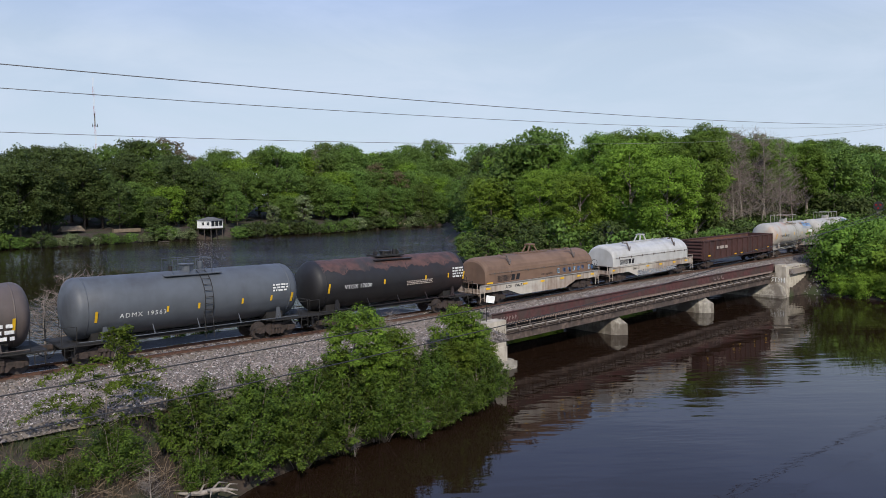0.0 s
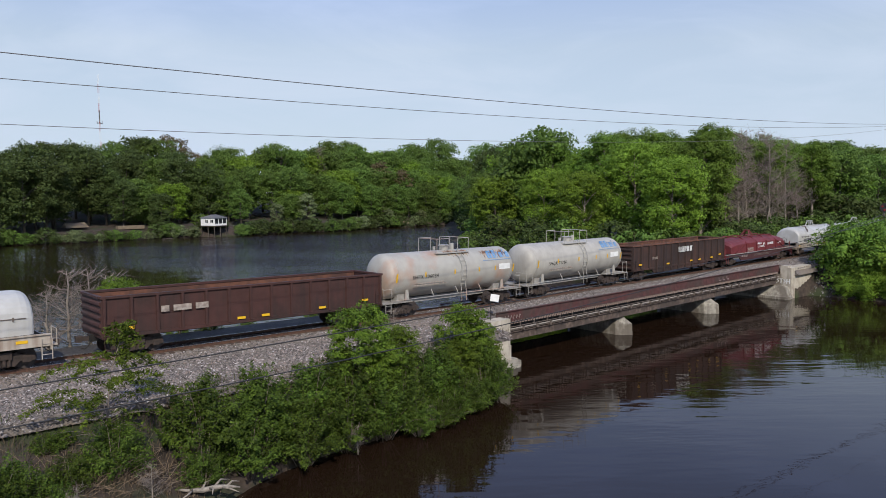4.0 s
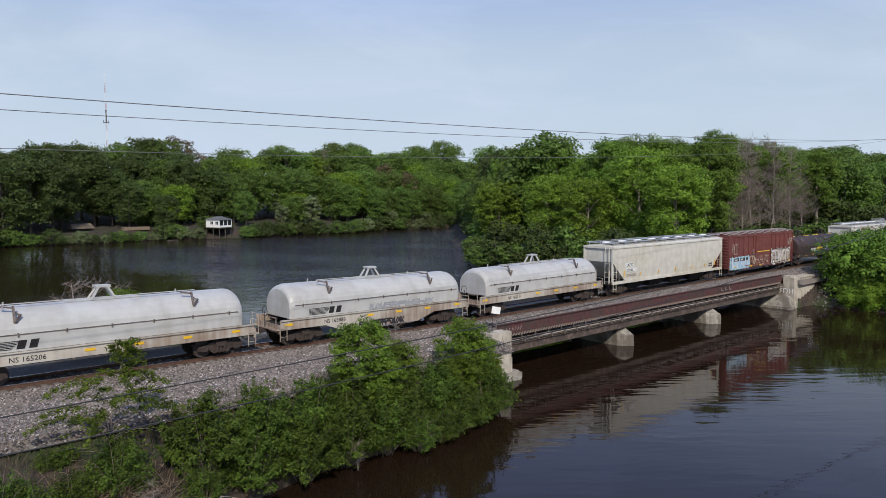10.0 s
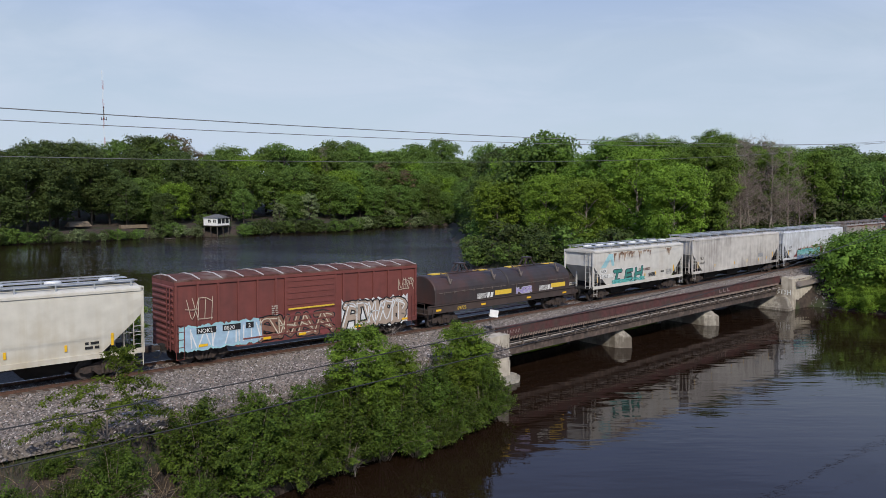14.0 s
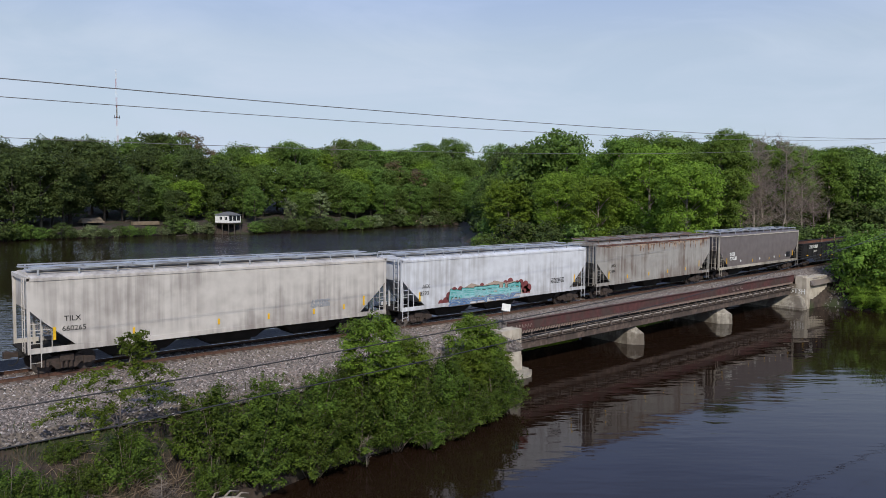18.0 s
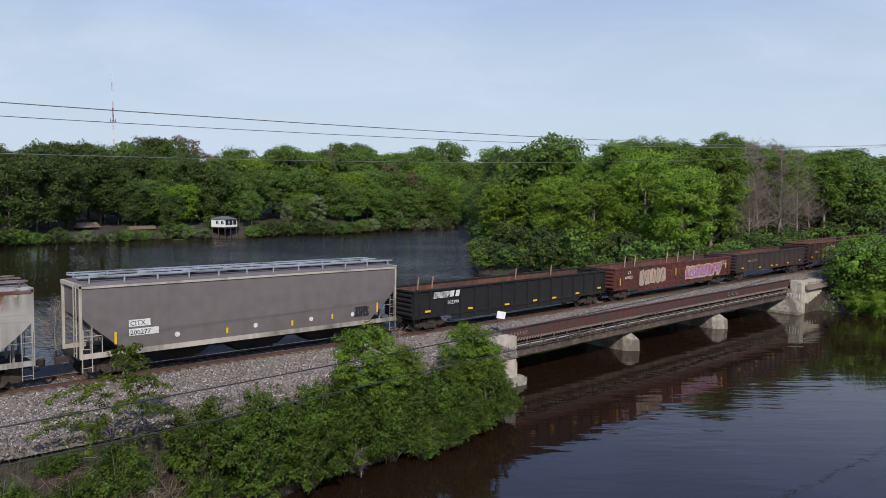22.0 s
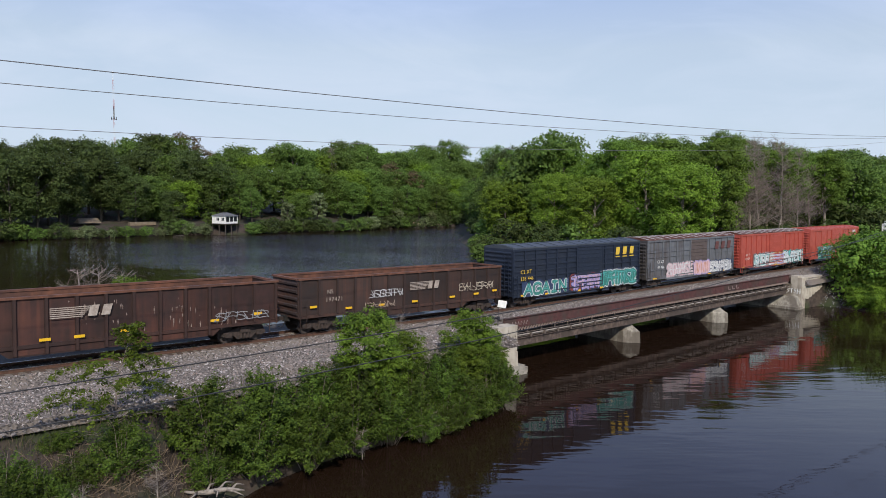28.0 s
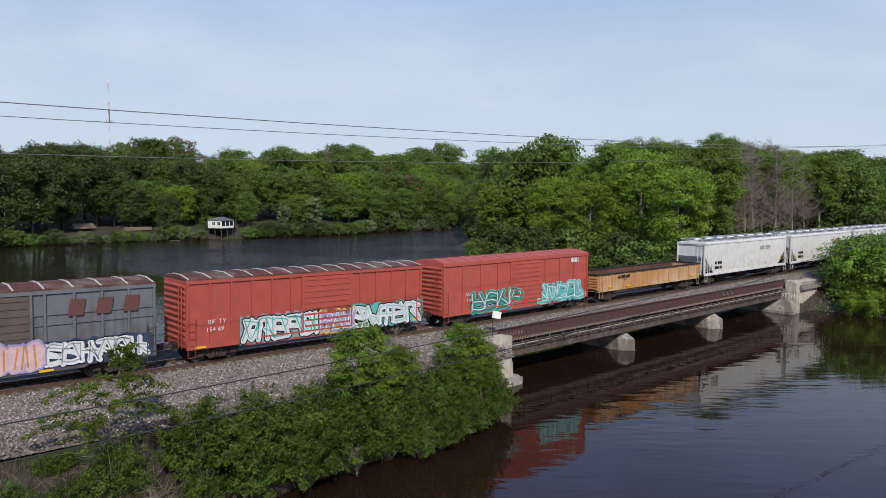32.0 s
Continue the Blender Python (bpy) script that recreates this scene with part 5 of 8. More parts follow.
def disc(m, c, r, axis, w, n=14):
    """A short cylinder at c along 'y' or 'z'."""
    c = Vector(c)
    d = Vector((0, w / 2, 0)) if axis == "y" else Vector((0, 0, w / 2))
    return m.tube([c - d, c + d], r, n)


def truck_data():
    fr = Mesh()
    for y in (-1.02, 1.02):
        out = [(-1.25, .42), (-1.18, .60), (-.85, .66), (-.45, .80), (.45, .80), (.85, .66), (1.18, .60), (1.25, .42), (1.02, .36), (.62, .42), (.40, .20), (-.40, .20), (-.62, .42), (-1.02, .36)]
        fr.plate(out, y - .06, y + .06)
        for x in (-.88, .88):
            fr.box(x - .17, x + .17, y - .10, y + .10, .34, .62)
        for x in (-.2, 0, .2):
            fr.tube([(x, y + (.09 if y > 0 else -.09), .26), (x, y + (.09 if y > 0 else -.09), .60)], .075, 8)
    fr.box(-.28, .28, -1.2, 1.2, .55, .86)
    ws = Mesh().tube([(0, -.98, .46), (0, .98, .46)], .09, 8)
    for y in (-.72, .72):
        s = 1 if y > 0 else -1
        disc(ws, (0, y, .46), .455, "y", .10, 20)
        disc(ws, (0, y - s * .07, .46), .485, "y", .035, 20)
        disc(ws, (0, y + s * .06, .46), .30, "y", .03, 16)
    return fr.data("truck"), ws.data("wheelset")


TRUCK, WHEELSET = truck_data()
COUPLER = Mesh().box(-.35, .30, -.11, .11, .76, .98).box(.22, .48, -.17, .12, .72, 1.02).data("coupler")
HOSE = Mesh().tube([(0, .25, .85), (.12, .28, .55), (.3, .3, .42), (.48, .28, .5)], .025, 5).data("air_hose")
YPLATE = {k: Mesh().box(-w / 2, w / 2, -.004, .004, 0, h).data("reflector") for k, (w, h) in dict(tall=(.12, .58), mid=(.11, .30), flat=(.46, .13), long=(.6, .11), short=(.28, .12)).items()}


def base(name, label, a, b, sill=UNDER, inset=1.75, gap=0.62, group="cars of the train"):
    """The empty of a car whose body reaches from a to b along the train, on two trucks."""
    e = thing(name, label, name.replace("_", " "), group=group)
    h = (b - a) / 2
    for s in (-1, 1):
        t = part("truck", TRUCK, TRUCKM, e)
        t.location.x = s * (h - inset)
        for q in (-.88, .88):
            part("wheelset", WHEELSET, WHEELM, t).location.x = q
        c = part("coupler", COUPLER, TRUCKM, e)
        c.matrix_basis = pose(s * (h + gap - .42), 0, 0, 0, 0, 0 if s > 0 else 180)
        part("air_hose", HOSE, UNDER, e).matrix_basis = pose(s * (h + gap - .55), 0, 0, 0, 0, 0 if s > 0 else 180)
    part("centre_sill", Mesh().box(-h - gap + .5, h + gap - .5, -.22, .22, .72, 1.05), sill, e)
    CARS.append((e, (a + b) / 2))
    return e, h


def marks(e, spots, kind, y, tilt=0.0):
    for x, z in spots:
        part("reflector", YPLATE[kind], YELLOW, e, "yellow reflector").matrix_basis = pose(x, y, z, tilt)


def words(e, text, x, z, size, material, y, name="lettering", tilt=0.0, space=1.0, wide=1.0):
    cu = bpy.data.curves.new(name, "FONT")
    cu.body, cu.size, cu.extrude, cu.space_character, cu.resolution_u = text, size, 0.003, space, 2
    ob = bpy.data.objects.new(name, cu)
    scene.collection.objects.link(ob)
    me = bpy.data.meshes.new_from_object(ob.evaluated_get(bpy.context.evaluated_depsgraph_get()))
    bpy.data.objects.remove(ob)
    me.materials.clear()
    o = part(name, me, material, e)
    o.matrix_basis = pose(x, y, z, 90 + tilt) @ Matrix.Diagonal((wide, 1, 1, 1))
    return o


def bars(e, x, z, w, h, rows, material, y, name="small_print", seed=1):
    """Lines of print too small to read."""
    r, m = random.Random(seed), Mesh()
    for i in range(rows):
        q = x
        zz = z - i * h * 1.7
        while q < x + w - h:
            d = min(h * r.uniform(1.0, 3.4), x + w - q)
            m.box(q, q + d, y - .003, y + .003, zz, zz + h)
            q += d + h * 0.7
    return part(name, m, material, e)


def logo_bars(e, x, z, w, h, material, y, tilt=0.0):
    """An emblem drawn as plain shapes: a stack of stripes with two slanted blocks beside it."""
    shapes = [Mesh().box(x, x + w * (0.52 + 0.03 * i), -.003, .003, z + h * i / 6, z + h * (i / 6 + 0.085)) for i in range(6)]
    for q in (0.60, 0.82):
        x0 = x + w * q
        shapes.append(Mesh().plate([(x0, z), (x0 + w * .15, z), (x0 + w * .20, z + h * .95), (x0 + w * .05, z + h * .95)], -.003, .003))
    for k, m in enumerate(shapes):
        part("emblem_stripe" if k < 6 else "emblem_block", m, material, e).matrix_basis = pose(0, y, 0, tilt)


def ribbon(m, pts, w, y, slot=0):
    """A flat painted stroke of even width with round joins and ends, curved smoothly through its points."""
    p = [Vector((q[0], 0, q[1])) for q in pts]
    p = [p[0] * 2 - p[1]] + p + [p[-1] * 2 - p[-2]]
    line = []
    for a, b, c, d in zip(p, p[1:], p[2:], p[3:]):
        for k in range(4):
            t = k / 4
            line.append((b * 2 + (c - a) * t + (a * 2 - b * 5 + c * 4 - d) * t * t + (b * 3 - a - c * 3 + d) * t ** 3) * .5)
    line.append(p[-2])
    first, n = len(m.v), len(line)
    for i, q in enumerate(line):
        g = (line[min(i + 1, n - 1)] - line[max(i - 1, 0)]).normalized()
        s = Vector((-g.z, 0, g.x)) * (w / 2)
        m.v += [(q.x + s.x, y, q.z + s.z), (q.x - s.x, y, q.z - s.z)]
    faces = [(first + 2 * i, first + 2 * i + 1, first + 2 * i + 3, first + 2 * i + 2) for i in range(n - 1)]
    for q, g in ((line[0], line[0] - line[1]), (line[-1], line[-1] - line[-2])):
        a0, k = math.atan2(g.z, g.x), len(m.v)
        m.v += [(q.x + w / 2 * math.cos(a0 + a), y, q.z + w / 2 * math.sin(a0 + a)) for a in (-1.57, -1.0, -.4, .4, 1.0, 1.57)]
        faces.append(tuple(range(k, k + 6)))
    m.f += faces
    m.slots += [slot] * len(faces)
    return m


def painted(name, m, colours, parent, label=""):
    """Links a mesh of painted strokes, each layer in its own colour."""
    me = bpy.data.meshes.new(name)
    me.from_pydata(m.v, [], m.f)
    for c in colours:
        me.materials.append(SPRAY[c])
    me.polygons.foreach_set("material_index", m.slots)
    o = new(name, me)
    o.parent = parent
    return tagged(o, label) if label else o


STEMS = (((-.8, -.9), (-.8, .9)), ((.8, -.9), (.75, .9)), ((0, -.9), (.05, .9)), ((-.85, -.9), (-.1, .9)), ((.85, -.9), (.05, .9)))
ARMS = (((-.8, .85), (.1, .9), (.8, .7)), ((-.8, 0), (.0, .08), (.7, -.05)), ((-.8, -.85), (.0, -.9), (.85, -.75)), ((-.7, .85), (.75, .55), (.6, -.05), (-.6, -.1)),
        ((.75, .75), (-.3, .9), (-.75, .35), (.3, -.1), (.75, -.5), (-.1, -.9), (-.8, -.7)), ((-.2, .05), (.4, -.4), (.9, -.95)), ((-.75, .85), (.1, -.85), (.85, .9)))
BLOCK = dict(A=(((-.85, -.9), (-.35, .1), (0, .9)), ((0, .9), (.4, .1), (.85, -.9)), ((-.5, -.25), (.5, -.25))), G=(((.8, .6), (.2, .9), (-.6, .7), (-.8, 0), (-.6, -.75), (.2, -.9), (.75, -.6), (.75, -.05), (.1, -.05)),),
             I=(((0, -.9), (0, .9)), ((-.5, .88), (.5, .88)), ((-.5, -.88), (.5, -.88))), N=(((-.75, -.9), (-.7, .9)), ((-.7, .9), (0, 0), (.7, -.9)), ((.7, -.9), (.75, .9))))


def glyph(r, cx, cw, z, h, letter=""):
    """The strokes of one sprayed block letter, or of an unreadable shape of stems and arms."""
    tilt = r.uniform(-.18, .22)
    a = BLOCK[letter] if letter else r.sample(STEMS, 2) + r.sample(ARMS, 2)
    k = 0 if letter else .10
    return [[(cx + cw * (p + r.uniform(-k, k) + tilt * q * .5), z + h * (.5 + .46 * (q + r.uniform(-k, k)))) for p, q in st] for st in a]


def spray(e, x, z, w, h, fill, edge, y, seed, letters=5, third=None, halo=None, blob=False, text=""):
    """Graffiti: a sprayed cloud behind block shapes, each with a rim, a fill and glints, in thin layers of paint."""
    r = random.Random(seed)
    top = e
    if halo:
        n = letters * 6
        rim = [(x - .25 + (w + .5) * i / n, r.uniform(-.13, .03), 1.0 + r.uniform(.0, .20)) for i in range(n + 1)]
        ring = [(a, z + b * h) for a, b, c in rim] + [(a, z + c * h) for a, b, c in reversed(rim)]
        m = Mesh().add([(a, y, b) for a, b in ring], [tuple(range(len(ring)))])
        m.slots = [0]
        top = painted("graffiti", m, [halo], e, "sprayed graffiti on a paint cloud")
    colours = [c for c in (edge, fill, third) if c]
    fat = .36 if blob else .24
    for i in range(letters):
        cx, cw = x + w * (i + .5) / letters, w / letters * (.5 if blob or text else .62)
        strokes, m = glyph(r, cx, cw, z, h, text[i] if text else ""), Mesh()
        width = min(fat * h, cw * (.95 if blob else .62))
        y0 = y - .003 - (i % 3) * .0012
        slot, m.slots = 0, []
        if blob:
            amp = [r.uniform(.82, 1.16) for _ in range(18)]
            for colour, grow, off in ((edge, 1.30, 0), (fill, 1.12, .003)):
                if colour:
                    ring = [(cx + cw * grow * amp[k] * math.copysign(abs(math.cos(k * .349)) ** .6, math.cos(k * .349)),
                             z + h * .5 + h * .5 * grow * amp[(k * 5) % 18] * math.copysign(abs(math.sin(k * .349)) ** .6, math.sin(k * .349))) for k in range(18)]
                    m.add([(a, y0 - off, b) for a, b in ring], [tuple(range(18))])
                    m.slots.append(slot)
                    slot += 1
            for k, q in enumerate(strokes[:2]):
                ribbon(m, q, width * .2, y0 - .005 - k * .0003, slot if third else 0)
            strokes = []
        if edge and strokes:
            for q in strokes:
                ribbon(m, q, width * 1.5, y0, slot)
            slot += 1
        for k, q in enumerate(strokes):
            ribbon(m, q, width, y0 - .003 - k * .0001, slot)
        slot += 1
        if third and strokes:
            for q in strokes:
                ribbon(m, [(a - width * .2, b + width * .12) for a, b in q[:3]], width * .22, y0 - .006, slot)
        m.v = [(a, b, min(max(c, z - .14), z + h * 1.2)) for a, b, c in m.v]
        painted("graffiti_letter", m, colours, top, "" if halo else "sprayed graffiti shape")
    return top


def ladder(e, x, y, z0, z1, w, material, along="x", rungs=None, name="ladder"):
    m = Mesh()
    d = Vector((w / 2, 0, 0)) if along == "x" else Vector((0, w / 2, 0))
    for s in (-1, 1):
        m.bar(Vector((x, y, z0)) + d * s, Vector((x, y, z1)) + d * s, .035)
    n = rungs or max(int((z1 - z0) / .38), 2)
    for i in range(n):
        z = z0 + (i + .5) * (z1 - z0) / n
        m.bar(Vector((x, y, z)) - d, Vector((x, y, z)) + d, .025)
    return part(name, m, material, e)


# ---- kinds of car ----
CARS = []


def boxcar(label, a, b, paint, endpaint, roof, seam, post_n, door, doorpaint=None, eave=4.31, sill=.80):
    e, h = base("boxcar", label, a, b, gap=0.72)
    doorpaint = doorpaint or paint
    W = 1.40
    part("body", Mesh().sweep([(-W, sill + .2), (W, sill + .2), (W, eave), (-W, eave)], -h + .06, h - .06), paint, e)
    roofm = Mesh().sweep([(-W - .05, eave), (W + .05, eave), (W + .05, eave + .08), (.5, eave + .24), (-.5, eave + .24), (-W - .05, eave + .08)], -h, h)
    part("roof", roofm, roof, e, "riveted sheet roof")
    for s in (-1, 1):
        part("side_sill", Mesh().plate([(-h, sill), (-h, sill + .28), (h, sill + .28), (h, sill), (h - 3.0, sill), (h - 3.3, sill - .12), (-h + 3.3, sill - .12), (-h + 3.0, sill)], s * (W + .02), s * (W + .085)), paint, e)
        part("top_chord", Mesh().box(-h, h, min(s * W, s * (W + .09)), max(s * W, s * (W + .09)), eave - .16, eave), paint, e)
    n = 14
    seam_me = loft(Mesh(), [[(x, -W - .06, eave + .075), (x, -W - .06, eave + .11), (x, -.5, eave + .275), (x, .5, eave + .275), (x, W + .06, eave + .11), (x, W + .06, eave + .075), (x, .5, eave + .235), (x, -.5, eave + .235)] for x in (-.035, .035)]).data("roof_seam")
    for i in range(n):
        part("roof_seam", seam_me, seam, e).location.x = -h + .12 + i * (2 * h - .24) / (n - 1)
    dx0, dx1 = door
    post = Mesh().box(-.055, .055, -.09, 0, sill + .26, eave - .15).data("side_post")
    for i in range(post_n + 1):
        x = -h + .08 + i * (2 * h - .16) / post_n
        if dx0 - .05 < x < dx1 + .05:
            continue
        for s in (-1, 1):
            part("side_post", post, paint, e).matrix_basis = pose(x, s * W, 0, 0, 0, 0 if s < 0 else 180)
    rib = loft(Mesh(), [[(0, y, -.09), (.07, y, -.04), (.07, y, .04), (0, y, .09)] for y in (-W + .1, W - .1)]).data("end_rib")
    for s in (-1, 1):
        part("end_wall", Mesh().box(min(s * (h - .06), s * h), max(s * (h - .06), s * h), -W - .02, W + .02, sill + .1, eave), endpaint, e)
        for i in range(10):
            part("end_rib", rib, endpaint, e).matrix_basis = pose(s * h, 0, sill + .5 + i * (eave - sill - .8) / 9, 0, 0, 0 if s > 0 else 180)
        ladder(e, s * (h - .25), -W - .13, sill + .05, sill + 1.6, .4, endpaint)
        ladder(e, s * (h + .12), s * .95, sill + .05, eave - .3, .4, endpaint, "y")
        part("stirrup", Mesh().tube([(s * (h - .45), -W - .1, sill + .05), (s * (h - .45), -W - .1, .42), (s * (h - .05), -W - .1, .42), (s * (h - .05), -W - .1, sill + .05)], .018, 5), endpaint, e)
    for s in (-1, 1):
        d = part("door", Mesh().box(dx0, dx1, min(s * (W + .02), s * (W + .10)), max(s * (W + .02), s * (W + .10)), sill + .3, eave - .2), doorpaint, e)
        for i in range(9):
            z = sill + .5 + i * (eave - sill - .9) / 8
            part("door_rib", Mesh().box(dx0 + .08, dx1 - .08, min(s * (W + .10), s * (W + .135)), max(s * (W + .10), s * (W + .135)), z, z + .09), doorpaint, d)
        for x in (dx0 - .05, dx1 + .05):
            part("door_post", Mesh().box(x - .05, x + .05, min(s * W, s * (W + .12)), max(s * W, s * (W + .12)), sill + .2, eave - .15), paint, e)
        part("door_rail", Mesh().box(dx0 - 2.6, dx1 + .1, min(s * W, s * (W + .13)), max(s * W, s * (W + .13)), sill + .22, sill + .30), paint, e)
    return e, h, -W - .105


def gondola(label, a, b, paint, inner, top, post_n, bottom=.80, deep=0.0, posts=True, chord=None, panel=None):
    e, h = base("gondola_car", label, a, b, gap=0.68)
    W = 1.42
    for s in (-1, 1):
        side = [(-h, 1.05), (-h, top), (h, top), (h, 1.05)]
        if deep:
            side = [(-h, 1.05), (-h, top), (h, top), (h, 1.05), (h - 3.1, 1.05), (h - 3.6, bottom), (-h + 3.6, bottom), (-h + 3.1, 1.05)]
        part("side_wall", Mesh().plate(side, s * W, s * (W - .03)), paint, e)
        if posts and s < 0:
            for i in range(post_n):
                x0 = -h + .20 + i * (2 * h - .24) / post_n
                x1 = x0 + (2 * h - .24) / post_n - .16
                low = bottom + .07 if deep and abs(x0) < h - 3.6 and abs(x1) < h - 3.6 else 1.145
                part("side_panel", Mesh().box(x0, x1, -W - .006, -W - .001, low, top - .01), panel or paint, e)
        part("side_lining", Mesh().box(-h + .02, h - .02, min(s * (W - .034), s * (W - .05)), max(s * (W - .034), s * (W - .05)), 1.1, top - .01), inner, e, "rusty inner wall")
        part("top_chord", Mesh().box(-h - .04, h + .04, min(s * (W - .09), s * (W + .1)), max(s * (W - .09), s * (W + .1)), top, top + .11), chord or paint, e)
        part("side_sill", Mesh().box(-h, h, min(s * (W + .002), s * (W + .07)), max(s * (W + .002), s * (W + .07)), .98, 1.14), paint, e)
    if posts:
        z0 = bottom + .06 if deep else 1.1
        pm = loft(Mesh(), [[(-.09, 0, z), (-.06, -.12, z), (.06, -.12, z), (.09, 0, z)] for z in (z0, top)]).data("side_post")
        ps = loft(Mesh(), [[(-.09, 0, z), (-.06, -.12, z), (.06, -.12, z), (.09, 0, z)] for z in (1.1, top)]).data("side_post")
        for i in range(post_n + 1):
            x = -h + .12 + i * (2 * h - .24) / post_n
            for s in (-1, 1):
                part("side_post", pm if abs(x) < h - 3.6 else ps, paint, e).matrix_basis = pose(x, s * W, 0, 0, 0, 0 if s < 0 else 180)
    part("floor", Mesh().box(-h, h, -W + .05, W - .05, 1.02, 1.12), inner, e, "rust-stained steel floor")
    rib = loft(Mesh(), [[(0, y, -.11), (.08, y, -.05), (.08, y, .05), (0, y, .11)] for y in (-W + .06, W - .06)]).data("end_rib")
    for s in (-1, 1):
        part("end_wall", Mesh().box(min(s * h, s * (h - .05)), max(s * h, s * (h - .05)), -W + .03, W - .03, .98, top), paint, e)
        part("end_chord", Mesh().box(min(s * (h + .08), s * (h - .1)), max(s * (h + .08), s * (h - .1)), -W + .09, W - .09, top, top + .11), chord or paint, e)
        for i in range(5):
            part("end_rib", rib, paint, e).matrix_basis = pose(s * h, 0, 1.25 + i * (top - 1.5) / 4, 0, 0, 0 if s > 0 else 180)
        ladder(e, s * (h - .3), -W - .12, .95, 1.95, .4, paint)
        part("stirrup", Mesh().tube([(s * (h - .5), -W - .08, 1.0), (s * (h - .5), -W - .08, .45), (s * (h - .1), -W - .08, .45), (s * (h - .1), -W - .08, 1.0)], .018, 5), paint, e)
    return e, h, -W - .008


def tank_car(label, a, b, paint, sillpaint, r=1.46, zc=2.56, platform="cage", gangway=True):
    e, h = base("tank_car", label, a, b, sillpaint, inset=1.5, gap=0.9)
    rings = []
    for x, k in ((-h, .08), (-h + .03, .40), (-h + .10, .66), (-h + .22, .84), (-h + .38, .95), (-h + .56, 1.0)):
        rings.append((x, k))
    rings += [(-h + .56 + (2 * h - 1.12) * i / 6, 1.0) for i in range(1, 6)]
    rings += [(-x, k) for x, k in reversed(rings[:6])]
    body = loft(Mesh(), [[(x, r * k * math.cos(t), zc + r * k * math.sin(t)) for t in [2 * math.pi * j / 36 for j in range(36)]] for x, k in rings])
    part("tank", body, paint, e, smooth=True)
    part("weld_band", loft(Mesh(), [[(x, (r + .008) * math.cos(t), zc + (r + .008) * math.sin(t)) for t in [2 * math.pi * j / 36 for j in range(36)]] for x in (-h + .74, -h + .80)]), paint, e, smooth=True)
    part("weld_band", loft(Mesh(), [[(x, (r + .008) * math.cos(t), zc + (r + .008) * math.sin(t)) for t in [2 * math.pi * j / 36 for j in range(36)]] for x in (h - .80, h - .74)]), paint, e, smooth=True)
    for s in (-1, 1):
        x = s * (h - 1.5)
        part("saddle", Mesh().box(x - .5, x + .5, -.95, .95, .95, 1.5), sillpaint, e)
        for q in (-1, 1):
            part("bolster_arm", Mesh().plate([(x - .20, .98), (x + .20, .98), (x + .09, 1.75), (x - .09, 1.75)], q * 1.32, q * 1.38), paint, e)
        part("end_platform", Mesh().box(min(s * (h - 1.9), s * (h + .45)), max(s * (h - 1.9), s * (h + .45)), -1.45, 1.45, .98, 1.05), sillpaint, e)
        rl = Mesh()
        for y in (-1.4, 1.4):
            rl.tube([(s * (h + .38), y, 1.05), (s * (h + .38), y, 1.95), (s * (h + .38), y * .25, 1.95)], .022, 5)
            rl.tube([(s * (h - .25), y, 1.05), (s * (h - .25), y, 1.9), (s * (h + .38), y, 1.9)], .02, 5)
        part("end_handrail", rl, paint if sillpaint is not UNDER else sillpaint, e)
        ladder(e, s * (h + .1), -1.5, .4, 1.05, .42, sillpaint, name="step")
    for q in (-1, 1):
        part("side_rail", Mesh().tube([(-h + .3, q * 1.47, 1.16), (h - .3, q * 1.47, 1.16)], .026, 6), paint, e)
        for i in range(5):
            x = (-h + 1.5) + i * (2 * h - 3) / 4
            part("rail_bracket", Mesh().bar((x, q * 1.47, 1.16), (x, q * 1.18, 1.6), .04), paint, e)
    zt = zc + r
    man = disc(disc(Mesh(), (0, 0, zt + .12), .34, "z", .34, 18), (0, 0, zt + .31), .40, "z", .06, 18)
    part("manway", man, paint, e)
    part("valve", disc(Mesh(), (.75, 0, zt + .2), .14, "z", .42, 10), paint, e)
    part("valve", disc(Mesh(), (-.8, .1, zt + .12), .10, "z", .28, 8), sillpaint, e)
    part("top_platform", Mesh().box(-1.5, 1.5, -.95, -.32, zt - .18, zt - .13).box(-1.5, 1.5, .32, .95, zt - .18, zt - .13), paint, e)
    if platform == "cage":
        rl = Mesh()
        for y in (-.93, .93):
            for x in (-1.45, -.35, .45, 1.45):
                rl.tube([(x, y, zt - .15), (x, y, zt + .82)], .022, 5)
            rl.tube([(-1.45, y, zt + .82), (-.35, y, zt + .82)], .022, 5).tube([(.45, y, zt + .82), (1.45, y, zt + .82)], .022, 5)
        for x in (-1.45, 1.45):
            rl.tube([(x, -.93, zt + .82), (x, .93, zt + .82)], .022, 5)
        part("safety_railing", rl, paint, e)
    elif platform == "hoop":
        rl = Mesh()
        for x in (-1.0, .2):
            rl.tube([(x, -.7, zt - .1), (x, -.7, zt + .62), (x + .85, -.7, zt + .62), (x + .85, -.7, zt - .1)], .022, 5)
            rl.tube([(x, .7, zt - .1), (x, .7, zt + .62), (x + .85, .7, zt + .62), (x + .85, .7, zt - .1)], .022, 5)
            rl.tube([(x + .85, -.7, zt + .62), (x + .85, .7, zt + .62)], .022, 5)
        part("safety_railing", rl, paint, e)
    else:
        rl = Mesh().box(-1.1, 1.1, -.6, .6, zt + .02, zt + .10)
        for x in (-.9, -.3, .3, .9):
            disc(rl, (x, -.2, zt + .2), .09, "z", .3, 8)
        part("valve_housing", rl, sillpaint, e)
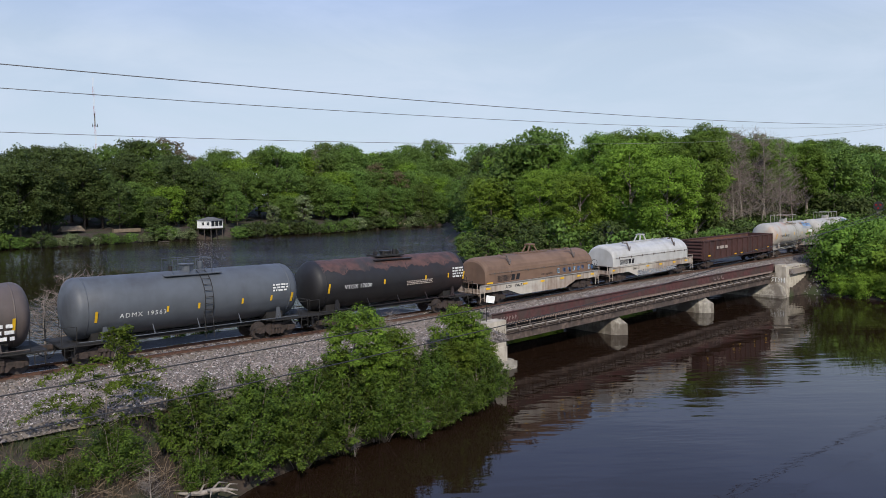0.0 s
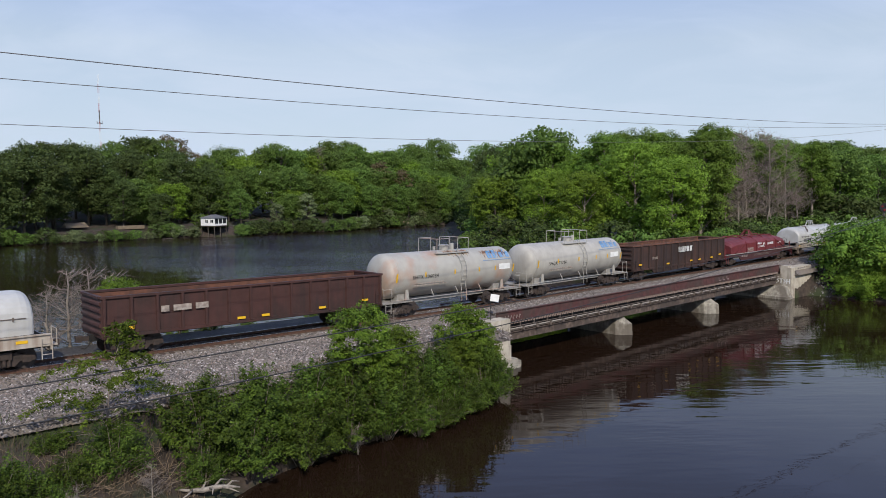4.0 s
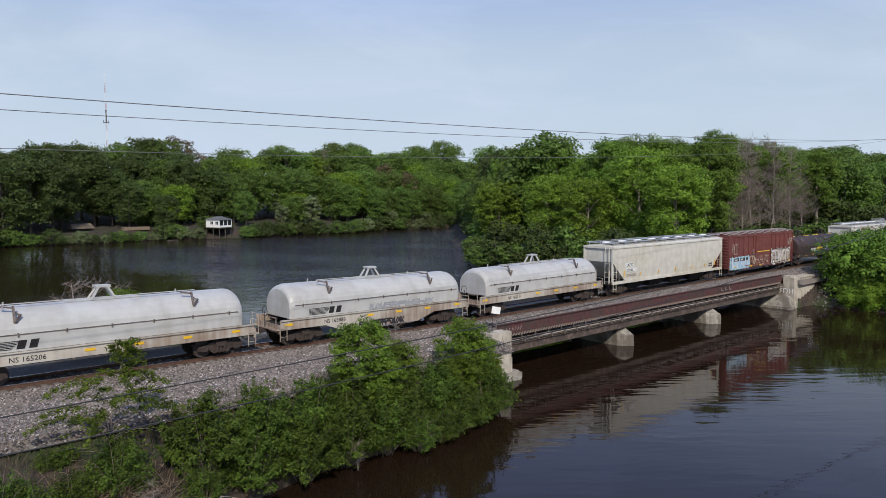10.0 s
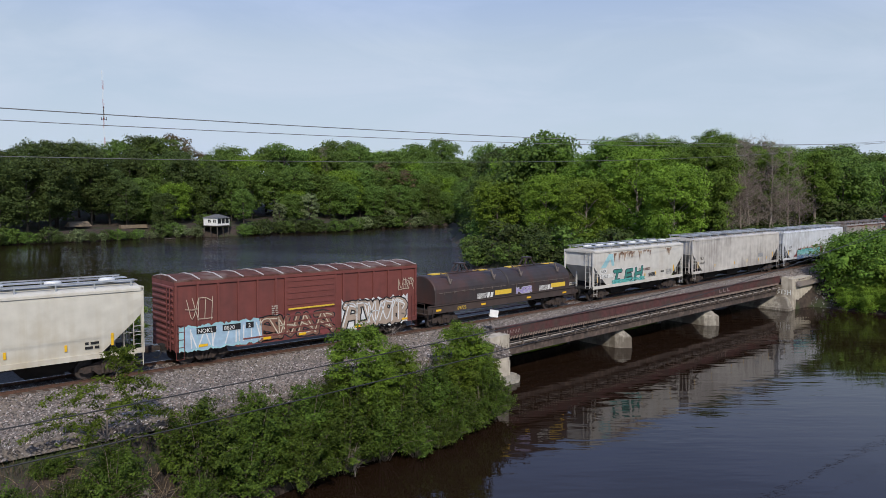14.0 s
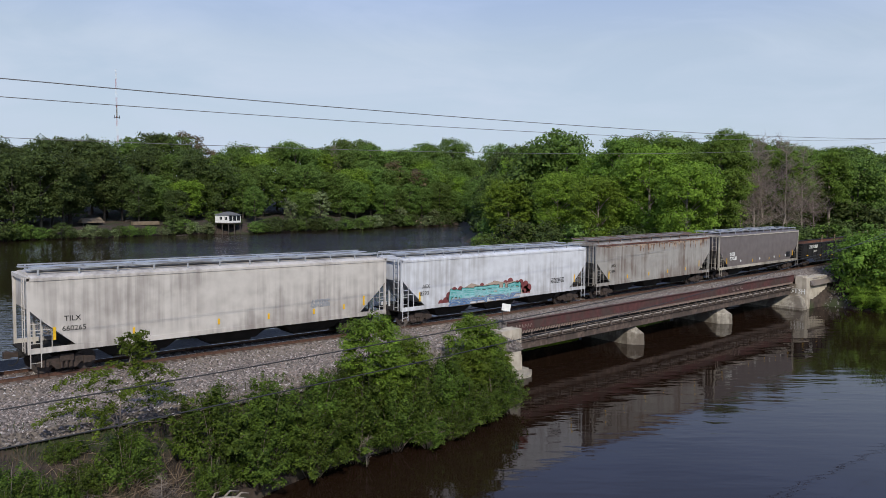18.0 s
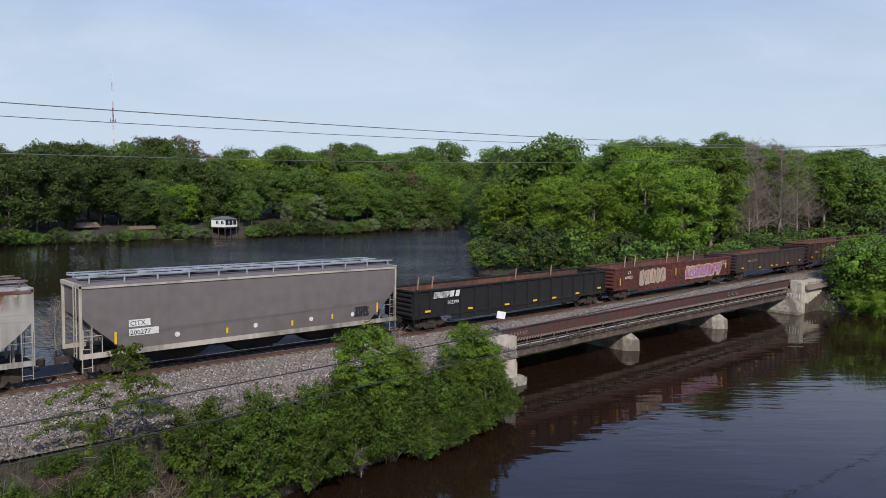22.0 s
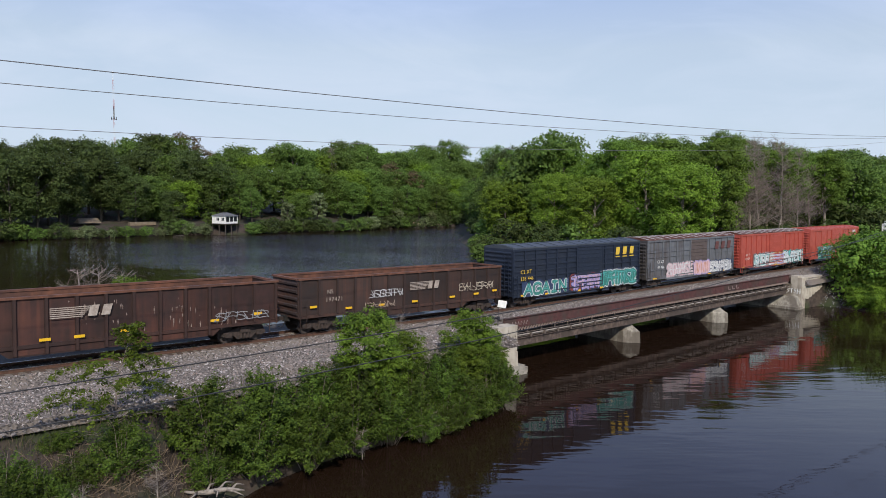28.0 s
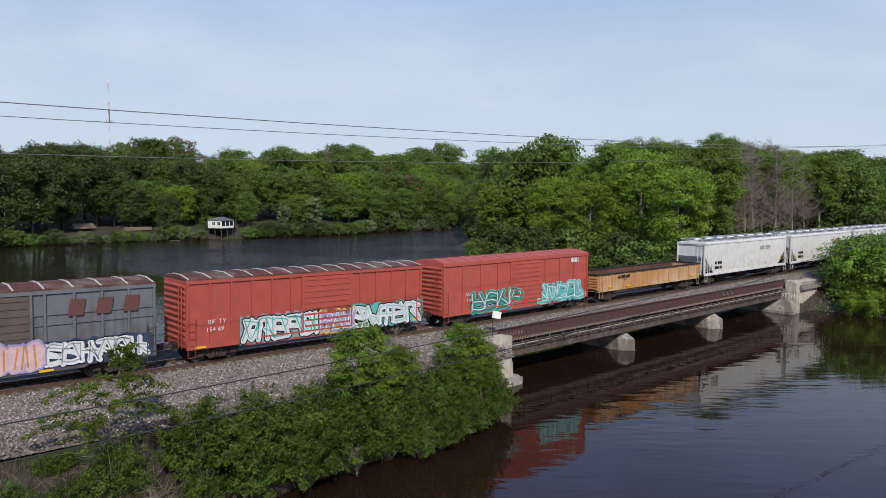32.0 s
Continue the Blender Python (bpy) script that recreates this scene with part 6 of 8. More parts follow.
    if gangway:
        ld = Mesh()
        for x in (.30, .74):
            ld.tube([(x, -r * math.cos(t) - .10, zc + (r + .06) * math.sin(t)) for t in [1.3, 1.0, .7, .4, .1, -.2, -.5]] + [(x, -1.5, 1.2), (x, -1.5, .62)], .022, 5)
        for i in range(9):
            t = 1.2 - i * .22
            y = -r * math.cos(t) - .10
            ld.bar((.30, y, zc + (r + .06) * math.sin(t)), (.74, y, zc + (r + .06) * math.sin(t)), .025)
        part("side_ladder", ld, paint if platform == "cage" else sillpaint, e)
    return e, h, r, zc


def tank_mark(e, x, t, r, zc, kind):
    """A reflector that lies on the tank's curve at the angle t below the middle."""
    y, z = -(r + .012) * math.cos(t), zc + (r + .012) * math.sin(t)
    part("reflector", YPLATE[kind], YELLOW, e, "yellow reflector").matrix_basis = pose(x, y, z, -math.degrees(t))


RUSTRUN = mat("rust_run", (0.19, 0.10, 0.062), (0.12, 0.065, 0.043), 5, 0.85, stain=(0.42, 0.32, 0.24), sscale=3.0, amount=0.6)


def block_piece(e, x, z, w, h, fill, y, strokes, edge="black", halo="white"):
    """Angular sprayed shapes: a pale rim, a dark edge and the fill, each a thin layer."""
    m = Mesh()
    for slot, (wide, off) in enumerate(((.50, 0), (.38, .004), (.25, .008))):
        for k, (a, b, c, d) in enumerate(strokes):
            ribbon(m, [(x + a * w, z + b * h), (x + (a + c) / 2 * w, z + (b + d) / 2 * h), (x + c * w, z + d * h)], wide, y - off - k * .0001, slot)
    painted("graffiti", m, [halo, edge, fill], e, "angular sprayed graffiti in three shapes")


TANKRUST = mat("tank_rust_brown", (0.095, 0.045, 0.036), (0.055, 0.03, 0.027), 2.5, 0.7, stain=(0.03, 0.026, 0.026), sscale=0.8, amount=0.35)


def rust_cap(e, x0, x1, r, z, material, label, low=.58, high=None, ragged=.08, seed=17):
    """A rust-browned strip along the top of a tank, with a ragged edge."""
    rnd, m, n = random.Random(seed), Mesh(), 60
    lo = [low + rnd.uniform(-ragged, ragged) + ragged * math.sin(i * .7) for i in range(n + 1)]
    hi = [(math.pi - q) if high is None else max(high + rnd.uniform(-ragged, ragged), q + .02) for q in lo]
    for i in range(n + 1):
        x = x0 + (x1 - x0) * i / n
        for j in range(13):
            a = lo[i] + (hi[i] - lo[i]) * j / 12
            m.v.append((x, -(r + .006) * math.cos(a), z + (r + .006) * math.sin(a)))
    m.f = [(i * 13 + j, i * 13 + j + 1, i * 13 + 14 + j, i * 13 + 13 + j) for i in range(n) for j in range(12)]
    part("rust_cap", m, material, e, label, smooth=True)


def scrawl(e, x, z, w, h, colour, y, seed, letters=5):
    """Thin sprayed outline letters."""
    r = random.Random(seed)
    for i in range(letters):
        m = Mesh()
        cx, cw = x + w * (i + .5) / letters, w / letters * .62
        for line in glyph(r, cx, cw, z, h):
            ribbon(m, line, .034, y)
        painted("graffiti_stroke", m, [colour], e, "thin sprayed scrawl")


def rust_band(e, y, x0, x1, top, depth, seed, fill=.72):
    """Rust that runs down from the eave in ragged tongues."""
    r, x = random.Random(seed), x0
    while x < x1:
        w = r.uniform(.06, .22)
        if r.random() < fill:
            z0, z1 = top - r.uniform(0, .12), top - depth * r.uniform(.15, 1) ** 1.4
            m = Mesh()
            m.add([(x, y, z0), (x + w, y, z0 - r.uniform(-.05, .05)), (x + w * .8, y, (z0 + z1) / 2), (x + w * .55, y, z1), (x + w * .4, y, z1), (x + w * .15, y, (z0 + z1) / 2)], [(0, 1, 2, 3, 4, 5)])
            part("rust_run", m, RUSTRUN, e)
        x += w * r.uniform(.55, 1.0)


def tank_words(e, text, x, t, size, material, r, zc, space=1.0):
    y, z = -(r + .012) * math.cos(t), zc + (r + .012) * math.sin(t)
    words(e, text, x, z, size, material, y, tilt=-math.degrees(t), space=space)


def coil_car(label, a, b, hood, framing, fish, hoods=1, top=3.42, sillz=1.58, shield=False, ledge=None):
    e, h = base("coil_car", label, a, b, gap=0.62)
    W = 1.42
    ledge = ledge or framing
    part("deck", Mesh().box(-h, h, -1.3, 1.3, 1.0, 1.16), UNDER, e)
    for s in (-1, 1):
        part("side_sill", Mesh().box(-h, h, min(s * 1.34, s * 1.44), max(s * 1.34, s * 1.44), 1.0, sillz - .08), framing, e)
        part("sill_ledge", Mesh().box(-h, h, min(s * 1.36, s * 1.52), max(s * 1.36, s * 1.52), sillz - .078, sillz - .02), ledge, e)
        if fish:
            part("belly_plate", Mesh().plate([(-h + 2.9, .998), (h - 2.9, .998), (h - 4.3, .52), (-h + 4.3, .52)], s * 1.38, s * 1.43), framing, e)
        part("end_platform", Mesh().box(min(s * (h - .1), s * (h + .3)), max(s * (h - .1), s * (h + .3)), -1.4, 1.4, 1.0, 1.06), framing, e)
        part("end_sill", Mesh().box(min(s * h, s * (h + .06)), max(s * h, s * (h + .06)), -1.42, 1.42, .82, 1.3), framing, e)
        rl = Mesh()
        for y in (-1.38, -.5, .5, 1.38):
            rl.tube([(s * (h + .27), y, 1.0), (s * (h + .27), y, 1.72)], .022, 5)
        rl.tube([(s * (h + .27), -1.38, 1.72), (s * (h + .27), -.5, 1.72)], .02, 5).tube([(s * (h + .27), .5, 1.72), (s * (h + .27), 1.38, 1.72)], .02, 5)
        part("end_railing", rl, framing, e)
        ladder(e, s * (h - .15), -1.47, .4, 1.35, .42, framing, name="side_step")
    part("brake_wheel", Mesh().tube([(-h - .2 + 0 * k, .28 * math.cos(k * .524), 1.95 + .28 * math.sin(k * .524)) for k in range(13)], .02, 5).tube([(-h - .2, 0, 1.0), (-h - .2, 0, 1.95)], .025, 5), UNDER, e)
    n = hoods
    h0 = h - .60
    for k in range(n):
        x0, x1 = -h0 + 2 * h0 * k / n + .02, -h0 + 2 * h0 * (k + 1) / n - .02
        zm = 2.32 if not shield else 1.9
        sec = [(-W, sillz), (-W, zm)] + [(-W * math.cos(t), zm + (top - zm) * math.sin(t)) for t in [math.pi * j / 14 for j in range(1, 14)]] + [(W, zm), (W, sillz)]
        rings = []
        rd = .45 if n == 1 else .12
        for x, g in ((x0, .84), (x0 + rd * .15, .91), (x0 + rd * .5, .97), (x0 + rd, 1), (x1 - rd, 1), (x1 - rd * .5, .97), (x1 - rd * .15, .91), (x1, .84)):
            g = 1 - (1 - g) * (1 if n == 1 else .3)
            rings.append([(x, y * (.5 + .5 * g), sillz + (z - sillz) * g) for y, z in sec])
        hd = part("hood", loft(Mesh(), rings), hood, e, smooth=False)
        cx = (x0 + x1) / 2
        for s in (-1, 1):
            part("hood_seam", Mesh().box(x0 + .3, x1 - .3, min(s * (W + .005), s * (W + .035)), max(s * (W + .005), s * (W + .035)), zm - .015, zm + .02), PIPE, hd, "dark seam rail")
        for i in range(7):
            x = x0 + .8 + i * (x1 - x0 - 1.6) / 6
            part("seam_clip", Mesh().box(x - .03, x + .03, -W - .05, -W - .005, zm - .10, zm + .07), PIPE, hd)
        lift = Mesh()
        for s in (-1, 1):
            lift.bar((cx - .6, s * .30, top - .06), (cx - .2, s * .18, top + .58), .09).bar((cx + .6, s * .30, top - .06), (cx + .2, s * .18, top + .58), .09)
        lift.box(cx - .34, cx + .34, -.26, .26, top + .56, top + .66)
        part("lifting_bracket", lift, hood, hd)
        part("ridge_plate", Mesh().box(cx - 1.7, cx + 1.7, -.30, .30, top - .03, top + .03), hood, hd)
        part("ridge_rail", Mesh().tube([(x0 + (x1 - x0) * .17, -.52, top + .13), (x0 + (x1 - x0) * .83, -.52, top + .13)], .025, 6).tube([(x0 + (x1 - x0) * .17, -1.0, top + .06), (x0 + (x1 - x0) * .17, -.52, top + .13)], .025, 6), hood, hd)
        for q in (.2, .8):
            x = x0 + (x1 - x0) * q
            part("hood_hook", Mesh().bar((x - .5, -.9, top + .10), (x, -1.0, top + .02), .07).bar((x, -1.02, top + .10), (x, -1.34, top - .58), .09).bar((x, -1.34, top - .58), (x + .26, -1.22, top - .26), .08).bar((x + .2, -1.14, top - .28), (x, -1.02, top - .1), .05), PIPE, hd, "dark steel hook")
            part("hood_hook", Mesh().bar((x, 1.0, top + .05), (x, 1.18, top - .52), .06), hood, hd)
    return e, h, -W - .008


def hopper(label, a, b, paint, roof, under, bays=3, eave=4.05, style="curved", framing=None):
    e, h = base("covered_hopper", label, a, b, gap=0.62, inset=1.6)
    framing = framing or paint
    W = 1.50 if style == "curved" else 1.46

    def section(zb):
        bulge = .05 if style == "curved" else 0
        zs = [zb, zb + (eave - zb) * .3, zb + (eave - zb) * .65, eave]
        ys = [W - bulge, W, W, W - bulge * .6]
        half = list(zip(ys, zs)) + [(W - .22, eave + .09), (.6, eave + .20)]
        return [(-y, z) for y, z in half] + [(y, z) for y, z in reversed(half)]

    rings = []
    for x, zb in ((-h + .12, 2.95), (-h + .5, 2.55), (-h + 1.9, 1.32), (-h + 2.6, 1.28), (0, 1.28), (h - 2.6, 1.28), (h - 1.9, 1.32), (h - .5, 2.55), (h - .12, 2.95)):
        rings.append([(x, y, z) for y, z in section(zb)])
    part("body", loft(Mesh(), rings), paint, e)
    for s in (-1, 1):
        part("side_sill", Mesh().box(-h, h, min(s * (W - .08), s * (W + .03)), max(s * (W - .08), s * (W + .03)), 1.06, 1.30), framing, e)
        part("top_chord", Mesh().box(-h + .1, h - .1, min(s * (W - .06), s * (W + .035)), max(s * (W - .06), s * (W + .035)), eave - .13, eave - .03), framing, e)
        part("roof_rail", Mesh().box(-h + .2, h - .2, min(s * (W - .26), s * (W - .20)), max(s * (W - .26), s * (W - .20)), eave + .34, eave + .40), roof, e)
        pm = Mesh().box(-.03, .03, -.03, .03, eave + .02, eave + .35).data("rail_post")
        for i in range(12):
            part("rail_post", pm, roof, e).location = (-h + .5 + i * (2 * h - 1) / 11, s * (W - .23), 0)
        # end frame: corner posts, cross bars, platform, slope-sheet props
        for y in (-W + .06, W - .06):
            part("corner_post", Mesh().box(min(s * h, s * (h - .12)), max(s * h, s * (h - .12)), y - .06, y + .06, 1.06, eave), framing, e)
        part("end_top", Mesh().box(min(s * (h + .02), s * (h - .14)), max(s * (h + .02), s * (h - .14)), -W, W, eave - .12, eave + .06), framing, e)
        part("end_platform", Mesh().box(min(s * (h + .05), s * (h - 1.9)), max(s * (h + .05), s * (h - 1.9)), -W + .07, W - .07, 1.02, 1.10), under, e)
        for y in (-.7, .7):
            part("slope_prop", Mesh().bar((s * (h - .7), y, 1.1), (s * (h - .7), y, 2.75), .1), framing, e)
        part("end_bulkhead", Mesh().box(min(s * (h - 1.75), s * (h - 1.85)), max(s * (h - 1.75), s * (h - 1.85)), -W + .1, W - .1, 1.1, 1.6), under, e)
        ladder(e, s * (h - .30), -W - .04, .45, 2.6, .42, framing)
        ladder(e, s * (h + .06), s * 1.0, 1.1, eave, .42, framing, "y")
        part("end_grab", Mesh().tube([(s * (h - .95), -W - .02, 1.3), (s * (h - .95), -W - .02, 2.1), (s * (h - .1), -W - .02, 2.1)], .02, 5), framing, e)
    part("running_board", Mesh().box(-h + .1, h - .1, -.95, -.42, eave + .30, eave + .34).box(-h + .1, h - .1, .42, .95, eave + .30, eave + .34), roof, e, "grey grated roof walkway")
    lid = disc(disc(Mesh(), (0, 0, 0), .36, "z", .14, 18), (0, 0, .08), .28, "z", .05, 18).data("hatch_lid")
    slab = Mesh().box(-1.05, 1.05, -.28, .28, -.05, .05).data("hatch_cover")
    if style == "trough":
        for i in range(int(2 * h / 2.3)):
            part("hatch_cover", slab, roof, e, "long trough hatch cover").location = (-h + 1.5 + i * 2.25, 0, eave + .32)
    else:
        for i in range(8):
            part("hatch_lid", lid, WHITE if roof is ROOFGALV else roof, e, "round pale hatch lid").location = (-h + 1.2 + i * (2 * h - 2.4) / 7, 0, eave + .30)
    for k in range(bays):
        x = (k - (bays - 1) / 2) * (2 * h - 4.8) / bays
        w = (2 * h - 4.8) / bays * .46
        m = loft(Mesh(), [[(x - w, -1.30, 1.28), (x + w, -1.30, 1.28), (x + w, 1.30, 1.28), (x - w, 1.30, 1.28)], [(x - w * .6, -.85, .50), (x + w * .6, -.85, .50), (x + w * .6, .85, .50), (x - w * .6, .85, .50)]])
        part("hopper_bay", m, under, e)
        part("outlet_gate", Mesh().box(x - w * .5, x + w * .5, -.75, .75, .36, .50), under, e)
    return e, h, -W - .012

# ---- the cars, in order from the head of the view ----
ROOFGALV = mat("galvanised_roof", (0.40, 0.42, 0.45), (0.30, 0.32, 0.34), 3, 0.5, metal=0.2, stain=(0.16, 0.15, 0.145), sscale=.6, amount=.4)
SEAMWHITE = mat("white_roof_seam", (0.56, 0.54, 0.52), (0.40, 0.36, 0.34), 5, 0.7)
ROOFRUST = mat("rusted_roof", (0.125, 0.052, 0.042), (0.075, 0.038, 0.032), 3, 0.9, stain=(0.16, 0.115, 0.10), sscale=.8, amount=.3, spec=.15)
ROOFSILVER = mat("silver_roof", (0.36, 0.38, 0.42), (0.28, 0.30, 0.33), 3, 0.5, metal=0.2, stain=(0.16, 0.15, 0.145), sscale=.6, amount=.35)
ROOFDULL = mat("dull_rusting_roof", (0.20, 0.185, 0.175), (0.13, 0.105, 0.09), 3, 0.8, stain=(0.11, 0.06, 0.045), sscale=.8, amount=.5)
INRUST = mat("rusty_lining", (0.16, 0.065, 0.038), (0.085, 0.04, 0.028), 2, 0.9, stain=(0.07, 0.035, 0.028), sscale=.5, amount=.5, streak=.5)
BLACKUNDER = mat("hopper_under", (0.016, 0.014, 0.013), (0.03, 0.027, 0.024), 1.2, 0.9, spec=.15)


def paint(name, c, stain=GRIME, amount=.4, streak=.35, rough=.55, sscale=.35):
    return mat(name, c, tuple(v * .86 for v in c), 1.4, rough, stain=stain, sscale=sscale, amount=amount, streak=streak, bump=.05, bscale=6, edge=.25)


# tank cars
e, h, r, z = tank_car("weathered brown tank car with pale lettering", -40.4, -27.9, paint("tank_brown", (.11, .085, .075)), UNDER, platform="hoop")
for x in (-5.2, 5.4):
    tank_mark(e, x, -.35, r, z, "tall")
bars(e, 3.6, 2.2, 1.8, .16, 3, CHALK, -r - .02)
e, h, r, z = tank_car("dark grey tank car with a black underframe", -26.5, -14.4, paint("tank_grey", (.085, .095, .11), (.05, .05, .055), .3, .2), UNDER, platform="hoop")
tank_words(e, "ADMX 19563", -3.9, -.33, .33, CHALK, r, z, 1.25)
for x, k in ((-4.95, "tall"), (-1.6, "mid"), (0.0, "mid"), (2.4, "mid"), (4.1, "mid"), (5.35, "tall")):
    tank_mark(e, x, -.28 if k == "mid" else -.4, r, z, k)
bars(e, 4.2, 2.95, .95, .09, 3, CHALK, -r - .012)
e, h, r, z = tank_car("black tank car browned with rust along the top", -13.5, -1.1, paint("tank_black", (.013, .012, .013), (.06, .028, .024), .45, 0, .6, .18), UNDER, platform="low", gangway=False)
rust_cap(e, -h + .7, h - .7, r, z, TANKRUST, "rust-brown top of the tank")
tank_words(e, "VTGX 17000", -4.2, -.15, .36, CHALK, r, z, 1.05)
for x, k in ((-5.3, "tall"), (-1.2, "mid"), (2.2, "mid"), (4.2, "mid"), (5.6, "tall")):
    tank_mark(e, x, -.1 if k == "mid" else -.25, r, z, k)
bars(e, 4.6, 2.95, 1.0, .11, 4, CHALK, -r - .012)
bars(e, .6, 2.4, 2.2, .06, 3, FADED, -r - .012)
HOODW = paint("hood_white", (.47, .465, .45), (.36, .335, .30), .3, .35, .4)
FRAMEW = paint("frame_cream", (.50, .46, .40), (.20, .13, .09), .45, .5)
HOODB = paint("hood_brown", (.175, .106, .070), (.115, .072, .05), .5, .25, .75)
LEDGE = mat("grey_ledge", (.30, .29, .27), (.22, .2, .18), 3, .7)
# coil cars
e, h, y = coil_car("coil car with a brown rounded hood and cream fishbelly frame", .05, 14.0, HOODB, FRAMEW, True, ledge=LEDGE)
logo_bars(e, -5.2, 1.68, 2.4, .45, INK, y)
words(e, "494637", -3.4, 1.12, .34, INK, -1.455)
words(e, "AOK", -4.4, 1.12, .34, INK, -1.455)
for x in (-6.2, -2.2, -.2, 2.2, 4.4, 6.2):
    marks(e, [(x, 1.22)], "flat", -1.455)
marks(e, [(-6.0, 1.6)], "long", y)
for i, x in enumerate((1.6, 2.3, 3.0, 3.6, 4.2, 4.7, 5.6, 6.0)):
    m = Mesh()
    for line in glyph(random.Random(90 + i), x + .17, .16, 1.74, .36):
        ribbon(m, line, .075, y)
    painted("blue_letter_mark", m, ["blue" if i % 3 else "sky"], e, "worn blue letter")
words(e, "Thoroughbred", -.4, 1.75, .24, INK, y)
e, h, y = coil_car("coil car with a white rounded hood and a scrawled fishbelly frame", 15.75, 29.6, HOODW, FRAMEW, True)
logo_bars(e, -5.4, 1.72, 2.2, .42, INK, y)
words(e, "166112", -3.4, 1.12, .33, INK, -1.455)
for x in (-6.4, -1.0, 1.2, 3.6, 5.8):
    marks(e, [(x, 1.22)], "flat", -1.455)
spray(e, -2.6, .56, 6.6, .40, "grey", "black", -1.44, 3, 11)
BROWN = paint("gondola_brown", (.060, .022, .018), (.030, .017, .015), .45, .6, .8)
e, h, y = gondola("empty dark-brown steel gondola car", 31.75, 48.0, BROWN, INRUST, 2.85, 13)
bars(e, -5.4, 2.0, 2.4, .3, 1, FADED, y - .12)
marks(e, [(-6.9, 1.35), (-1.2, 1.2), (.2, 1.2), (3.8, 1.25), (6.8, 1.4)], "flat", y - .125)
TANKW = paint("tank_white", (.41, .39, .35), (.30, .28, .25), .3, .35, .5)
TANKWR = paint("tank_white_rusty", (.38, .365, .33), (.40, .16, .065), .34, .05, .5, .42)
for k, (a0, a1, pt, num, lab) in enumerate(((48.6, 60.4, TANKWR, "SHPX 206034", "white tank car with orange rust patches and railings"), (61.95, 74.25, TANKW, "SHQX 71286", "white tank car with a railed top platform"))):
    e, h, r, z = tank_car(lab, a0, a1, pt, LEDGE, platform="cage")
    tank_words(e, num, -4.0, -.12, .36, INK, r, z, 1.1)
    if k == 0:
        rust_cap(e, 2.6, 5.0, r, z, RUSTRUN, "orange rust stain", .72, 1.02, .12, 5)
        rust_cap(e, -.6, 1.6, r, z, RUSTRUN, "orange rust stain", .95, 1.3, .12, 6)
    m = Mesh()
    # the maker's name as plain blue blocks
    for i, (x, w, hh) in enumerate(((3.0, .34, .44), (3.42, .22, .46), (3.72, .10, .36), (3.90, .24, .32), (4.22, .08, .46), (4.38, .24, .32))):
        x, w, hh = 3.1 + (x - 3.0) * 1.35, w * 1.3, hh * 1.4
        m.box(x, x + w * .45, -.003, .003, 0, hh).box(x, x + w, -.003, .003, hh - .14, hh)
        if w > .2:
            m.box(x + w * .6, x + w, -.003, .003, 0, hh * .7)
    m.box(2.5, 5.4, -.003, .003, -.16, -.13)
    part("emblem", m, BLUEMARK, e, "blue lettered emblem").matrix_basis = pose(0, -(r + .02) * math.cos(.55), z + (r + .02) * math.sin(.55), -math.degrees(.62))
    part("placard", Mesh().box(4.0, 5.1, -.004, .004, 0, .40), WHITE, e, "white placard panel").matrix_basis = pose(0, -(r + .014), z - .05, 0)
    for x, kk in ((-5.3, "tall"), (-2.9, "mid"), (-.3, "mid"), (2.0, "mid"), (3.6, "mid"), (5.45, "tall")):
        tank_mark(e, x, -.05 if kk == "mid" else -.2, r, z, kk)
    bars(e, -3.9, z - .5, 2.8, .07, 2, FADED, -r - .005)
DKBROWN = paint("gondola_dark", (.027, .016, .014), (.066, .029, .020), .42, .6, .8)
e, h, y = gondola("empty dark gondola car with a rusty lining", 75.4, 92.1, DKBROWN, INRUST, 3.12, 13, .62, 1, chord=INRUST)
logo_bars(e, -.8, 2.25, 2.5, .52, CHALK, y - .12)
words(e, "197690", -5.4, 1.85, .34, FADED, y - .125)
marks(e, [(-7.2, 1.45), (-2.6, 1.25), (1.6, 1.25), (3.2, 1.25), (5.6, 1.3), (7.3, 1.5)], "flat", y - .125)
SHIELD = paint("shield_red", (.145, .022, .026), (.10, .022, .024), .45, .2, .6)
SHIELDFR = paint("shield_frame", (.062, .020, .021), (.05, .02, .02), .45, .3, .7)
e, h = base("coil_car", "dark-red coil car with a ribbed angular cover", 92.6, 108.8, UNDER, gap=.45)
part("deck", Mesh().box(-h, h, -1.35, 1.35, 1.0, 1.16), SHIELDFR, e)
for s in (-1, 1):
    part("side_sill", Mesh().plate([(-h, 1.0), (-h, 1.28), (h, 1.28), (h, 1.0), (h - 2.9, .98), (h - 3.4, .56), (-h + 3.4, .56), (-h + 2.9, .98)], s * 1.38, s * 1.46), SHIELDFR, e)
    part("sill_ledge", Mesh().box(-h, h, min(s * 1.36, s * 1.54), max(s * 1.36, s * 1.54), 1.282, 1.34), LEDGE, e)
    part("end_sill", Mesh().box(min(s * h, s * (h + .06)), max(s * h, s * (h + .06)), -1.42, 1.42, .82, 1.3), SHIELD, e)
    for y in (-1.3, -.5, .5, 1.3):
        part("stake", Mesh().box(s * (h - .12) - .04, s * (h - .12) + .04, y - .04, y + .04, 1.16, 2.0), SHIELD, e)
    ladder(e, s * (h - .2), -1.5, .4, 1.3, .42, SHIELD, name="side_step")
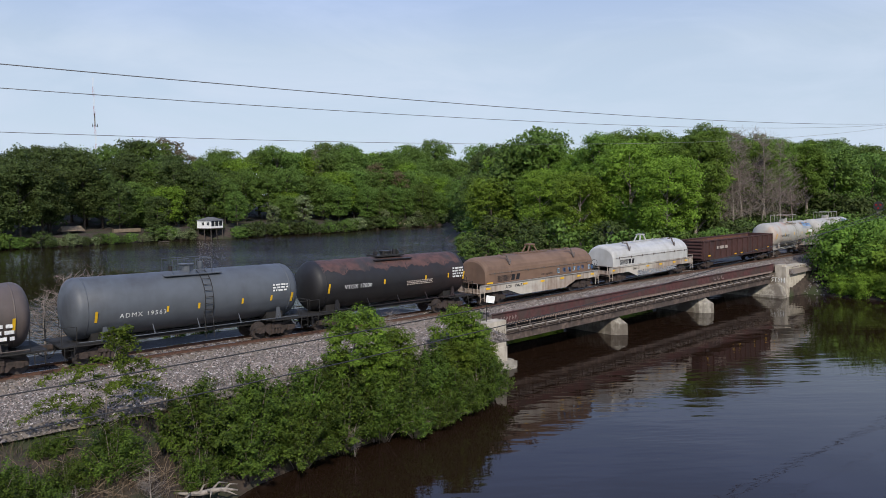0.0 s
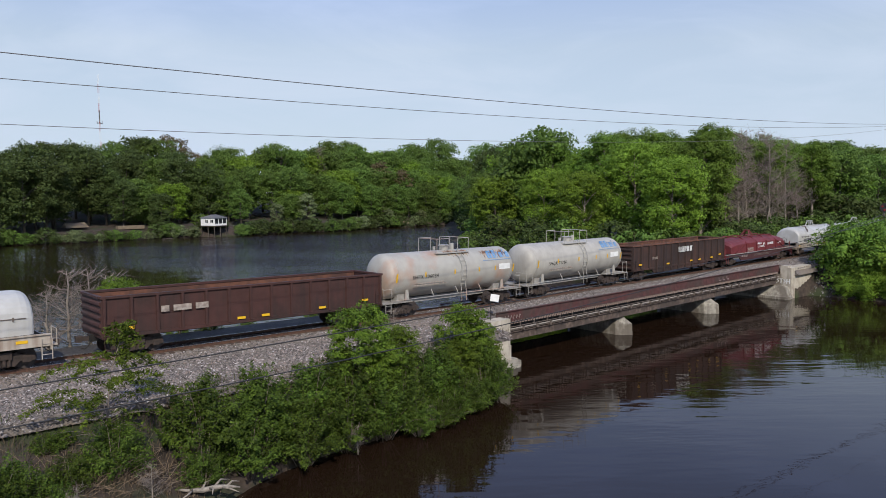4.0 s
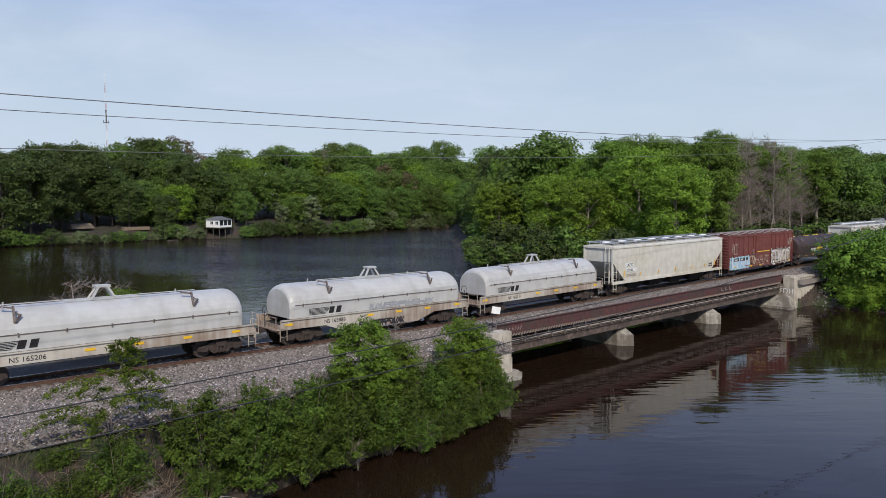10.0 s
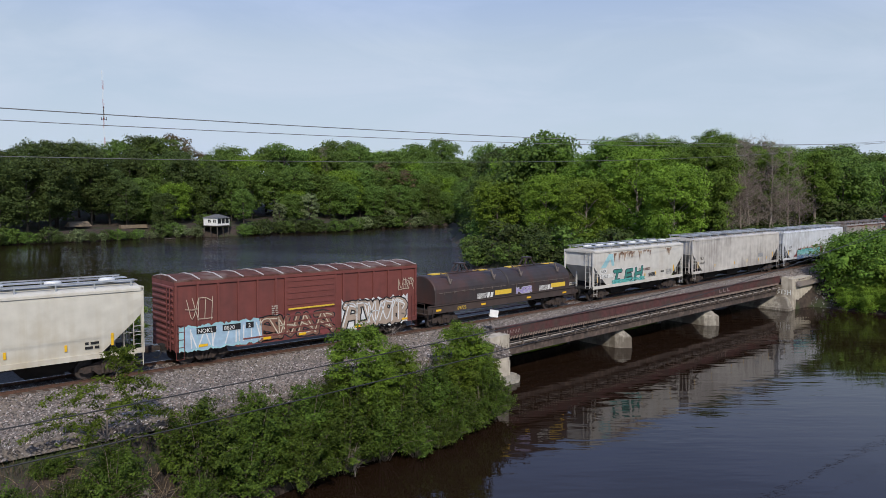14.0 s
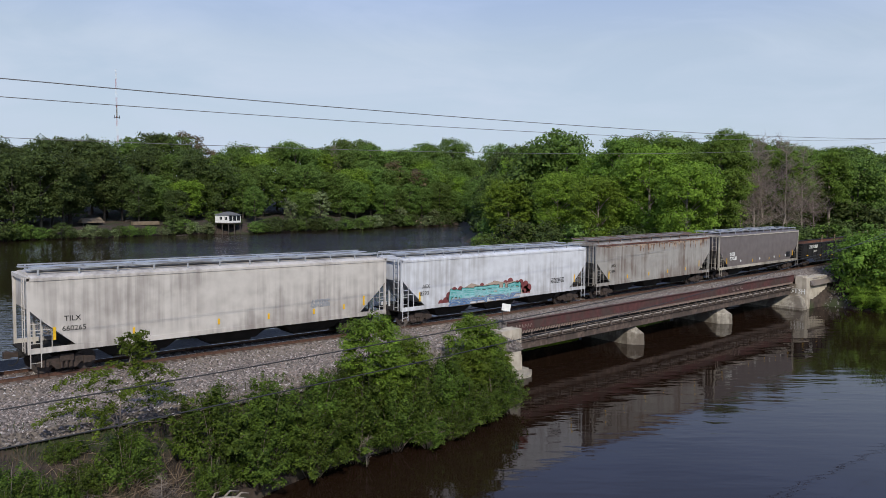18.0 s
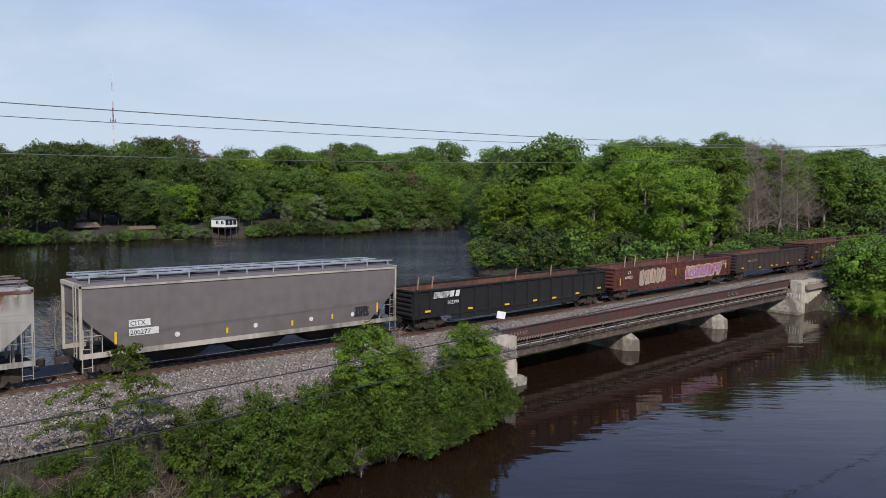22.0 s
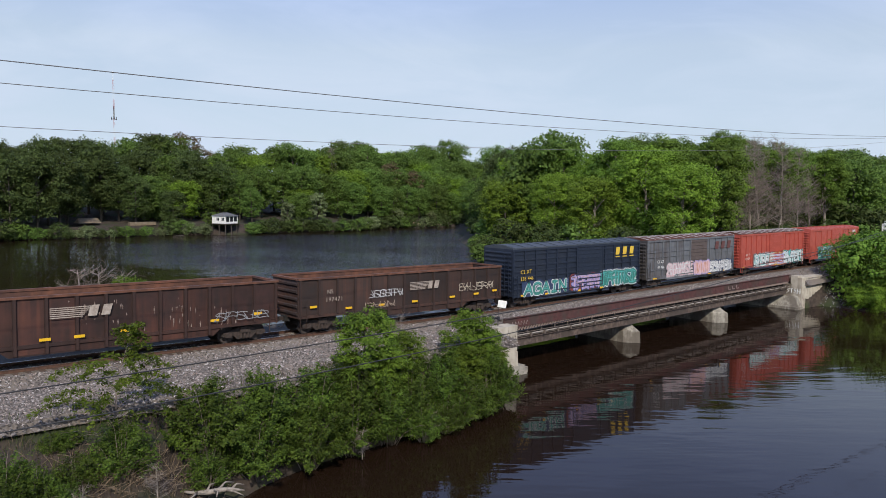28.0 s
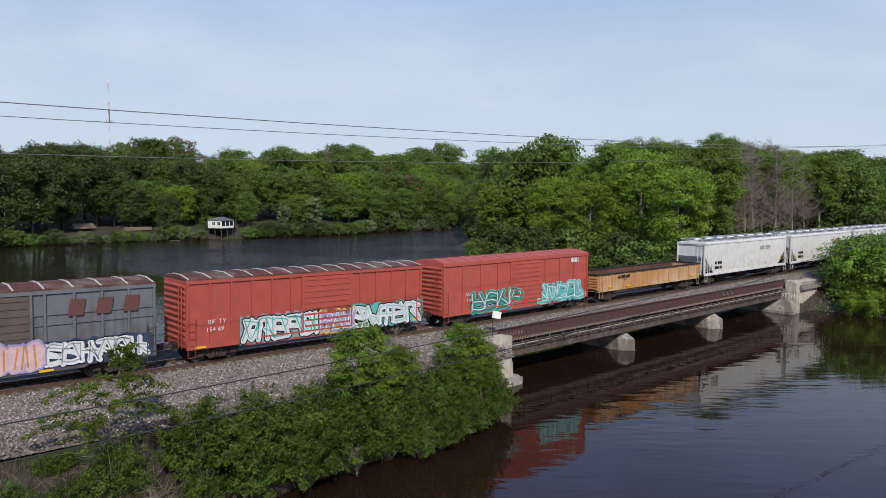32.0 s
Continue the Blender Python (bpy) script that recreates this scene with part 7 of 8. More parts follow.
for x, y, z in ((-h + .5, -.9, 1.75), (-h + .8, -.2, 1.55), (-h + .6, .7, 2.0)):
    part("brake_gear", Mesh().box(x - .22, x + .22, y - .2, y + .2, 1.16, z).tube([(x - .3, y, z - .15), (x + .5, y, z - .15)], .09, 8), SHIELD, e, "red brake gear box")
sec = [(-1.40, 1.34), (-1.40, 2.30), (-1.16, 2.62), (-.7, 2.84), (0, 2.90), (.7, 2.84), (1.16, 2.62), (1.40, 2.30), (1.40, 1.34)]
cover = part("cover", loft(Mesh(), [[(x, y * (.9 + .1 * g), 1.34 + (zz - 1.34) * g) for y, zz in sec] for x, g in ((-6.75, .62), (-6.45, .80), (-5.9, .88), (-3.5, 1), (4.0, 1), (5.6, .90), (6.2, .80), (6.45, .62))]), SHIELD, e, "angular red steel cover")
for x in (-3.4, -1.0, 1.4, 3.9):
    part("cover_rib", Mesh().box(x - .06, x + .06, -1.48, -1.405, 1.34, 2.36).bar((x, -1.43, 2.32), (x, -.75, 2.86), .11).bar((x, -.75, 2.86), (x, 0, 2.93), .11).bar((x, 0, 2.93), (x, .75, 2.86), .11), SHIELD, cover)
part("cover_brace", Mesh().bar((-3.4, -1.45, 2.35), (-6.0, -1.43, 1.42), .08, .08), SHIELD, cover)
part("cover_brace", Mesh().bar((3.9, -1.45, 2.35), (6.1, -1.43, 1.5), .08, .08), SHIELD, cover)
part("ridge_rail", Mesh().bar((-4.6, -.75, 2.98), (3.9, -.75, 2.98), .08).bar((-4.6, .75, 2.98), (3.9, .75, 2.98), .08), SHIELD, cover)
lift = Mesh().box(-.55, -.25, -.3, .3, 3.52, 3.62)
for s in (-1, 1):
    lift.bar((-.9, s * .5, 2.9), (-.45, s * .2, 3.56), .11).bar((.1, s * .5, 2.9), (-.35, s * .2, 3.56), .11)
part("lifting_bracket", lift, SHIELD, cover)
m = Mesh()
for i, x in enumerate(np.arange(1.75, 3.25, .19)):
    m.box(x, x + .12, -1.413, -1.407, 1.92, 2.14 if i < 4 else 2.2)
part("emblem", m, CHALK, e, "white lettered emblem")
part("emblem", Mesh().box(-.7, .6, -1.413, -1.407, 1.72, 1.78).box(-.5, .6, -1.413, -1.407, 1.84, 1.89).tube([(.85 + .2 * math.cos(k * .63), -1.41, 1.95 + .2 * math.sin(k * .63)) for k in range(9)], .05, 4), CHALK, e, "white ring emblem")
bars(e, -3.1, 1.75, 1.4, .05, 5, FADED, -1.41)
spray(e, -.7, 2.05, .9, .2, "white", None, -1.41, 4, 4)
spray(e, 4.4, 1.95, .8, .2, "white", None, -1.42, 14, 4)
words(e, "CR 631030", -4.7, .88, .32, FADED, -1.466)
bars(e, -1.6, 1.0, 3.6, .07, 2, PIPE, -1.466)
for k, (a0, a1, fish, num) in enumerate(((110.6, 125.1, False, "NS 165206"), (126.7, 140.9, True, "NS 165888"), (142.3, 156.4, False, "NS 165111"))):
    e, h, y = coil_car("coil car with a white rounded hood" + (" and a scrawled fishbelly frame" if fish else " over a straight frame"), a0, a1, HOODW, FRAMEW, fish)
    logo_bars(e, -5.3, 1.68, 2.2, .40, INK, y)
    words(e, num, -4.3, 1.11, .33, INK, -1.455)
    for x in (-6.6, -1.0, 1.2, 3.6, 6.2):
        marks(e, [(x, 1.22)], "flat", -1.455)
    if fish:
        spray(e, -1.8, .56, 3.4, .40, "black", None, -1.44, 5, 7)
        spray(e, -1.0, 1.6, 5.0, .35, "grey", None, y, 6, 9)
HOPC = paint("hopper_cream", (.58, .555, .49), (.42, .36, .26), .35, .3, .5)
e, h, y = hopper("long cream covered hopper with a grey roof walkway", 157.85, 176.8, HOPC, ROOFGALV, BLACKUNDER, 4, eave=4.2)
part("number_panel", Mesh().box(-7.6, -6.35, -.003, .003, 2.42, 2.78), CHALK, e).location.y = y
part("number_panel", Mesh().box(-7.5, -5.9, -.003, .003, 2.0, 2.34), CHALK, e).location.y = y
words(e, "AEX", -7.3, 2.47, .36, INK, y - .006, wide=1.2)
words(e, "20046", -7.45, 2.04, .34, INK, y - .006, wide=1.2)
marks(e, [(-7.75, 1.6)], "tall", y)
marks(e, [(-5.3, 1.55), (-2.3, 1.55), (.6, 1.55), (3.6, 1.55), (6.0, 1.55)], "mid", y)
marks(e, [(8.0, 1.6)], "tall", y)
bars(e, -7.4, 1.75, 1.5, .07, 2, FADED, y)
bars(e, 6.8, 1.75, .8, .12, 2, INK, y)
BOXR = paint("boxcar_maroon", (.165, .046, .038), (.095, .033, .030), .4, .3, .65)
e, h, y = boxcar("maroon boxcar with graffiti and white roof seams", 178.3, 193.95, BOXR, BOXR, ROOFRUST, SEAMWHITE, 14, (-1.6, 1.6))
spray(e, -7.4, .88, 4.3, 1.05, "sky", "aqua", y, 21, 6, "white", "aqua", True)
spray(e, -3.2, .85, 4.6, 1.2, "brown", "black", y, 22, 4, "cream", "maroon")
spray(e, 2.3, .85, 4.5, 1.5, "tan", "black", y, 23, 5, "white", "white")
scrawl(e, -7.3, 2.2, 1.4, 1.35, "cream", y, 24, 2)
scrawl(e, 6.3, 2.8, 1.2, .8, "cream", y, 25, 3)
bars(e, -2.5, 2.6, .4, .07, 8, FADED, y)
for x, w in ((-6.75, 1.05), (-5.35, 1.0), (-4.05, .45)):
    part("number_panel", Mesh().box(x, x + w, -.003, .003, 1.62, 1.94), INK, e).location.y = y - .03
words(e, "NOKL", -6.7, 1.66, .30, CHALK, y - .036)
words(e, "8820", -5.28, 1.66, .30, CHALK, y - .036)
words(e, "2", -3.92, 1.66, .30, CHALK, y - .036)
part("door_bar", Mesh().box(-1.5, 1.5, -.05, 0, 2.35, 2.43), GOLD, e, "orange door bar").location.y = y - .03
marks(e, [(-6.4, .95), (-2.8, .88), (-.6, .85), (3.2, .85), (6.8, .92)], "flat", y - .03)
HOODD = paint("hood_dark", (.035, .028, .028), (.085, .035, .028), .4, .2, .6)
DARKFR = paint("frame_dark", (.06, .04, .034), (.04, .03, .026), .4, .3, .7)
e, h, y = coil_car("coil car with two dark weathered hoods", 195.0, 210.4, HOODD, DARKFR, False, 2)
logo_bars(e, -3.2, 1.62, 1.6, .38, CHALK, y)
logo_bars(e, 3.4, 1.62, 1.6, .38, CHALK, y)
words(e, "69735", -5.1, 1.08, .33, GOLD, -1.455)
for x in (-.4, 5.8):
    part("warning_panel", Mesh().box(x - 1.0, x + .7, -.004, .004, 1.72, 2.05), GOLD, e, "yellow warning panel").location.y = y
spray(e, .9, 1.6, 1.6, .45, "violet", "white", y, 31, 3)
for q in (-5.6, -1.7, 2.0, 5.8):
    part("hood_strip", Mesh().box(q - .7, q + .7, -.25, .25, 3.40, 3.46), GOLD, e, "yellow roof strip")
marks(e, [(-6.8, 1.15), (-2.6, 1.15), (2.2, 1.15), (6.4, 1.15)], "flat", -1.455)
HOPR = paint("hopper_rusty_white", (.57, .55, .51), (.42, .37, .31), .3, .3, .5, .55)
e, h, y = hopper("short white covered hopper with rust runs and graffiti", 212.75, 226.8, HOPR, ROOFGALV, BLACKUNDER, 2, eave=4.17)
rust_band(e, y + .002, -4.9, 1.4, 3.98, 1.0, 3)
rust_band(e, y + .002, 3.6, 5.0, 3.98, .9, 4)
part("number_panel", Mesh().box(-6.1, -5.1, -.003, .003, 2.3, 2.64), CHALK, e).location.y = y
part("number_panel", Mesh().box(-6.1, -4.3, -.003, .003, 1.88, 2.22), CHALK, e).location.y = y
words(e, "AEX", -6.0, 2.35, .34, INK, y - .006, wide=1.2)
words(e, "21522", -6.0, 1.93, .34, INK, y - .006, wide=1.2)
block_piece(e, -4.0, 1.50, 4.3, .85, "green", y, ((.02, .0, .10, 1.0), (-.02, 1.0, .22, 1.0), (.02, .0, .16, .05), (.36, .0, .40, .85), (.40, .9, .60, .95), (.36, .0, .58, .1), (.42, .45, .56, .5),
                                                     (.70, -.05, .74, 1.0), (.92, -.05, .96, 1.1), (.72, .5, .94, .55)))
spray(e, -4.4, 1.32, 4.9, .30, "teal", None, y - .014, 41, 6)
part("graffiti", Mesh().plate([(-6.0, 2.75), (-4.9, 3.85), (-4.3, 3.85), (-4.1, 2.85), (-4.45, 2.85), (-4.65, 3.45), (-5.3, 2.75)], y - .006, y - .002), SPRAY["aqua"], e, "slanted turquoise sprayed letter")
marks(e, [(-6.45, 1.6), (5.4, 1.7)], "tall", y)
marks(e, [(.6, 1.6), (2.3, 1.6)], "mid", y)
bars(e, -.4, 2.3, 1.8, .035, 4, REDMARK, y)
scrawl(e, 1.2, 1.5, 1.1, .35, "black", y, 48, 4)
scrawl(e, 4.2, 1.5, .9, .5, "grey", y, 49, 3)
bars(e, 3.2, 1.75, .5, .14, 1, INK, y)
HOPG = paint("hopper_grey_white", (.54, .51, .475), (.25, .225, .21), .45, .75, .55)
e, h, y = hopper("grey-white covered hopper streaked with dirt", 228.7, 248.0, HOPG, ROOFGALV, BLACKUNDER, 3, eave=4.38, style="trough")
words(e, "TILX", -8.2, 2.4, .34, INK, y - .006)
words(e, "660265", -8.3, 1.95, .34, INK, y - .006)
marks(e, [(-8.6, 1.6), (8.0, 1.7)], "tall", y)
marks(e, [(-5.2, 1.5), (-1, 1.5), (1.8, 1.5), (4.6, 1.5), (6.6, 1.6)], "mid", y)
spray(e, 4.4, 1.9, 1.2, .4, "grey", None, y, 43, 4)
HOPW = paint("hopper_white", (.62, .64, .68), (.34, .335, .34), .40, .7, .5)
e, h, y = hopper("white covered hopper with a colourful graffiti piece", 249.2, 267.55, HOPW, ROOFGALV, BLACKUNDER, 3, eave=4.26, style="trough")
words(e, "AEX", -7.5, 2.4, .34, INK, y - .006)
words(e, "8593", -7.7, 1.95, .38, INK, y - .006)
for x, z, q in ((-5.9, 1.32, .24), (-5.5, 1.42, .26), (-5.2, 1.72, .28), (-4.75, 1.98, .30), (-4.2, 2.06, .24), (-3.2, 2.14, .20), (-2.2, 2.16, .22), (-1.0, 2.20, .24), (.1, 2.14, .26), (.6, 2.24, .30), (1.3, 2.02, .28), (1.7, 2.06, .30), (2.2, 1.92, .30),
                (2.55, 1.68, .30), (2.2, 1.55, .28), (1.7, 1.6, .3), (2.5, 1.38, .22), (1.9, 1.36, .2)):
    part("graffiti_bubble", disc(Mesh(), (x, y - .001, z), q, "y", .002, 16), SPRAY["maroon"], e, "maroon sprayed bubble")
base_coat = Mesh().plate([(-5.5, 1.02), (2.0, 1.02), (1.8, 1.62), (1.1, 2.28), (.2, 2.2), (-.9, 2.42), (-2.2, 2.16), (-3.2, 2.42), (-4.2, 2.02), (-5.0, 1.5)], y - .008, y - .006)
part("graffiti_ground", base_coat, SPRAY["tan"], e, "tan paint behind a sprayed piece")
spray(e, -5.1, 1.32, 6.7, .80, "teal", "black", y - .009, 44, 6, "aqua", None)
spray(e, -5.0, 1.26, 6.5, .62, "aqua", None, y - .019, 45, 6, "teal", None)
spray(e, -5.2, 1.04, 6.8, .40, "blue", "tan", y - .027, 47, 8, "sky", None)
marks(e, [(-7.7, 1.6), (7.8, 1.7)], "tall", y)
bars(e, 5.0, 2.1, 1.6, .06, 4, INK, y)
HOPS = paint("hopper_streaked", (.335, .322, .30), (.135, .098, .078), .46, 1.0, .65, .45)
e, h, y = hopper("beige covered hopper heavily streaked with rust", 268.95, 286.8, HOPS, ROOFDULL, BLACKUNDER, 3, eave=4.42, style="trough")
words(e, "AEX", -6.9, 2.5, .34, INK, y - .006)
words(e, "12394", -7.2, 2.05, .34, INK, y - .006)
part("rust_run", Mesh().box(-h + .1, h - .1, y - .03, y - .025, 4.27, 4.40), ROOFRUST, e, "rusted brown eave")
rust_band(e, y + .002, -8.2, 8.2, 4.28, .30, 7, .95)
rust_band(e, y - .002, -3.0, 8.2, 4.28, .95, 9, .35)
marks(e, [(-7.2, 1.6), (7.0, 1.7)], "tall", y)
marks(e, [(-4.6, 1.45), (-1.4, 1.45), (1.6, 1.45), (4.6, 1.5)], "mid", y)
for z in (3.05, 3.35):
    part("side_seam", Mesh().box(-h + .3, h - .3, y + .0, y + .014, z, z + .03), HOPS, e)
HOPD = paint("hopper_dark_grey", (.150, .130, .128), (.11, .095, .092), .35, .25, .6)
SILLC = paint("sill_cream", (.46, .42, .36), GRIME, .4, .3)
e, h, y = hopper("dark-grey covered hopper with a cream side sill", 288.6, 306.7, HOPD, ROOFSILVER, BLACKUNDER, 3, eave=4.42, framing=SILLC)
part("number_panel", Mesh().box(-6.9, -5.9, -.003, .003, 2.35, 2.68), CHALK, e).location.y = y
part("number_panel", Mesh().box(-6.9, -5.5, -.003, .003, 1.92, 2.25), CHALK, e).location.y = y
words(e, "CITX", -6.85, 2.40, .32, INK, y - .006)
words(e, "200277", -6.85, 1.96, .32, INK, y - .006)
marks(e, [(-7.5, 1.6), (7.6, 1.7)], "tall", y)
marks(e, [(-2.0, 1.5), (1.8, 1.5), (4.4, 1.6)], "mid", y)
for x in (-4.6, -.4, 3.0, 5.8):
    part("round_decal", disc(Mesh(), (x, y, 1.75), .13, "y", .008, 14), CHALK, e, "small round white decal")
spray(e, 6.0, 1.6, .9, .55, "black", None, y, 45, 3)
# gondolas
GBLACK = paint("gondola_black", (.007, .007, .008), (.015, .014, .015), .3, .2, .85)
e, h, y = gondola("long black gondola car with a rusty inside", 308.1, 328.4, GBLACK, INRUST, 2.70, 15, .62, 1)
logo_bars(e, -8.5, 2.2, 2.3, .42, CHALK, y - .13)
words(e, "202399", -7.3, 1.72, .34, CHALK, y - .13)
marks(e, [(-9.0, 1.35), (-5.2, 1.2), (-1.6, 1.1), (1.4, 1.1), (3.6, 1.1), (6.4, 1.2), (9.2, 1.4)], "flat", y - .13)
for x in (-7.6, -6.3, 2.2, 6.4):
    part("lumber_stake", Mesh().bar((x, 1.2, 2.4), (x + .18, 1.25, 3.25), .07), mat("stake_wood", (.30, .2, .13)), e)
GRED = paint("gondola_red", (.115, .030, .024), (.05, .022, .019), .55, .6, .75)
e, h, y = gondola("rust-red ribbed gondola car with bright graffiti", 329.65, 349.45, GRED, INRUST, 2.72, 18, .66, 1)
for z in np.arange(1.3, 2.65, .22):
    part("side_rib", Mesh().box(-h + .2, h - .2, y - .05, y + .01, z, z + .07), GRED, e)
words(e, "CR", -8.1, 2.25, .36, CHALK, y - .135)
words(e, "609103", -8.5, 1.85, .36, CHALK, y - .135)
spray(e, -6.4, 1.25, 4.2, 1.15, "tan", None, y - .13, 51, 5, "brown", None, True)
scrawl(e, -2.0, 1.35, 3.2, .9, "brown", y - .135, 58, 4)
spray(e, 1.4, 1.2, 6.4, 1.05, "violet", "yellow", y - .13, 52, 9, "red")
scrawl(e, 1.6, 1.25, 6.2, 1.0, "red", y - .145, 59, 7)
scrawl(e, 7.6, 1.9, 1.4, .6, "pink", y - .135, 60, 4)
marks(e, [(-9.2, 1.4), (-4.6, 1.6), (-2.6, 1.4), (-.5, 1.7), (1.2, 1.4), (3.1, 1.7), (8.8, 1.7)], "tall", y - .135)
for x in (-4.6, -3.0, 2.4, 4.4, 7.4):
    part("lumber_stake", Mesh().bar((x, 1.2, 2.4), (x + .25, 1.25, 3.35), .08), mat("stake_wood", (.34, .25, .18)), e)
GGREY = paint("gondola_grey_brown", (.034, .025, .023), (.06, .03, .024), .4, .4, .75)
e, h, y = gondola("dark grey-brown gondola car with a worn rim", 350.8, 367.4, GGREY, INRUST, 2.75, 13)
words(e, "NW 189676", -6.0, 1.95, .34, FADED, y - .13, space=1.3)
marks(e, [(-7.1, 1.35), (-3.2, 1.2), (-.3, 1.2), (.9, 1.2), (3.8, 1.25), (6.9, 1.4)], "flat", y - .13)
FLAKE = mat("scuffed_white_paint", (.30, .24, .21), (.14, .09, .075), 7, .85)
RUSTPANEL = mat("weathered_rust_plate", (.034, .0125, .010), (.020, .0105, .0092), 1.4, .75, stain=(.066, .023, .0145), sscale=.55, amount=.5, streak=.9, bump=.08, bscale=6, edge=.3, vary=.55)
DKPANEL = mat("weathered_dark_plate", (.024, .016, .014), (.036, .020, .016), 1.4, .75, stain=(.060, .027, .019), sscale=.5, amount=.42, streak=.6, bump=.08, bscale=6, edge=.3, vary=.4)
GRUST = paint("gondola_rust", (.028, .013, .011), (.055, .023, .016), .45, .7, .8)
e, h, y = gondola("rusty brown gondola car with a peeling emblem", 368.6, 385.0, GRUST, INRUST, 3.15, 13, .62, 1, chord=INRUST, panel=RUSTPANEL)
logo_bars(e, -3.0, 2.2, 2.6, .52, FADED, y - .13)
peel = random.Random(5)
for i in range(95):
    bx, bz = peel.choice(((-1.6, 2.45), (-.6, 2.45), (2.9, 2.2), (3.1, 1.5), (4.9, 1.35), (5.5, 1.6), (.6, 1.1)))
    px, pz, q = bx + peel.gauss(0, .42), bz + peel.gauss(0, .32), peel.uniform(.02, .09)
    if .95 < pz < 2.95:
        part("paint_flake", Mesh().plate([(px - q * .5, pz), (px, pz - q * peel.uniform(1, 5)), (px + q * .4, pz - q * .3), (px + q * .15, pz + q * peel.uniform(.5, 3))], y - .006, y - .002), FLAKE, e)
words(e, "200630", -6.4, 2.0, .34, FADED, y - .13)
marks(e, [(-7.2, 1.5), (-3.2, 1.25), (-1.8, 1.25), (.2, 1.3), (4.6, 1.35), (7.0, 1.5)], "flat", y - .13)
scrawl(e, 4.6, 1.3, 3.0, .5, "grey", y - .135, 54, 5)
e, h, y = gondola("dark-brown gondola car with chalked scrawls", 386.3, 402.5, DKBROWN, INRUST, 3.15, 13, .62, 1, chord=INRUST, panel=DKPANEL)
logo_bars(e, -.2, 2.1, 2.4, .52, FADED, y - .13)
words(e, "NS", -6.3, 2.3, .34, FADED, y - .13)
words(e, "197471", -6.4, 1.85, .34, FADED, y - .13, space=1.2)
scrawl(e, -3.4, 1.8, 2.6, .5, "white", y - .135, 55, 6)
scrawl(e, -3.6, 1.2, 2.2, .4, "tan", y - .135, 56, 4)
scrawl(e, 4.0, 1.7, 3.2, .6, "cream", y - .135, 57, 6)
marks(e, [(-7.2, 1.55), (-4.8, 1.3), (-2.4, 1.3), (.2, 1.3), (3.4, 1.35), (5.6, 1.4), (7.4, 1.5)], "flat", y - .13)
# boxcars
BBLUE = paint("boxcar_blue", (.014, .021, .039), (.020, .023, .032), .4, .15, .5)
ROOFBLUE = paint("roof_blue_grey", (.05, .06, .075), (.08, .08, .085), .4, 0, .6)
e, h, y = boxcar("dark-blue boxcar with yellow numbers and graffiti", 403.75, 419.7, BBLUE, BBLUE, ROOFBLUE, ROOFBLUE, 13, (-.6, 2.6))
for i, x in enumerate((4.4, 5.4, 6.4)):
    part("emblem", Mesh().plate([(x, 3.35), (x + .52, 3.35), (x + .62, 3.98), (x + .10, 3.98)], -.003, .003).box(x, x + .62, -.003, .003, 3.14, 3.22), GOLD, e, "yellow block emblem").location.y = y
for z in np.arange(1.35, 4.1, .42):
    for q0, q1 in ((-h + .15, -.7), (2.7, h - .15)):
        part("side_rib", Mesh().box(q0, q1, y + .035, y + .095, z, z + .10), BBLUE, e)
words(e, "CS XT", -7.2, 2.5, .40, GOLD, y, space=1.15)
words(e, "138 446", -7.2, 2.0, .40, GOLD, y, space=1.1)
spray(e, -6.8, .85, 4.9, .95, "green", "white", y, 61, 5, "teal", "navy", text="AGAIN")
spray(e, -1.3, .85, 3.5, 1.1, "violet", "navy", y, 62, 5, "pink", "maroon")
spray(e, 2.5, .85, 4.9, 1.2, "green", "white", y, 63, 6, "teal", "navy")
marks(e, [(-6.9, .85), (-4.2, .78), (-.4, .70), (2.6, .70), (4.4, .78), (6.9, .85)], "flat", y)
BGREY = paint("boxcar_grey", (.135, .145, .162), (.07, .055, .052), .45, .8, .65)
BDOOR = paint("boxcar_door_brown", (.10, .075, .068), (.07, .055, .05), .45, .4, .7)
e, h, y = boxcar("grey boxcar with a brown door and pale graffiti", 420.9, 436.6, BGREY, paint("boxcar_end_dark", (.06, .055, .055)), ROOFRUST, SEAMWHITE, 13, (-.6, 2.4), BDOOR)
for i, x in enumerate((3.9, 5.1, 6.3)):
    part("emblem", Mesh().plate([(x, 3.1), (x + .66, 3.1), (x + .78, 3.85), (x + .12, 3.85)], -.003, .003), REDMARK, e, "faded red block emblem").location.y = y
for z in (1.6, 2.75, 3.2):
    for q0, q1 in ((-h + .15, -.7), (2.5, h - .15)):
        part("side_rib", Mesh().box(q0, q1, y + .045, y + .095, z, z + .06), BGREY, e)
words(e, "CS XT", -6.3, 2.25, .36, CHALK, y, space=1.15)
words(e, "137 966", -6.4, 1.75, .36, CHALK, y, space=1.1)
spray(e, -4.6, .95, 4.4, 1.15, "pink", "grey", y, 64, 6, "white")
scrawl(e, -4.5, 1.0, 4.2, 1.05, "white", y - .016, 81, 5)
spray(e, .0, .9, 2.9, 1.1, "pink", "violet", y - .03, 65, 4, "orange", None, True)
spray(e, 3.0, .9, 4.4, 1.0, "white", "navy", y, 66, 6, "grey", "navy")
marks(e, [(-6.6, .85), (3.0, .70), (6.0, .82), (7.0, .9)], "long", y)
BRED = paint("boxcar_red", (.40, .075, .052), (.30, .07, .055), .35, .15, .55)
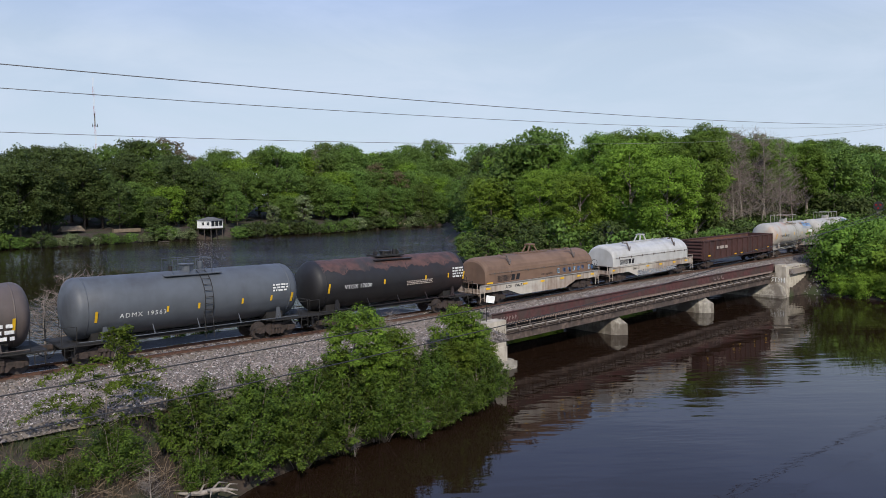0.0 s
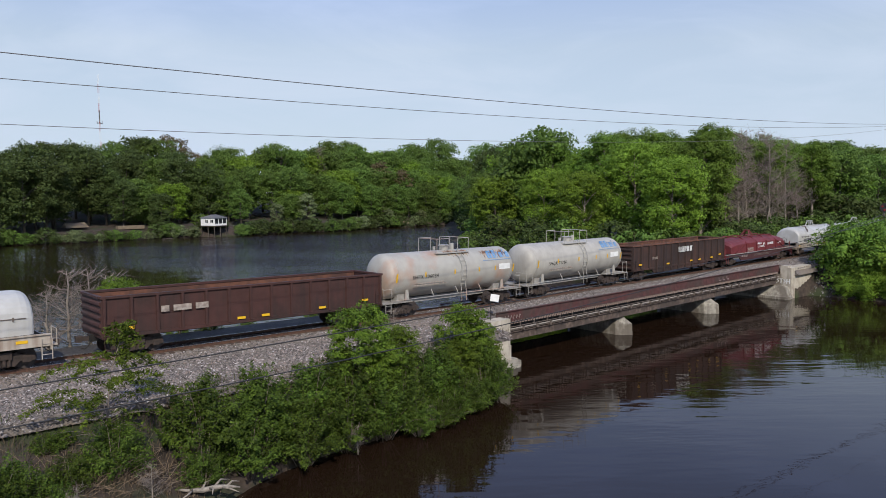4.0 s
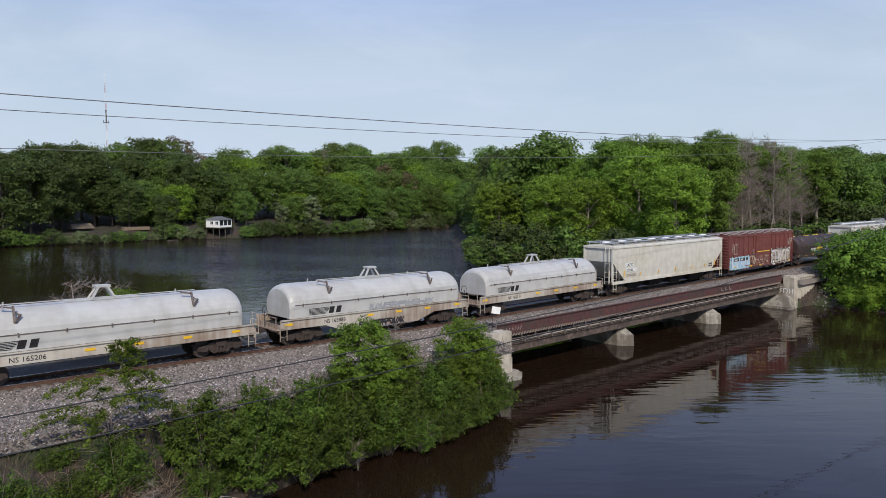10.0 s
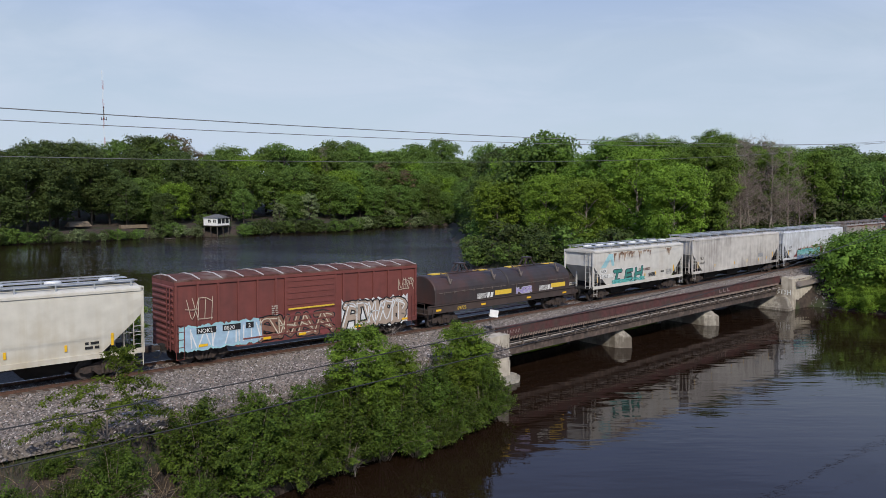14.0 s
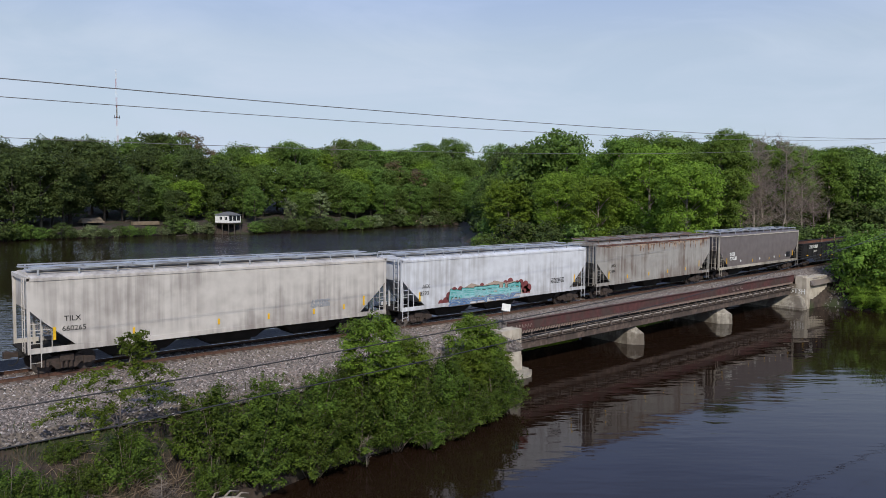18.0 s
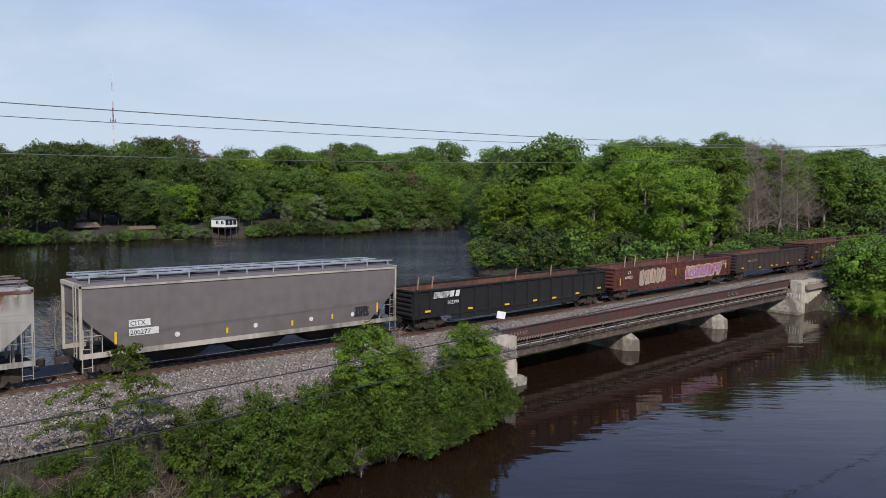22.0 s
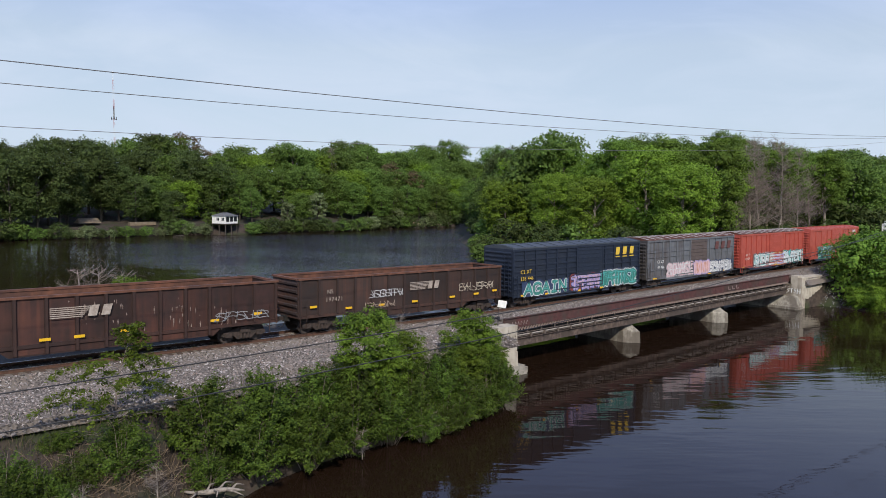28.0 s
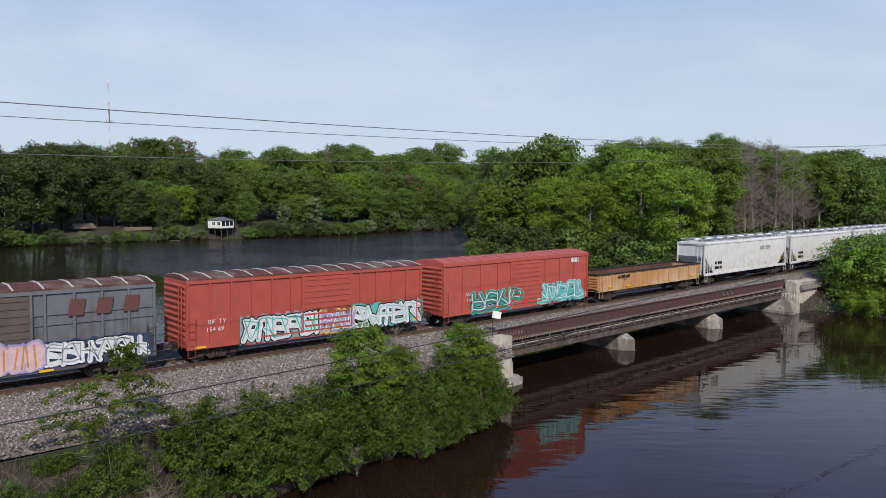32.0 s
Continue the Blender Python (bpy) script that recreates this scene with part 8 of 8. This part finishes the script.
e, h, y = boxcar("bright red boxcar with white graffiti", 438.1, 453.5, BRED, BRED, ROOFRUST, SEAMWHITE, 13, (-1.0, 2.2))
words(e, "BK TY", -6.6, 2.05, .32, CHALK, y, space=1.2)
words(e, "154 69", -6.7, 1.65, .32, CHALK, y, space=1.1)
spray(e, -4.6, .85, 4.4, 1.25, "white", "black", y, 67, 5, "teal", "grey")
spray(e, .2, .85, 2.2, 1.2, "violet", "yellow", y, 68, 3, "white", "maroon")
spray(e, 2.3, .85, 5.2, 1.25, "white", "black", y, 69, 5, "aqua", "teal")
marks(e, [(-7.0, .85), (7.2, .9)], "long", y)
BRED2 = paint("boxcar_light_red", (.42, .085, .06), (.33, .08, .06), .35, .1, .55)
e, h, y = boxcar("light red boxcar with teal graffiti", 455.4, 471.0, BRED2, BRED2, BRED2, BRED2, 9, (-1.2, 2.0))
words(e, "AOK", -5.8, 2.05, .32, CHALK, y)
words(e, "111", -5.7, 1.65, .3, CHALK, y)
part("emblem", Mesh().box(5.6, 5.9, -.003, .003, 3.7, 4.05).box(6.0, 6.3, -.003, .003, 3.7, 4.05).box(6.4, 6.5, -.003, .003, 3.7, 4.05), CHALK, e, "white block emblem").location.y = y
spray(e, -5.0, .85, 4.8, 1.35, "green", "teal", y, 71, 4, "white")
spray(e, 1.8, .85, 5.4, 1.35, "teal", "aqua", y, 72, 5, "white")
GYEL = paint("gondola_yellow", (.44, .205, .065), (.52, .40, .29), .42, .5, .75)
e, h, y = gondola("low faded-yellow gondola car with a black rim", 472.5, 488.6, GYEL, INRUST, 2.35, 9, chord=UNDER)
words(e, "111", -4.6, 1.75, .3, INK, y - .13)
bars(e, -5.4, 2.0, 1.8, .2, 1, INK, y - .13)
marks(e, [(-6.6, 1.3), (-4, 1.2), (2, 1.2), (6.6, 1.3)], "flat", y - .13)
HOPCLEAN = paint("hopper_clean", (.66, .655, .635), (.48, .46, .43), .25, .3, .5)
for a0, a1 in ((489.6, 508.1), (509.4, 528.0), (529.3, 548.0)):
    e, h, y = hopper("clean white covered hopper with an open end frame", a0, a1, HOPCLEAN, ROOFGALV, BLACKUNDER, 3, eave=4.25)
    bars(e, 2.6, 3.1, 2.6, .42, 1, FADED, y, "emblem", 5)
    bars(e, -7.2, 2.1, 1.4, .28, 2, INK, y)
    marks(e, [(-7.8, 1.6), (7.8, 1.7)], "tall", y)
    marks(e, [(-4, 1.5), (0, 1.5), (4, 1.5)], "mid", y)

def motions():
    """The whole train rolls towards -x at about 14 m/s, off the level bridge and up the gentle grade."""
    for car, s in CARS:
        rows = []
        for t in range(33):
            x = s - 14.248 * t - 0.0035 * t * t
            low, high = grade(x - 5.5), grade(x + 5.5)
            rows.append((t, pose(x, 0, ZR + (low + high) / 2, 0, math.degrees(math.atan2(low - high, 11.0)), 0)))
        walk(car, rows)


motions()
